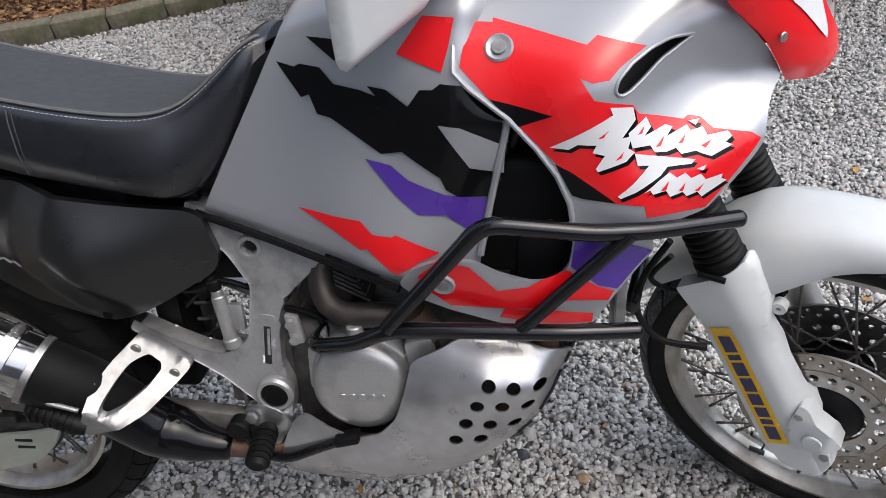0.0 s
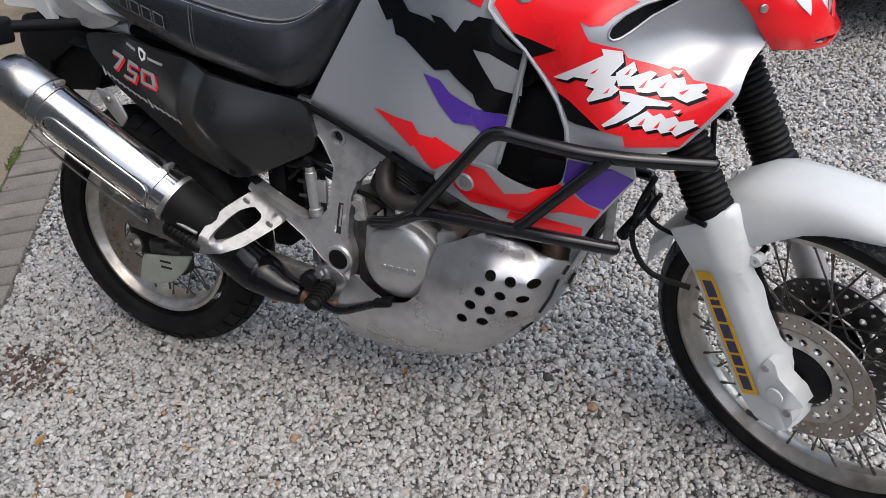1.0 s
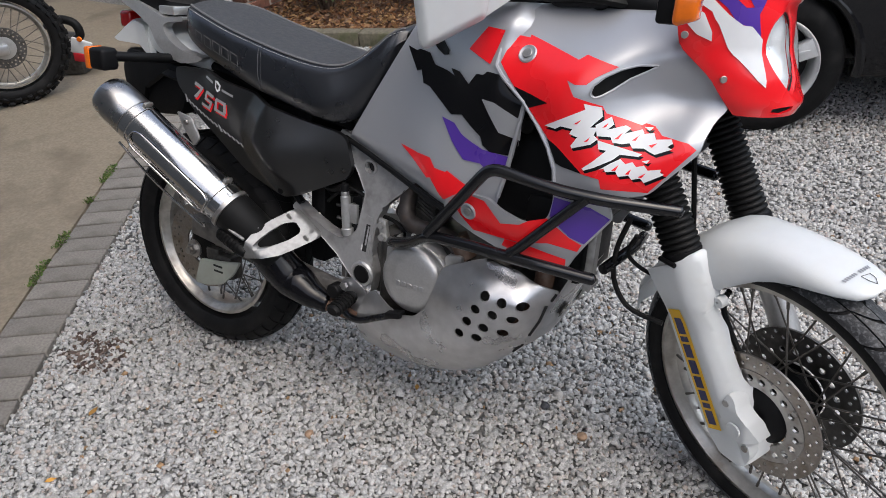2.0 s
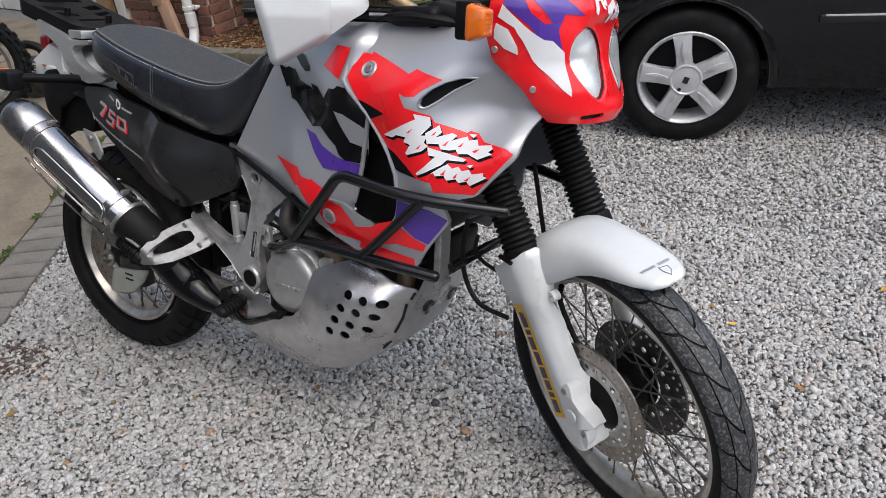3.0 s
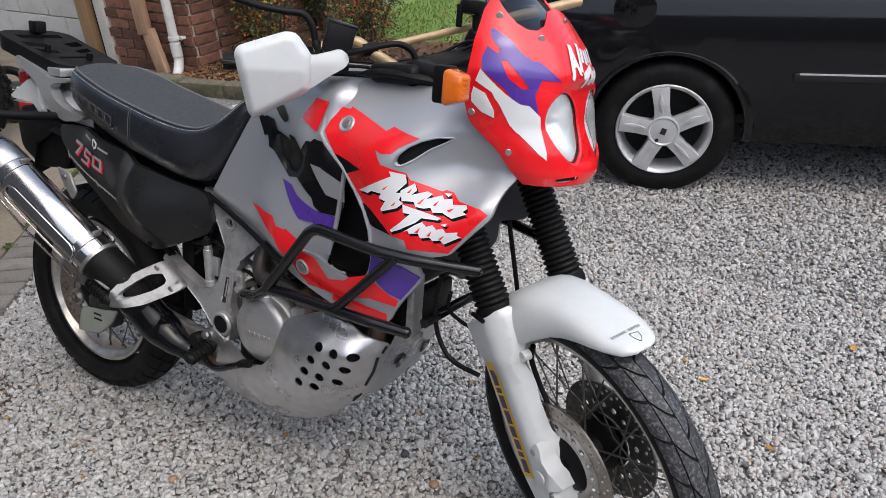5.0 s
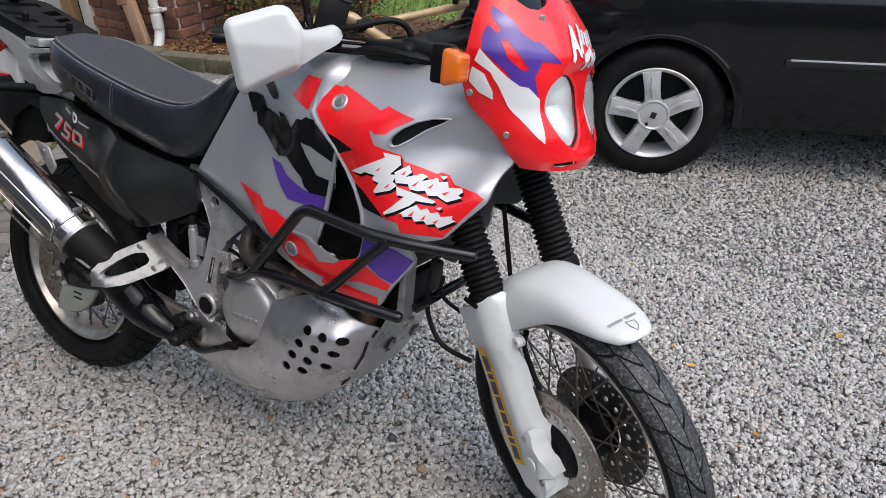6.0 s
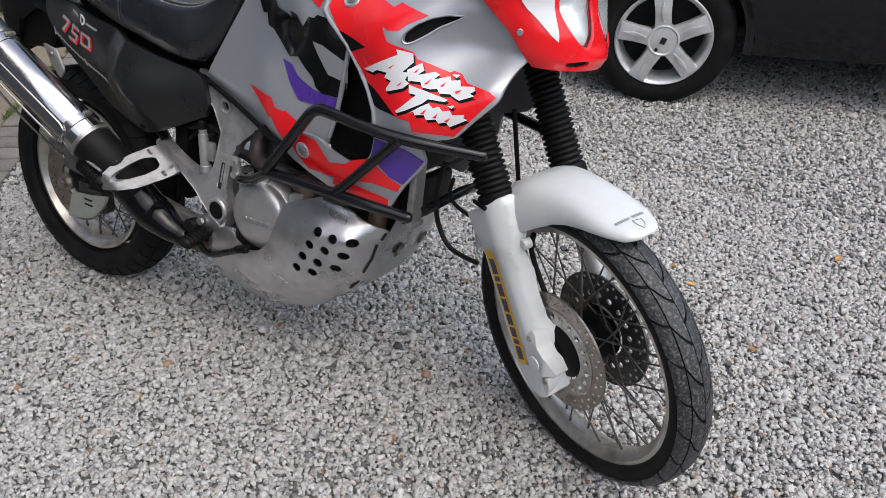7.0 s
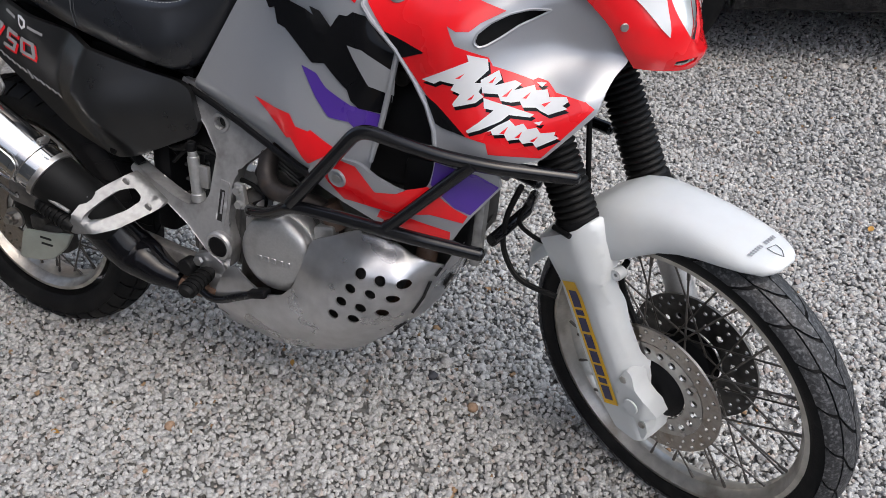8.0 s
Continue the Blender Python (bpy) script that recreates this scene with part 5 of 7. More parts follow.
BLACK_A = [(0.724, 0.999), (0.770, 0.996), (0.801, 0.971), (0.801, 0.962), (0.786, 0.959), (0.764, 0.969)]
BLACK_B = [(0.674, 0.965), (0.701, 0.958), (0.710, 0.962), (0.741, 0.958), (0.761, 0.936), (0.804, 0.930), (0.825, 0.924), (0.813, 0.937), (0.841, 0.934), (0.872, 0.914), (0.890, 0.937), (0.908, 0.938), (0.919, 0.946),
           (0.957, 0.942), (1.011, 0.894), (0.989, 0.783), (0.934, 0.785), (0.918, 0.796), (0.911, 0.814), (0.858, 0.849), (0.826, 0.843), (0.751, 0.888), (0.730, 0.892), (0.720, 0.919), (0.707, 0.915)]
decal("black_graphic", [BLACK_A, BLACK_B], black_vinyl, tank, tank_face, 0.0022, "glossy black jagged graphic")
decal("grey_graphic", [[(0.913, 0.892), (0.943, 0.889), (1.002, 0.860), (0.999, 0.819), (0.953, 0.829)]], silver_paint, tank, tank_face, 0.0034)
decal("purple_graphic", [[(0.801, 0.834), (0.840, 0.828), (0.864, 0.809), (0.918, 0.788), (0.983, 0.780), (0.978, 0.744), (0.947, 0.735), (0.916, 0.758), (0.876, 0.759), (0.844, 0.787)]], purple_vinyl, tank, tank_face, 0.0022)
decal("red_graphic", [[(0.683, 0.751), (0.742, 0.745), (0.787, 0.745), (0.806, 0.727), (0.836, 0.725), (0.841, 0.729), (0.905, 0.701), (0.876, 0.689), (0.840, 0.665), (0.835, 0.665), (0.795, 0.704), (0.785, 0.700)],
                      [(0.897, 1.028), (0.939, 1.025), (0.931, 0.991), (0.921, 0.960), (0.859, 0.981)]], red_vinyl, tank, tank_face, 0.0022)
trim_line = [(x, -float(TANK_SIDE(x, z)[0]) + 0.004, z - 0.006) for x, z in ((.50, .735), (.574, .712), (.645, .689), (.701, .673), (.759, .661), (.84, .645))]
part("tank_edge_rubber", tube(trim_line, 0.0065, 8), black_plastic, tank)

# ---- side fairings ----
FAIRING = [(0.984, 1.077), (0.957, 1.047), (0.945, 1.023), (0.937, 0.989), (0.937, 0.960), (0.956, 0.941), (1.007, 0.901), (1.043, 0.861), (1.070, 0.824), (1.088, 0.783), (1.093, 0.749), (1.093, 0.717), (1.088, 0.687),
           (1.068, 0.668), (1.035, 0.666), (0.987, 0.679), (0.954, 0.697), (0.904, 0.698), (0.863, 0.681), (0.840, 0.653), (0.868, 0.627), (0.917, 0.603), (0.985, 0.586), (1.052, 0.580), (1.130, 0.577), (1.140, 0.600),
           (1.162, 0.635), (1.208, 0.700), (1.199, 0.745), (1.270, 0.766), (1.340, 0.851), (1.344, 0.882), (1.351, 0.906), (1.366, 0.929), (1.347, 0.958), (1.323, 0.984), (1.292, 1.013), (1.270, 1.044), (1.257, 1.077), (1.151, 1.087), (1.050, 1.083)]
DUCT = [(1.140, .934), (1.143, .948), (1.160, .966), (1.184, .981), (1.210, .990), (1.242, .992), (1.226, .981), (1.199, .965), (1.175, .944), (1.159, .932), (1.148, .928)]
for flip in (False, True):
    bm = sheet(rounded(FAIRING, 0.010), FAIRING_SIDE, 0.010, 0.011, [rounded(DUCT, 0.004)])
    name = "side_fairing"
    fairing = part(name, mirrored(bm) if flip else bm, silver_paint, bike, "silver side fairing with red, black and purple graphics", sharp=50)
    # near-black sheet: the duct's inner shade is in its colour
    bm = sheet([(x + 0.5 * (x - 1.18), z + 0.5 * (z - .964)) for x, z in DUCT], lambda x, z: FAIRING_SIDE(x, z) - 0.028, 0.0, 0.012)
    part("duct_inside", mirrored(bm) if flip else bm, dark_hole, fairing)
    rim_line = [(x, -float(FAIRING_SIDE(x, z)[0]) - 0.001, z) for x, z in rounded(DUCT, 0.004, 2)]
    bm = tube(rim_line + rim_line[:1], 0.0022, 6)
    part("duct_rim", mirrored(bm) if flip else bm, silver_paint, fairing)
    if not flip:
        right_fairing = fairing

RED_TOP = [(0.956, 1.018), (0.988, 1.016), (0.988, 1.021), (1.105, 0.990), (1.118, 1.000), (1.179, 0.985), (1.146, 0.964), (1.132, 0.950), (1.112, 0.948), (1.096, 0.954), (1.114, 0.927), (1.164, 0.915), (1.172, 0.903),
           (1.233, 0.887), (1.239, 0.891), (1.255, 0.888), (1.272, 0.874), (1.320, 0.868), (1.335, 0.858), (1.268, 0.770), (1.188, 0.767), (1.183, 0.786), (1.146, 0.789), (1.069, 0.841), (1.019, 0.893), (1.061, 0.908), (0.984, 0.926), (0.945, 0.967)]
decal("red_graphic", [RED_TOP], red_vinyl, right_fairing, FAIRING_SIDE, 0.0012)
decal("black_graphic", [[(0.983, 0.927), (1.063, 0.908), (1.020, 0.891)], [(1.067, 0.841), (1.089, 0.830), (1.148, 0.789), (1.103, 0.793), (1.090, 0.797)]], black_vinyl, right_fairing, FAIRING_SIDE, 0.0018)
decal("purple_graphic", [[(1.096, 0.730), (1.168, 0.721), (1.205, 0.702), (1.160, 0.639), (1.132, 0.650), (1.091, 0.689)]], purple_vinyl, right_fairing, FAIRING_SIDE, 0.0012)
decal("lower_red_graphic", [[(0.903, 0.696), (0.947, 0.690), (0.987, 0.650), (1.031, 0.659), (1.051, 0.672), (1.086, 0.684), (1.132, 0.648), (1.156, 0.636), (1.148, 0.620), (1.092, 0.630), (1.035, 0.619), (0.917, 0.614), (0.886, 0.643), (0.871, 0.669)],
                            [(0.998, 0.617), (1.052, 0.616), (1.127, 0.598), (1.126, 0.580), (1.077, 0.584), (0.989, 0.599)]], red_vinyl, right_fairing, FAIRING_SIDE, 0.0012)


# two rows of jagged white brush marks with black shadows
BRUSH = [[(1.060, 0.865), (1.138, 0.907), (1.134, 0.917), (1.164, 0.913), (1.168, 0.897), (1.151, 0.876), (1.164, 0.877), (1.159, 0.863), (1.168, 0.857), (1.157, 0.846), (1.122, 0.833), (1.119, 0.837), (1.130, 0.855), (1.114, 0.859), (1.119, 0.869), (1.095, 0.870), (1.084, 0.863)],
         [(1.159, 0.881), (1.182, 0.898), (1.189, 0.885), (1.180, 0.875), (1.208, 0.885), (1.218, 0.881), (1.210, 0.871), (1.237, 0.881), (1.242, 0.874), (1.258, 0.877), (1.264, 0.867), (1.290, 0.871), (1.295, 0.865), (1.287, 0.858), (1.296, 0.855), (1.269, 0.842), (1.257, 0.846), (1.248, 0.850),
          (1.229, 0.848), (1.222, 0.856), (1.210, 0.853), (1.194, 0.854), (1.188, 0.863), (1.165, 0.862)],
         [(1.239, 0.885), (1.254, 0.886), (1.249, 0.879)],
         [(1.168, 0.855), (1.248, 0.840), (1.243, 0.835), (1.211, 0.835), (1.202, 0.825), (1.171, 0.806), (1.152, 0.797), (1.148, 0.800), (1.167, 0.817), (1.187, 0.839), (1.172, 0.840)],
         [(1.200, 0.819), (1.214, 0.828), (1.224, 0.820), (1.235, 0.825), (1.243, 0.817), (1.256, 0.821), (1.263, 0.813), (1.285, 0.818), (1.284, 0.812), (1.292, 0.809), (1.260, 0.789), (1.253, 0.797), (1.239, 0.793), (1.233, 0.800), (1.216, 0.796), (1.210, 0.805), (1.193, 0.802), (1.189, 0.808), (1.181, 0.804)],
         [(1.250, 0.828), (1.263, 0.832), (1.259, 0.825)]]
SLITS = [[(1.120, 0.878), (1.134, 0.888), (1.127, 0.879)], [(1.171, 0.878), (1.180, 0.888), (1.177, 0.879)], [(1.195, 0.860), (1.207, 0.873), (1.202, 0.861)], [(1.225, 0.861), (1.235, 0.871), (1.231, 0.861)], [(1.255, 0.856), (1.269, 0.862), (1.261, 0.853)],
         [(1.143, 0.848), (1.154, 0.859), (1.151, 0.851)], [(1.203, 0.806), (1.214, 0.818), (1.210, 0.806)], [(1.227, 0.802), (1.236, 0.813), (1.233, 0.802)], [(1.249, 0.799), (1.261, 0.808), (1.255, 0.798)]]
decal("mark_shadow", [[(x + 0.0035, z - 0.005) for x, z in o] for o in BRUSH], black_vinyl, right_fairing, FAIRING_SIDE, 0.0022)
decal("brush_mark", BRUSH, white_vinyl, right_fairing, FAIRING_SIDE, 0.0034)
decal("brush_gap", SLITS, red_vinyl, right_fairing, FAIRING_SIDE, 0.0044)
for x, z in ((0.996, 0.987), (0.908, 0.657)):
    w = lambda u, v: float(FAIRING_SIDE(u, v)[0])
    out = Vector((-(w(x + .01, z) - w(x - .01, z)) / .02, -1, -(w(x, z + .01) - w(x, z - .01)) / .02)).normalized()
    m = Matrix.Translation((x, -w(x, z), z)) @ Vector((0, -1, 0)).rotation_difference(out).to_matrix().to_4x4()
    cup = part("bolt_cup", turned([(0.019, 0.008), (0.019, -0.002), (0.0165, -0.0045), (0.0140, -0.0035), (0.0125, -0.0026), (0.002, -0.0026)], 24), silver_paint, right_fairing, m=m)
    part("fairing_bolt", bolt(Vector((x, -w(x, z), z)) + out * 0.0026, 0.0100, 0.003, out), hanger_alloy, right_fairing)
gap_line = [(x, -float(FAIRING_SIDE(x, z)[0]) - 0.0005, z) for x, z in FAIRING[1:11]]
part("edge_bead", tube(gap_line, 0.0042, 7), silver_paint, right_fairing)
inner_edge = [(x, -float(TANK_SIDE(x, z)[0]) - 0.004, z) for x, z in ((1.007, 0.899), (0.994, 0.841), (0.976, 0.759), (0.963, 0.695))]
part("tank_cover_edge", tube(smooth_path(inner_edge, 4), 0.0055, 8), silver_paint, tank)
NOSE_ROWS = np.array([(.918, 1.372, .128, 1.462), (.94, 1.357, .146, 1.472), (.98, 1.33, .162, 1.468), (1.03, 1.272, .180, 1.452), (1.08, 1.262, .195, 1.445),
                      (1.13, 1.270, .200, 1.432), (1.18, 1.268, .185, 1.405), (1.23, 1.258, .155, 1.362), (1.27, 1.25, .125, 1.325)])
NOSE_MID = 0.020


def nose(a, z):
    """The nose cowl's skin: a from 0 at its right rear edge through 90 at the front to 180 at the left; z the height."""
    xr, half, xf = (np.interp(z, NOSE_ROWS[:, 0], NOSE_ROWS[:, k]) for k in (1, 2, 3))
    s, c = math.sin(radians(a)), math.cos(radians(a))
    flat = min(1.0, max(0.0, (z - 0.945) / 0.02)) * min(1.0, max(0.0, (1.122 - z) / 0.02))
    s -= flat * 0.75 * max(0.0, s - 0.86)
    return Vector((xr + (xf - xr) * s, NOSE_MID - half * c * (1 + 0.08 * flat * (c < 0)), z))


# ---- nose cowl, headlamps, screen, front indicator ----
def wrapped(poly, step, lift=0.0, thick=0.0, holes=(), skin_of=nose):
    """A sheet on the nose cowl, from an outline in (degrees round, height)."""
    scale = 0.0035
    flat = [(a * scale, z) for a, z in poly]
    points, tris = filled(flat, step, [[(a * scale, z) for a, z in h] for h in holes])
    bm = bmesh.new()
    rows = []
    for depth in ((lift, lift - thick) if thick else (lift,)):
        row = []
        for u, z in points:
            a = u / scale
            p = skin_of(a, z)
            ahead = skin_of(a + 1, z) - skin_of(a - 1, z)
            up = skin_of(a, z + 0.004) - skin_of(a, z - 0.004)
            row.append(bm.verts.new(p + up.cross(ahead).normalized() * -depth))
        rows.append(row)
    for f in tris:
        bm.faces.new([rows[0][i] for i in f])
    if thick:
        rim = [e for e in bm.edges if len(e.link_faces) == 1]
        index = {v: i for i, v in enumerate(rows[0])}
        for f in tris:
            bm.faces.new([rows[1][i] for i in reversed(f)])
        for e in rim:
            i, j = (index[v] for v in e.verts)
            bm.faces.new((rows[0][i], rows[0][j], rows[1][j], rows[1][i]))
    bmesh.ops.delete(bm, geom=[v for v in bm.verts if not v.link_faces], context="VERTS")
    return bm


LAMP_R = [(66 + 19 * math.cos(t), 1.030 + 0.071 * math.sin(t) + 0.004 * math.cos(t)) for t in (2 * math.pi * k / 30 for k in range(30))]
LAMP_L = [(180 - a, z) for a, z in reversed(LAMP_R)]
NOSE_EDGE = [(1, .918), (0, .96), (0, 1.0), (0, 1.06), (0, 1.12), (1, 1.18), (6, 1.235), (16, 1.268), (26, 1.240), (36, 1.215), (44, 1.205), (52, 1.204), (62, 1.215), (73, 1.240), (84, 1.246), (90, 1.247)]
outline = NOSE_EDGE + [(180 - a, z) for a, z in reversed(NOSE_EDGE[:-1])]
INTAKE = [(40, .926), (52, .924), (66, .930), (66, .939), (52, .937), (42, .934)]
cowl = part("nose_cowl", wrapped(outline, 0.011, 0.0, 0.004, [LAMP_R, LAMP_L, INTAKE]), red_vinyl, bike, "glossy red nose cowl with purple and white graphics", sharp=60)
# near-black backing, coloured as the shade behind the intake
part("intake_dark", wrapped([(36, .921), (70, .922), (70, .945), (38, .94)], 0.01, -0.012), dark_hole, cowl)
for hole, flip in ((LAMP_R, 1), (LAMP_L, -1)):
    rim = [nose(a, z) for a, z in hole]
    centre = sum(rim, Vector()) / len(rim)
    ring = [centre + (p - centre) * 0.93 + Vector((-0.003, 0, 0)) for p in rim]
    part("lamp_bezel", skin([[p + (p - centre) * 0.06 + Vector((-0.010, 0, 0)) for p in rim], [p + (p - centre) * 0.01 for p in rim], [p + Vector((0.001, 0, 0)) for p in ring], [p + Vector((-0.012, 0, 0)) for p in ring]], True, False), red_vinyl, cowl)
    bowl = [[centre + (p - centre) * r + Vector((-0.006 - 0.045 * (1 - r * r), 0, 0)) for p in ring] for r in (0.99, 0.93, 0.84, 0.72, 0.58, 0.44, 0.30, 0.16)]
    lamp = part("headlamp", skin(bowl, True, False), reflector, cowl, "round headlamp with a bright reflector")
    dome = [[centre + (p - centre) * r + Vector((push - 0.003, 0, 0)) for p in ring] for r, push in ((0.99, -0.003), (0.90, 0.001), (0.70, 0.005), (0.4, 0.008), (0.003, 0.009))]
    part("lens", skin(dome[::-1], True, False), lamp_glass, lamp).visible_shadow = False
    part("lamp_seal", tube([p + Vector((-0.003, 0, 0)) for p in ring + ring[:1]], 0.0022, 6), black_plastic, lamp)

PURPLE_N = [(13.7, 1.203), (17.5, 1.201), (28.9, 1.184), (36.2, 1.162), (43.4, 1.150), (47.4, 1.150), (52.5, 1.138), (61.9, 1.116), (47.7, 1.118), (43.0, 1.091), (44.2, 1.052), (38.0, 1.070), (31.5, 1.074), (25.0, 1.098),
            (9.9, 1.130), (9.0, 1.150), (12.2, 1.171), (19.5, 1.159), (21.8, 1.166), (14.9, 1.186)]
part("purple_graphic", wrapped(PURPLE_N, 0.011, 0.0012, 0, [[(21.9, 1.148), (25.6, 1.149), (35.1, 1.121), (39.6, 1.101), (35.1, 1.100), (26.4, 1.119)]]), purple_vinyl, cowl)
WHITE_N = [(8.9, 1.131), (26.2, 1.088), (34.0, 1.072), (38.8, 1.071), (45.0, 1.051), (44.3, 1.029), (41.0, .995), (37.5, .971), (32.9, .983), (28.3, 1.015), (26.7, 1.022), (21.5, 1.070), (17.5, 1.091), (6.8, 1.109)]
part("white_graphic", wrapped(WHITE_N, 0.011, 0.0018), white_vinyl, cowl)
part("white_graphic", wrapped([(6.2, 1.098), (13.8, 1.088), (17.8, 1.058), (17.2, 1.043), (9.7, 1.053), (4.8, 1.071)], 0.011, 0.0018), white_vinyl, cowl)
NOSE_MARKS = [((72, 1.120), (76, 1.180)), ((76, 1.182), (80, 1.128)), ((73, 1.146), (79, 1.150)), ((82, 1.134), (86, 1.184)), ((87, 1.150), (90, 1.176)), ((92, 1.146), (94, 1.172)), ((96, 1.150), (99, 1.174)),
              ((101, 1.146), (106, 1.176)), ((84, 1.126), (98, 1.142)), ((91, 1.138), (88, 1.104)), ((94, 1.110), (96, 1.132)), ((98, 1.108), (100, 1.134)), ((102, 1.112), (104, 1.136)), ((105, 1.110), (109, 1.140))]
for (a0, z0), (a1, z1) in NOSE_MARKS:
    flat_run = abs(a1 - a0) > 5 and abs(z1 - z0) < 0.02
    da, dz = (0.4, 0.006) if flat_run else (1.5, 0.0015)
    part("brush_mark", wrapped([(a0 - da, z0 + dz), (a1 - da, z1 + dz), (a1 + da, z1 - dz), (a0 + da, z0 - dz)], 0.008, 0.0020), white_vinyl, cowl)
for a, z in ((3.5, 1.050), (9.2, .981), (21.9, 1.226), (52.9, 1.191), (93.5, 1.226)):
    p = nose(a, z)
    part("cowl_bolt", bolt(p, 0.0065, 0.004, nose(a, z) - Vector((1.25, NOSE_MID, z))), bare_steel, cowl)


def screen_skin(a, z):
    base = nose(a, min(z, 1.26))
    up = max(0.0, z - 1.20)
    return Vector((base.x - 0.45 * up - 0.006, base.y * (1 - 0.3 * up), z))


pane = [(20, 1.235), (36, 1.205), (52, 1.196), (73, 1.225), (90, 1.235), (107, 1.225), (128, 1.196), (144, 1.205), (160, 1.235), (150, 1.34), (120, 1.41), (90, 1.43), (60, 1.41), (30, 1.34)]
screen = part("windscreen", wrapped(pane, 0.015, 0.0, 0.003, (), screen_skin), smoked_glass, bike, "smoked clear plastic windscreen")
screen.visible_shadow = False

for flip in (1, -1):
    y = -0.275 * flip + 0.0
    body = part("front_indicator", joined(box((0.038, 0.030, 0.066), (1.272, y + 0.012 * flip, 1.103), 0.006), cylinder((1.262, y + 0.03 * flip, 1.10), (1.262, -0.17 * flip, 1.09), 0.011, 12)), black_plastic, bike, "amber front indicator in a black housing")
    bm = box((0.036, 0.050, 0.062), (1.302, y, 1.101), 0.009, 3)
    for v in bm.verts:
        if v.co.x > 1.303:
            v.co.z -= (v.co.z - 1.103) * 0.22
            v.co.y -= (v.co.y - y) * 0.2
    part("amber_lens", bm, amber_lens, body)
    for k in range(5):
        part("lens_rib", box((0.0016, 0.024, 0.002), (1.3202, y, 1.085 + 0.008 * k), 0.0005, 1), amber_lens, body)

# ---- handlebar, white handguard, reservoir, mirror stem ----
BAR_A = Vector((0.829, -0.271, 0.978))
BAR_U, BAR_N = Vector((0.72, 0.69, 0)), Vector((0.69, -0.72, 0))


def bar_at(u, z, off=0.0):
    return BAR_A + BAR_U * u + BAR_N * off + Vector((0, 0, z - BAR_A.z))


BAR_D = Vector((0.47, 0.848, 0.245))
right_joint = bar_at(0.24, 1.133, -0.05)
left_joint = right_joint + BAR_D * 0.31
bar = part("handlebar", tube(smooth_path([bar_at(-0.05, 1.093, -0.055), bar_at(0.08, 1.110, -0.055), bar_at(0.165, 1.142, -0.052), bar_at(0.209, 1.149, -0.05), right_joint, bar_at(0.292, 1.106, -0.05), bar_at(0.335, 1.088, -0.05),
            bar_at(0.335, 1.088, -0.05) + BAR_D * 0.10, left_joint - Vector((0.03, 0.03, 0.035)), left_joint, left_joint + BAR_D * 0.06, left_joint + BAR_D * 0.28], 5), 0.0125, 12), pale_gold, bike, "pale gold tubular handlebar with a cross brace")
part("cross_brace", tube([right_joint, left_joint], 0.0085, 10), pale_gold, bar)
for p in (right_joint, left_joint):
    part("brace_clamp", tube([p - BAR_D * 0.018 + Vector((0, 0, 0.004)), p + BAR_D * 0.016], 0.0155, 12), black_plastic, bar)
part("grip", tube([bar_at(-0.062, 1.092, -0.055), bar_at(-0.055, 1.092, -0.055), bar_at(0.06, 1.1, -0.055)], [0.017, 0.0185, 0.0165], 16), soft_rubber, bike)
part("throttle_housing", joined(box((0.05, 0.06, 0.06), bar_at(0.10, 1.105, -0.055), 0.01), box((0.07, 0.04, 0.035), bar_at(0.16, 1.10, -0.04), 0.008)), black_plastic, bike)
part("brake_lever", tube(smooth_path([bar_at(0.15, 1.105, 0.0), bar_at(0.05, 1.098, 0.005), bar_at(-0.04, 1.093, -0.012), bar_at(-0.062, 1.092, -0.02)], 4), 0.0075, 8, 0.6), black_tube, bike)
SHELL = [(-0.040, 1.112), (-0.033, 1.128), (0.062, 1.163), (0.084, 1.160), (0.098, 1.141), (0.115, 1.119), (0.113, 1.045), (0.0, 0.980), (-0.012, 0.990)]
ARM = [(0.095, 1.122), (0.122, 1.119), (0.174, 1.135), (0.189, 1.124), (0.191, 1.110), (0.181, 1.097), (0.150, 1.078), (0.108, 1.046)]


def shell_width(u, z):
    edge = np.clip(rim_distance(SHELL, u, z) / 0.013, 0, 1)
    lower = np.clip((1.085 - np.ravel(z)) / 0.1, 0, 1)
    return 0.012 + 0.016 * edge - 0.030 * lower


def guard_bm(poly, width, thick, step=0.009):
    bm = sheet(poly, width, thick, step)
    for v in bm.verts:
        p = bar_at(v.co.x, v.co.z, -v.co.y)
        v.co = p
    return bm


guard = part("handguard", guard_bm(rounded(SHELL, 0.012), shell_width, 0.004, 0.007), white_plastic, bike, "white plastic hand guard", sharp=60)
part("guard_arm", guard_bm(rounded(ARM, 0.008), lambda u, z: 0.016 - 0.6 * np.abs(np.ravel(z) - 1.105) ** 1.3, 0.02), white_plastic, guard)
part("guard_screw", bolt(bar_at(0.119, 1.121, 0.005), 0.007, 0.004, (0, 0, 1)), black_plastic, guard)
reservoir = part("brake_reservoir", moved(box((0.058, 0.048, 0.062), (0, 0, 0), 0.004, 2), Matrix.Translation(bar_at(0.172, 1.152, -0.03)) @ Euler((0, 0, math.atan2(0.69, 0.72))).to_matrix().to_4x4() @ Euler((0, 0.22, 0)).to_matrix().to_4x4()), black_plastic, bike)
part("reservoir_lid", moved(box((0.062, 0.052, 0.007), (0, 0, 0.034), 0.002, 1), Matrix.Translation(bar_at(0.172, 1.152, -0.03)) @ Euler((0, 0, math.atan2(0.69, 0.72))).to_matrix().to_4x4() @ Euler((0, 0.22, 0)).to_matrix().to_4x4()), charcoal_plastic, reservoir)
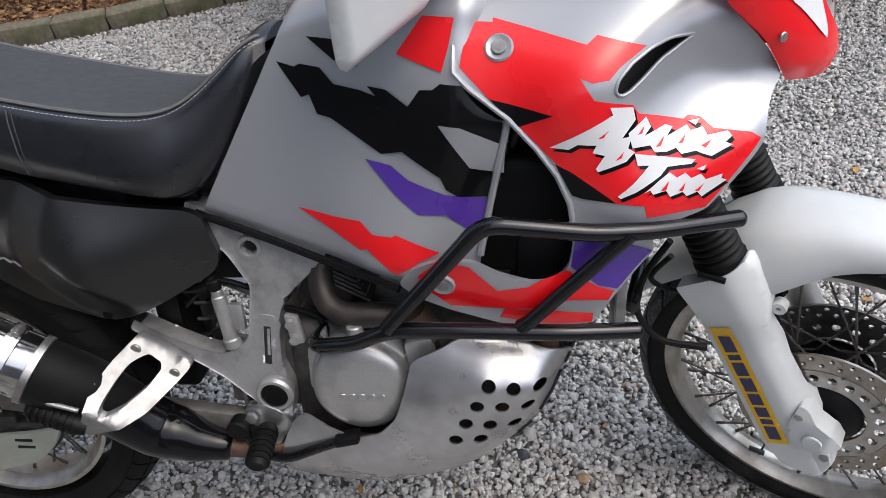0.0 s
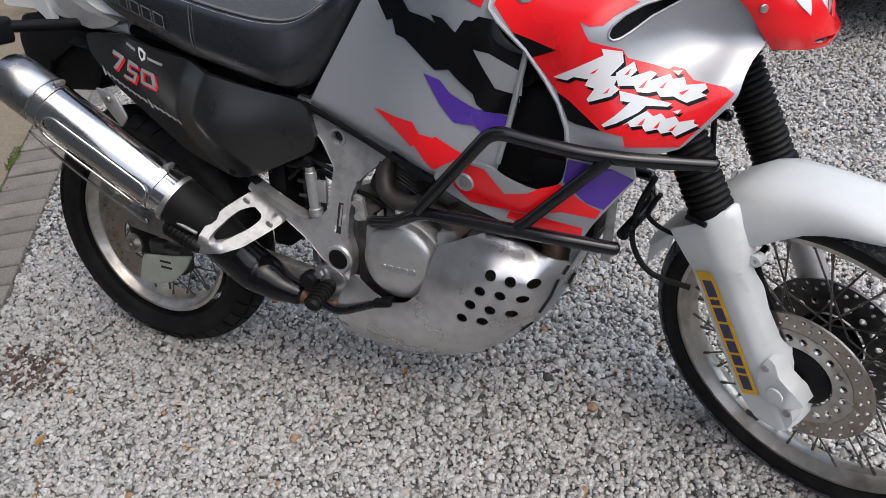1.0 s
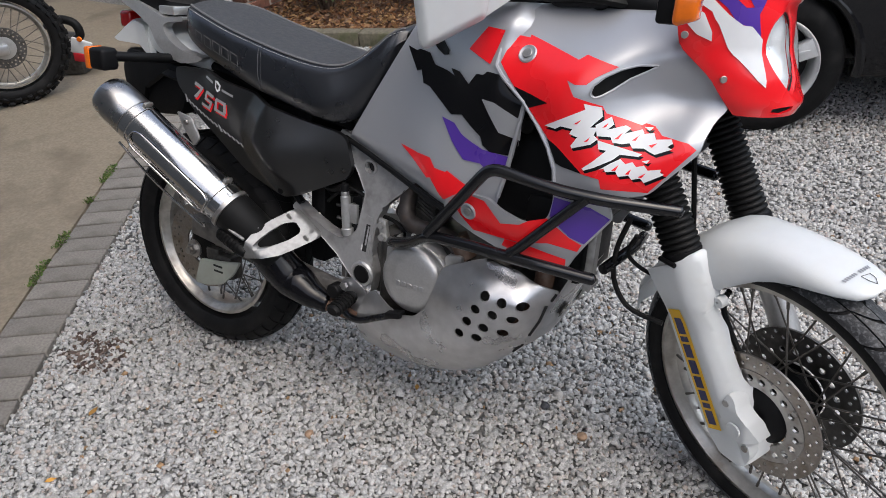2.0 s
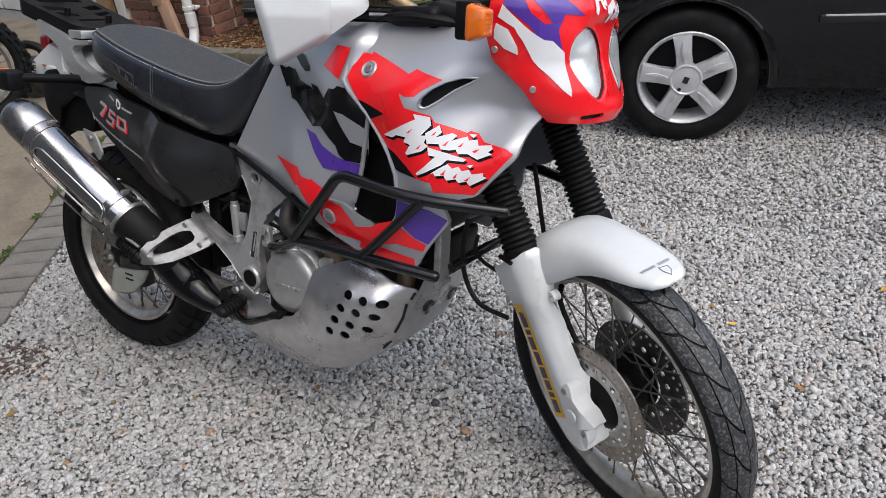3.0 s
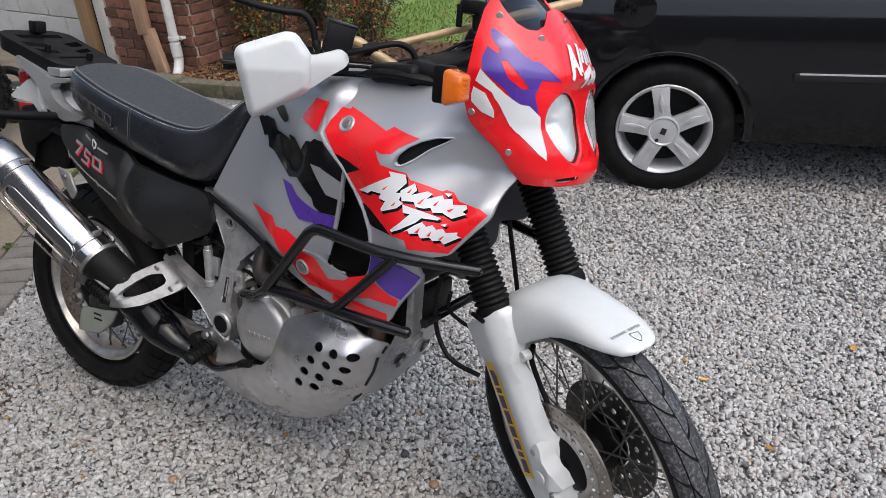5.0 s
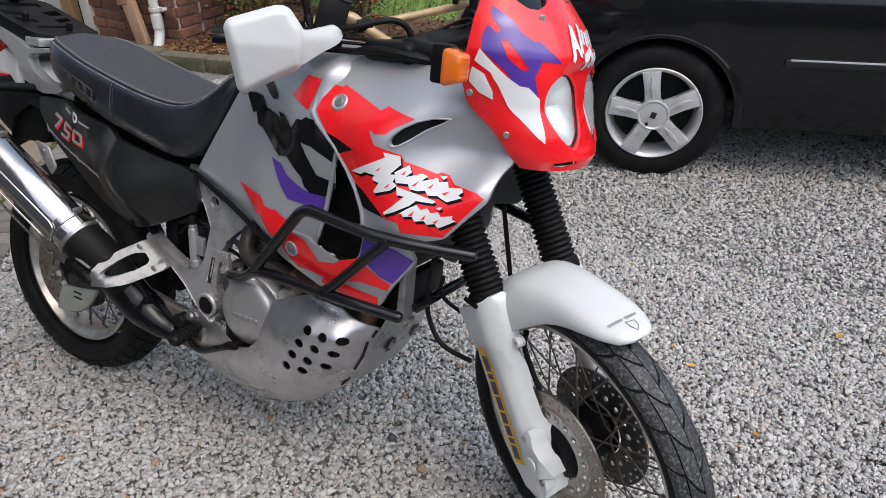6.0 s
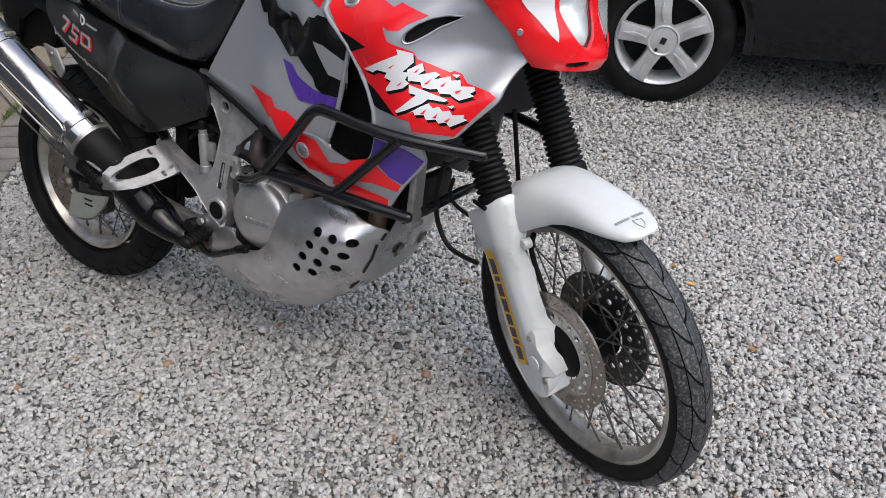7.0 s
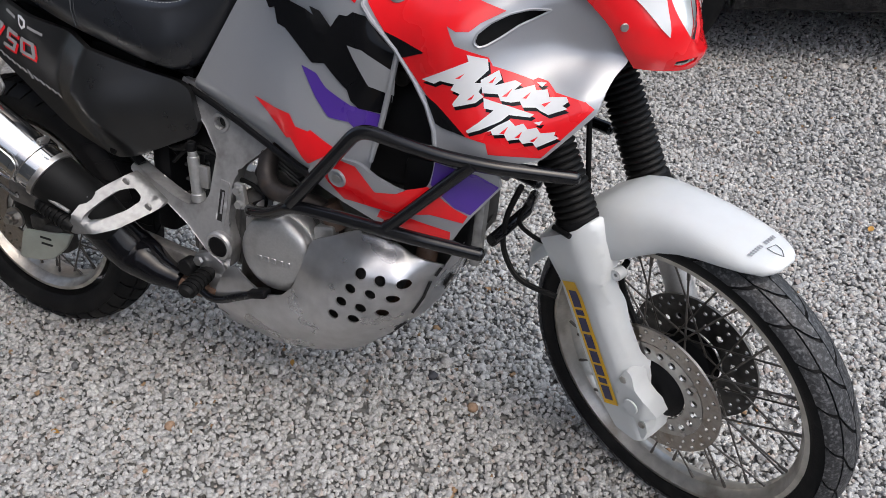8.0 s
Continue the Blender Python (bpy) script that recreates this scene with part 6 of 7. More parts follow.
stem = part("mirror_stem", tube(smooth_path([bar_at(0.137, 1.105, -0.05), bar_at(0.126, 1.143, -0.05), bar_at(0.117, 1.176, -0.05), bar_at(0.098, 1.197, -0.05), bar_at(0.060, 1.200, -0.05), bar_at(0.005, 1.207, -0.05), bar_at(-0.06, 1.225, -0.05)], 5), 0.0075, 10), soft_rubber, bike)
part("stem_boot", tube([bar_at(0.139, 1.10, -0.05), bar_at(0.127, 1.14, -0.05), bar_at(0.125, 1.146, -0.05)], [0.013, 0.011, 0.008], 12), soft_rubber, stem)
part("brake_hose", tube(smooth_path([bar_at(0.188, 1.128, 0.02), bar_at(0.217, 1.137, 0.03), bar_at(0.276, 1.153, 0.03), bar_at(0.306, 1.150, 0.03), bar_at(0.325, 1.131, 0.03), bar_at(0.334, 1.085, 0.03), bar_at(0.33, 1.02, 0.05)], 5), 0.0065, 10), soft_rubber, bike)
for du, dz, off in ((0.0, 0.0, 0.0), (0.01, -0.012, 0.01), (0.0, -0.02, -0.02), (0.01, 0.008, -0.03)):
    part("control_cable", tube(smooth_path([bar_at(0.15 + du, 1.098 + dz, -0.03 + off), bar_at(0.24 + du, 1.100 + dz, -0.01 + off), bar_at(0.32, 1.090 + dz, 0.0 + off), bar_at(0.40, 1.04 + dz, -0.02 + off)], 5), 0.0036, 8), soft_rubber, bike)
part("instrument_cover", joined(moved(box((0.20, 0.20, 0.05), (0, 0, 0), 0.02, 3), Matrix.Translation((1.17, 0.0, 1.09)) @ Euler((0, 0.15, 0)).to_matrix().to_4x4()), moved(box((0.12, 0.22, 0.04), (0, 0, 0), 0.016, 3), Matrix.Translation((1.06, -0.01, 1.095)) @ Euler((0, -0.05, 0)).to_matrix().to_4x4())), black_plastic, bike)
part("top_pad", tube(smooth_path([(0.97, -0.11, 1.084), (1.05, -0.115, 1.095), (1.12, -0.105, 1.092), (1.16, -0.07, 1.085)], 4), [0.008] * 2 + [0.016] * 10 + [0.012], 10, 0.6), soft_rubber, bike)
part("instrument_mount", cylinder((1.22, 0.03, 1.09), (1.20, 0.10, 1.19), 0.018, 14, 0.003), cast_alloy, bike)
mount = part("device_mount", joined(cylinder((1.075, 0.12, 1.13), (1.115, 0.12, 1.165), 0.012, 12, 0.002), cylinder((1.112, 0.12, 1.160), (1.126, 0.12, 1.190), 0.017, 12, 0.004), cylinder((1.126, 0.12, 1.185), (1.122, 0.12, 1.225), 0.010, 12, 0.002)), black_plastic, bike)
part("device_clamp", joined(box((0.05, 0.07, 0.030), (1.118, 0.12, 1.240), 0.008), box((0.012, 0.012, 0.05), (1.095, 0.09, 1.22), 0.003), box((0.012, 0.012, 0.05), (1.140, 0.15, 1.22), 0.003)), black_plastic, mount)
for dx, dz in ((0.0, 0.0), (0.012, 0.006), (-0.010, 0.010)):
    part("loom_cable", tube(smooth_path([(1.02 + dx, -0.02, 1.105 + dz), (1.09 + dx, 0.03, 1.125 + dz), (1.16 + dx, 0.06, 1.16 + dz), (1.20 + dx, 0.05, 1.12), (1.21 + dx, 0.02, 1.06)], 5), 0.0034, 7), soft_rubber, bike)

# ---- side panels and tail ----
PANEL = [(-.060, .835), (.061, .842), (.234, .808), (.375, .770), (.494, .743), (.516, .728), (.533, .657), (.518, .629), (.392, .568), (.334, .551), (.277, .575), (.214, .601), (.108, .683), (.023, .739), (-.047, .796)]


FIELD = [(.80, .95), (.265, .85), (.226, .770), (.207, .705), (.214, .660), (.285, .590), (.36, .53), (.80, .45)]


def panel_face(x, z):
    """The side panel's half-width, with the raised field in its front part."""
    rise = np.clip(rim_distance(FIELD, x, z) / 0.070, 0, 1)
    return PANEL_SIDE(x, z) - 0.014 + 0.036 * rise * np.clip(1.3 - (np.ravel(x) - 0.22) / 0.32, 0.3, 1)


for flip in (False, True):
    bm = sheet(rounded(PANEL, 0.014), panel_face, 0.014, 0.008)
    panel = part("side_panel", mirrored(bm) if flip else bm, charcoal_plastic, bike, "matt charcoal plastic side panel", sharp=60)
    if flip:
        continue
    part("panel_bolt", bolt((.336, -float(panel_face(.336, .571)[0]), .571), 0.0085, 0.003), black_plastic, panel)
    seven = [[(.034, .808), (.070, .797), (.066, .789), (.030, .800)], [(.062, .796), (.070, .794), (.044, .766), (.032, .770)]]
    five = [[(.086, .793), (.118, .783), (.115, .775), (.083, .785)], [(.083, .790), (.090, .788), (.086, .774), (.079, .776)], [(.080, .776), (.112, .766), (.109, .759), (.077, .769)], [(.104, .767), (.112, .765), (.102, .748), (.094, .750)], [(.068, .760), (.102, .750), (.099, .743), (.065, .753)]]
    nought = [[(.128, .780), (.162, .770), (.159, .763), (.125, .773)], [(.152, .770), (.161, .768), (.160, .742), (.151, .744)], [(.120, .753), (.158, .742), (.155, .735), (.117, .746)], [(.124, .776), (.132, .774), (.127, .748), (.118, .750)]]
    for digit in (seven, five, nought):
        for shift, lift, mat, name in (((0.004, -0.005), 0.0014, red_vinyl, "digit_shadow"), ((0, 0), 0.0022, grey_vinyl, "digit")):
            part(name, joined(*[sheet([(x + shift[0], z + shift[1]) for x, z in s], panel_face, 0.0, 0.01, lift=lift) for s in digit]), mat, panel)
    for k in range(15):
        t = k / 15
        x, z = -0.004 + 0.222 * t, 0.760 - 0.098 * t
        big = 0.011 if k in (0, 9) else 0.006
        mark = [(x - 0.003, z + big), (x + 0.003, z + big * 0.8), (x + 0.014, z - big * 0.7), (x + 0.007, z - big)]
        part("script_mark", sheet(mark, panel_face, 0.0, 0.01, lift=0.0015), grey_vinyl, panel)
    for x, z, w in ((.078, .829, .034), (.150, .805, .036)):
        part("name_bar", sheet([(x, z), (x + w, z - w * 0.33), (x + w - 0.002, z - w * 0.33 - 0.0055), (x - 0.002, z - 0.0055)], panel_face, 0.0, 0.01, lift=0.0015), grey_vinyl, panel)
    part("shield_mark", sheet([(.122, .823), (.134, .822), (.146, .813), (.143, .800), (.131, .794), (.123, .805)], panel_face, 0.0, 0.006, [[(.127, .818), (.139, .811), (.137, .803), (.131, .800), (.127, .807)]], lift=0.0015), white_vinyl, panel)

tail_rings = []
for x, z, h, w in ((0.04, .850, .028, .095), (-0.06, .866, .036, .108), (-0.15, .882, .042, .104), (-0.24, .900, .042, .088), (-0.32, .905, .030, .066), (-0.38, .893, .012, .045)):
    tail_rings.append([(x, w * math.copysign(abs(math.cos(t)) ** 0.6, math.cos(t)), z + h * math.copysign(abs(math.sin(t)) ** 0.7, math.sin(t))) for t in (2 * math.pi * k / 20 for k in range(20))])
tail = part("tail_cowl", skin(tail_rings), white_plastic, bike, "white plastic tail cowl")
part("tail_lamp", box((0.05, 0.09, 0.05), (-0.365, 0, .928), 0.012, 3), red_lens, tail)
guard_rings = []
for x, z, w in ((0.12, .64, .085), (0.06, .75, .10), (-0.03, .822, .118), (-0.13, .836, .118), (-0.21, .79, .112), (-0.25, .68, .105)):
    guard_rings.append([(x, w * s, z - 0.03 * s * s) for s in (-1 + 2 * k / 8 for k in range(9))])
back = [[(x, y * 0.93, z - 0.008) for x, y, z in reversed(r)] for r in guard_rings]
part("rear_mudguard", skin([a + b for a, b in zip(guard_rings, back)]), black_plastic, bike)
part("rear_inner", joined(box((0.20, 0.13, 0.20), (0.08, 0, .74), 0.02), box((0.16, 0.16, 0.16), (0.30, 0.0, .70), 0.02)), black_plastic, bike)
RAIL = [(-0.276, 1.008), (-0.165, 0.976), (-0.110, 0.958), (-0.031, 0.964), (-0.028, 0.954), (-0.092, 0.946), (-0.105, 0.934), (-0.091, 0.914), (-0.063, 0.895), (-0.028, 0.879), (0.027, 0.872), (0.053, 0.867), (0.029, 0.855), (-0.035, 0.845), (-0.080, 0.855), (-0.122, 0.883), (-0.142, 0.910), (-0.159, 0.932), (-0.208, 0.957), (-0.282, 0.987)]
rail_width = lambda x, z: 0.104 + 0.024 * np.clip((1.02 - np.ravel(z)) / 0.12, 0, 1)
for side in (-1, 1):
    bm = sheet(rounded(RAIL, 0.012, 5), rail_width, 0.030, 0.006)
    part("grab_rail", mirrored(bm) if side > 0 else bm, cast_alloy, bike, "silver cast grab rail", sharp=50)
TAIL_SIDE = [(-0.366, 0.878), (-0.270, 0.935), (-0.215, 0.926), (-0.198, 0.903), (-0.180, 0.835), (-0.251, 0.870), (-0.350, 0.871)]
for side in (-1, 1):
    bm = sheet(rounded(TAIL_SIDE, 0.006), lambda x, z: 0.085 + 0.25 * np.clip(np.ravel(x) + 0.26, 0, 0.12), 0.02, 0.01)
    part("tail_side", mirrored(bm) if side > 0 else bm, white_plastic, tail, sharp=50)
part("rear_hugger", plate(rounded([(-.300, .860), (-.330, .800), (-.318, .725), (-.235, .678), (-.090, .690), (-.030, .820)], 0.02), -0.095, 0.19, 0.01), black_plastic, bike)
outline = rounded([(-0.145, -0.095), (-0.115, -0.04), (-0.115, 0.06), (-0.145, 0.115), (-0.40, 0.125), (-0.43, 0.09), (-0.43, -0.07), (-0.40, -0.105)], 0.02)
slots = [[(-0.20, -0.05), (-0.20, 0.06), (-0.185, 0.06), (-0.185, -0.05)], [(-0.27, -0.075), (-0.24, -0.07), (-0.225, -0.02), (-0.25, -0.02)], [(-0.27, 0.095), (-0.24, 0.09), (-0.225, 0.04), (-0.25, 0.04)], [(-0.33, -0.08), (-0.29, -0.08), (-0.28, -0.03), (-0.31, -0.02)],
         [(-0.33, 0.10), (-0.29, 0.10), (-0.28, 0.05), (-0.31, 0.04)], [(-0.39, -0.06), (-0.36, -0.06), (-0.36, 0.08), (-0.39, 0.08)]]
flat = lambda x, z: np.full(np.size(x), 0.0)
bm = sheet(outline, flat, 0.042, 0.02, slots)
for v in bm.verts:
    v.co = Vector((v.co.x + 0.035, v.co.z, 0.995 - v.co.y - 0.25 * (v.co.x + 0.135)))
rack = part("luggage_rack", bm, black_plastic, bike, "black plastic luggage rack plate with slots", sharp=30)
RACK_TILT = Euler((0, radians(14), 0)).to_matrix().to_4x4()
part("rack_shelf", moved(box((0.26, 0.17, 0.012), (0, 0, 0), 0.003), Matrix.Translation((-0.255, 0.01, 0.996)) @ RACK_TILT), black_plastic, rack)
part("rack_catch", box((0.04, 0.035, 0.035), (-0.365, 0.02, 1.082), 0.004), black_plastic, rack)
part("rack_knob", cylinder((-0.205, -0.055, 1.018), (-0.200, -0.055, 1.044), 0.009, 10, 0.002), black_plastic, rack)
part("rack_knob", cylinder((-0.135, 0.03, 1.000), (-0.130, 0.03, 1.026), 0.009, 10, 0.002), black_plastic, rack)
part("rack_packer", box((0.06, 0.10, 0.022), (-0.105, -0.055, 0.975), 0.003), cast_alloy, rack)
for side in (-1, 1):
    ind = part("rear_indicator", joined(box((0.055, 0.050, 0.055), (-0.115, side * .300, .862), 0.010, 3), tube(smooth_path([(-0.10, side * .285, .868), (-0.085, side * .20, .860), (-0.075, side * .09, .850)], 4), 0.013, 10)), black_plastic, bike, "rear indicator on a black stalk")
    part("orange_lens", box((0.020, 0.048, 0.056), (-0.150, side * .302, .862), 0.006, 2), amber_lens, ind)

# ---- exhaust ----
MUF_A, MUF_B = Vector((0.262, -0.248, 0.522)), Vector((-0.108, -0.305, 0.778))
way = (MUF_B - MUF_A).normalized()
muffler = part("muffler", tube([MUF_A, MUF_A + way * 0.001, MUF_A + way * 0.012, MUF_A + way * 0.22, MUF_B - way * 0.10], [0.040, 0.046, 0.053, 0.054, 0.054], 36), polished, bike, "polished steel silencer")
part("end_cap", tube([MUF_B - way * 0.10, MUF_B - way * 0.098, MUF_B - way * 0.03, MUF_B - way * 0.008, MUF_B, MUF_B - way * 0.001, MUF_B - way * 0.03], [0.0555, 0.057, 0.056, 0.052, 0.046, 0.024, 0.022], 36), satin_steel, muffler)
for s in (0.055, 0.338):
    p = MUF_A + way * s
    part("strap", tube([p - way * 0.011, p - way * 0.010, p + way * 0.010, p + way * 0.011], [0.054, 0.0572, 0.0572, 0.054], 36), polished, muffler)
    side = way.cross(Vector((0, 0, 1))).normalized()
    up = side.cross(way).normalized()
    q = p + up * 0.060
    part("strap_bolt", joined(cylinder(q - side * 0.014, q + side * 0.014, 0.0055, 8, 0.001), box((0.012, 0.018, 0.012), q, 0.002)), bare_steel, muffler)
out = (Vector((0, -1, 0)) - way * way.dot(Vector((0, -1, 0)))).normalized()
up = out.cross(way).normalized()
if up.z < 0:
    up = -up
rod = []
for s, u in ((0.05, -0.02), (0.05, 0.018), (0.065, 0.026), (0.29, 0.026), (0.31, 0.014), (0.31, -0.020), (0.29, -0.030), (0.07, -0.030)):
    rod.append(MUF_A + way * s + up * u + out * (0.060 - 6.0 * u * u))
part("shield_rod", tube(rounded_path(rod + rod[:1], 0.012), 0.0028, 8), polished, muffler)
panel_rows = []
for k in range(9):
    u = -0.024 + 0.046 * k / 8
    panel_rows.append([MUF_A + way * s + up * u + out * (math.sqrt(max(0, 0.054 ** 2 - u * u)) + 0.0025) for s in (0.066, 0.14, 0.22, 0.295)])
part("shield", skin(panel_rows, False, False), polished, muffler)
part("lower_rod", tube(smooth_path([MUF_A + way * 0.335 + out * 0.05 - up * 0.05, MUF_A + way * 0.2 + out * 0.052 - up * 0.062, MUF_A + way * 0.04 + out * 0.05 - up * 0.06, MUF_A + way * 0.03 + out * 0.055 - up * 0.045], 5), 0.0032, 8), polished, muffler)
part("hanger", plate(rounded([(0.02, .735), (0.075, .725), (0.10, .675), (0.08, .650), (0.045, .690)], 0.008), -0.20, 0.006, 0.001), cast_alloy, bike)
part("hanger_bolt", bolt((0.058, -0.201, .712), 0.008, 0.006), bare_steel, bike)
mid_line = smooth_path([(0.300, -0.212, .462), (0.330, -0.190, .405), (0.377, -0.172, .350), (0.412, -0.170, .334), (0.446, -0.169, .318), (0.475, -0.166, .309), (0.503, -0.162, .301)], 5)
swell = np.interp(np.linspace(0, 6, len(mid_line)), [0, 1, 2, 3, 4, 5, 5.8, 6], [.047, .051, .051, .047, .038, .030, .026, .022])
part("link_pipe", tube(mid_line, [float(r) for r in swell], 24), pipe_black, bike, "glossy black swelling exhaust link pipe")
sleeve = smooth_path([(0.345, -0.186, .398), (0.325, -0.198, .425), (0.296, -0.222, .475), (0.246, -0.2505, .533)], 5)
part("collector_sleeve", tube(sleeve, [0.048 + 0.0065 * min(1.0, i / 9) for i in range(len(sleeve))], 24), soft_rubber, bike, "dull black heat-proof sleeve over the silencer joint")
part("sleeve_band", tube([MUF_A + way * 0.004, MUF_A + way * 0.005, MUF_A + way * 0.016, MUF_A + way * 0.017], [0.054, 0.0572, 0.0572, 0.054], 30), bare_steel, bike)
part("pipe_joint", tube(smooth_path([(0.497, -0.163, .302), (0.540, -0.156, .294), (0.590, -0.145, .287), (0.640, -0.128, .285)], 4), 0.0195, 16), rusty_pipe, bike, "heat-browned steel exhaust joint")

# ---- frame, engine ----
FRAME = [(0.480, 0.745), (0.555, 0.728), (0.640, 0.698), (0.712, 0.662), (0.682, 0.628), (0.654, 0.603), (0.628, 0.581), (0.616, 0.542), (0.612, 0.459), (0.627, 0.409), (0.620, 0.361), (0.601, 0.354), (0.568, 0.380), (0.504, 0.436), (0.447, 0.471), (0.348, 0.523), (0.356, 0.539),
         (0.411, 0.512), (0.470, 0.488), (0.509, 0.479), (0.540, 0.489), (0.560, 0.511), (0.573, 0.603), (0.539, 0.658), (0.478, 0.712)]
lean = lambda x, z: 0.140 - 0.157 * (np.ravel(z) - 0.408)
for flip in (False, True):
    bm = sheet(rounded(FRAME, 0.008), lean, 0.030, 0.012, [circle(.581, .669, 0.0125, 20)])
    bevels = [e for e in bm.edges if sorted(len(f.verts) for f in e.link_faces) == [3, 4]]
    bmesh.ops.bevel(bm, geom=bevels, offset=0.0025, segments=2, profile=0.5, affect="EDGES")
    frame_side = part("frame_plate", mirrored(bm) if flip else bm, frame_paint, bike, "silver painted frame plate", sharp=35)
    if flip:
        continue
    part("pivot_ring", turned([(0.033, 0.0), (0.034, -0.012), (0.030, -0.017), (0.0245, -0.017), (0.0245, 0.0)], 30, Matrix.Translation((.596, -0.138, .408))), frame_paint, frame_side)
    part("pivot_cap", turned([(0.002, -0.0155), (0.021, -0.0155), (0.0235, -0.013), (0.0235, 0.0), (0.002, 0.0)], 30, Matrix.Translation((.596, -0.139, .408))), black_plastic, frame_side)
    part("tube_ring", turned([(0.021, 0.0), (0.020, -0.006), (0.0145, -0.006), (0.0125, 0.0)], 24, Matrix.Translation((.581, -0.1005, .669)), False), frame_paint, frame_side)
    # near-black plug, coloured as the shade inside the tube
    part("tube_dark", cylinder((.581, -0.090, .669), (.581, -0.072, .669), 0.0121, 20), dark_hole, frame_side)
    part("plate_border", sheet(rounded([(.585, .552), (.609, .548), (.602, .452), (.578, .455)], 0.005), lean, 0.0022, 0.01, lift=0.0022), frame_paint, frame_side)
    part("data_label", sheet([(.588, .531), (.600, .530), (.595, .461), (.583, .462)], lean, 0.0, 0.01, lift=0.0030), badge_paper, frame_side)
    part("label_bar", sheet([(.5940, .527), (.5985, .5265), (.5945, .478), (.5895, .4785)], lean, 0.0, 0.01, lift=0.0037), grey_vinyl, frame_side)
part("spine_tube", joined(tube(smooth_path([(0.44, -0.07, .79), (0.55, -0.07, .81), (0.9, -0.06, .99), (1.16, 0, 1.02)], 5), 0.018, 10), tube(smooth_path([(0.44, 0.07, .79), (0.55, 0.07, .81), (0.9, 0.06, .99), (1.16, 0, 1.02)], 5), 0.018, 10)), frame_paint, bike)
part("seat_subframe", joined(tube([(0.50, -0.07, .75), (0.05, -0.08, .84), (-0.25, -0.07, .90)], 0.012, 8), tube([(0.50, 0.07, .75), (0.05, 0.08, .84), (-0.25, 0.07, .90)], 0.012, 8), tube([(0.37, -0.11, .535), (0.05, -0.095, .82)], 0.011, 8), tube([(0.37, 0.11, .535), (0.05, 0.095, .82)], 0.011, 8)), black_plastic, bike)
swing = part("swingarm", joined(moved(box((0.60, 0.032, 0.062), (0, 0, 0), 0.008, 2), Matrix.Translation((.275, -0.128, .355)) @ Euler((0, 0.13, 0)).to_matrix().to_4x4()), moved(box((0.60, 0.032, 0.062), (0, 0, 0), 0.008, 2), Matrix.Translation((.275, 0.092, .355)) @ Euler((0, 0.13, 0)).to_matrix().to_4x4()), box((0.06, 0.23, 0.07), (.53, 0, .395), 0.01)), dirty_alloy, bike)
part("axle_nut", joined(cylinder((-.014, -0.142, .320), (-.014, -0.148, .320), 0.026, 20), cylinder((-.014, -0.146, .320), (-.014, -0.164, .320), 0.016, 6), cylinder((-.014, -0.16, .320), (-.014, -0.172, .320), 0.010, 12)), bare_steel, swing)
caliper = part("rear_caliper", joined(box((0.085, 0.05, 0.075), (0.085, -0.115, .285), 0.012), box((0.05, 0.03, 0.04), (0.05, -0.125, .315), 0.008)), engine_metal, bike)
part("caliper_guard", plate(rounded([(0.018, .300), (-0.010, .216), (0.037, .220), (0.102, .238), (0.150, .281), (0.178, .326), (0.102, .310)], 0.012), -0.145, -0.012, 0.004), sage_plastic, caliper, "faded grey-green caliper guard")
# flat near-black bars on the guard, drawn as shaded slots
part("guard_slot", joined(*[plate([(0.075 + 0.002 * k, .298 - 0.016 * k), (0.110 + 0.002 * k, .298 - 0.016 * k), (0.110, .292 - 0.016 * k), (0.075, .292 - 0.016 * k)], -0.1575, -0.0006, 0) for k in range(2)]), dark_hole, caliper)
part("shock", joined(cylinder((0.46, 0.0, .72), (0.40, 0.0, .36), 0.018, 12), *[tube([(0.455 - 0.008 * k + 0.035 * math.cos(t), 0.035 * math.sin(t), .69 - 0.035 * k - 0.035 * t / 6.283) for t in (2 * math.pi * j / 12 for j in range(13))], 0.005, 6) for k in range(8)]), engine_metal, bike)
part("inner_guard", joined(box((0.05, 0.17, 0.30), (0.40, 0.0, .52), 0.01), box((0.12, 0.12, 0.12), (0.50, 0.0, .64), 0.02)), black_plastic, bike)

engine = part("crankcase", joined(box((0.36, 0.25, 0.26), (.80, 0.0, .40), 0.03, 3), box((0.14, 0.22, 0.16), (.64, 0.0, .42), 0.03, 3), box((0.10, 0.24, 0.14), (1.0, 0.0, .42), 0.03, 3)), engine_metal, bike, "dull grey engine crankcase")
part("clutch_rim", turned([(0.060, -0.10), (0.090, -0.115), (0.090, -0.146), (0.086, -0.152), (0.02, -0.152)], 48, Matrix.Translation((.757, 0, .444))), cast_alloy, engine)
part("clutch_cover", turned([(0.080, -0.14), (0.0835, -0.150), (0.0835, -0.168), (0.080, -0.176), (0.072, -0.181), (0.060, -0.184), (0.02, -0.186), (0.002, -0.186)], 48, Matrix.Translation((.757, 0, .444))), cast_alloy, engine)
for k in range(5):
    part("cover_block", box((0.011, 0.0016, 0.011), (.727 + 0.0165 * k, -0.1872, .436), 0.0006, 1), brushed_alloy, engine)
part("oil_filler", joined(cylinder((.752, -0.150, .530), (.752, -0.150, .552), 0.014, 14, 0.002), cylinder((.752, -0.150, .515), (.752, -0.150, .532), 0.019, 14, 0.002)), cast_alloy, engine)
for x, z in ((.690, .500), (.835, .492), (.826, .385), (.700, .380), (.845, .44)):
    part("case_bolt", bolt((x, -0.142, z), 0.007, 0.01), bare_steel, engine)
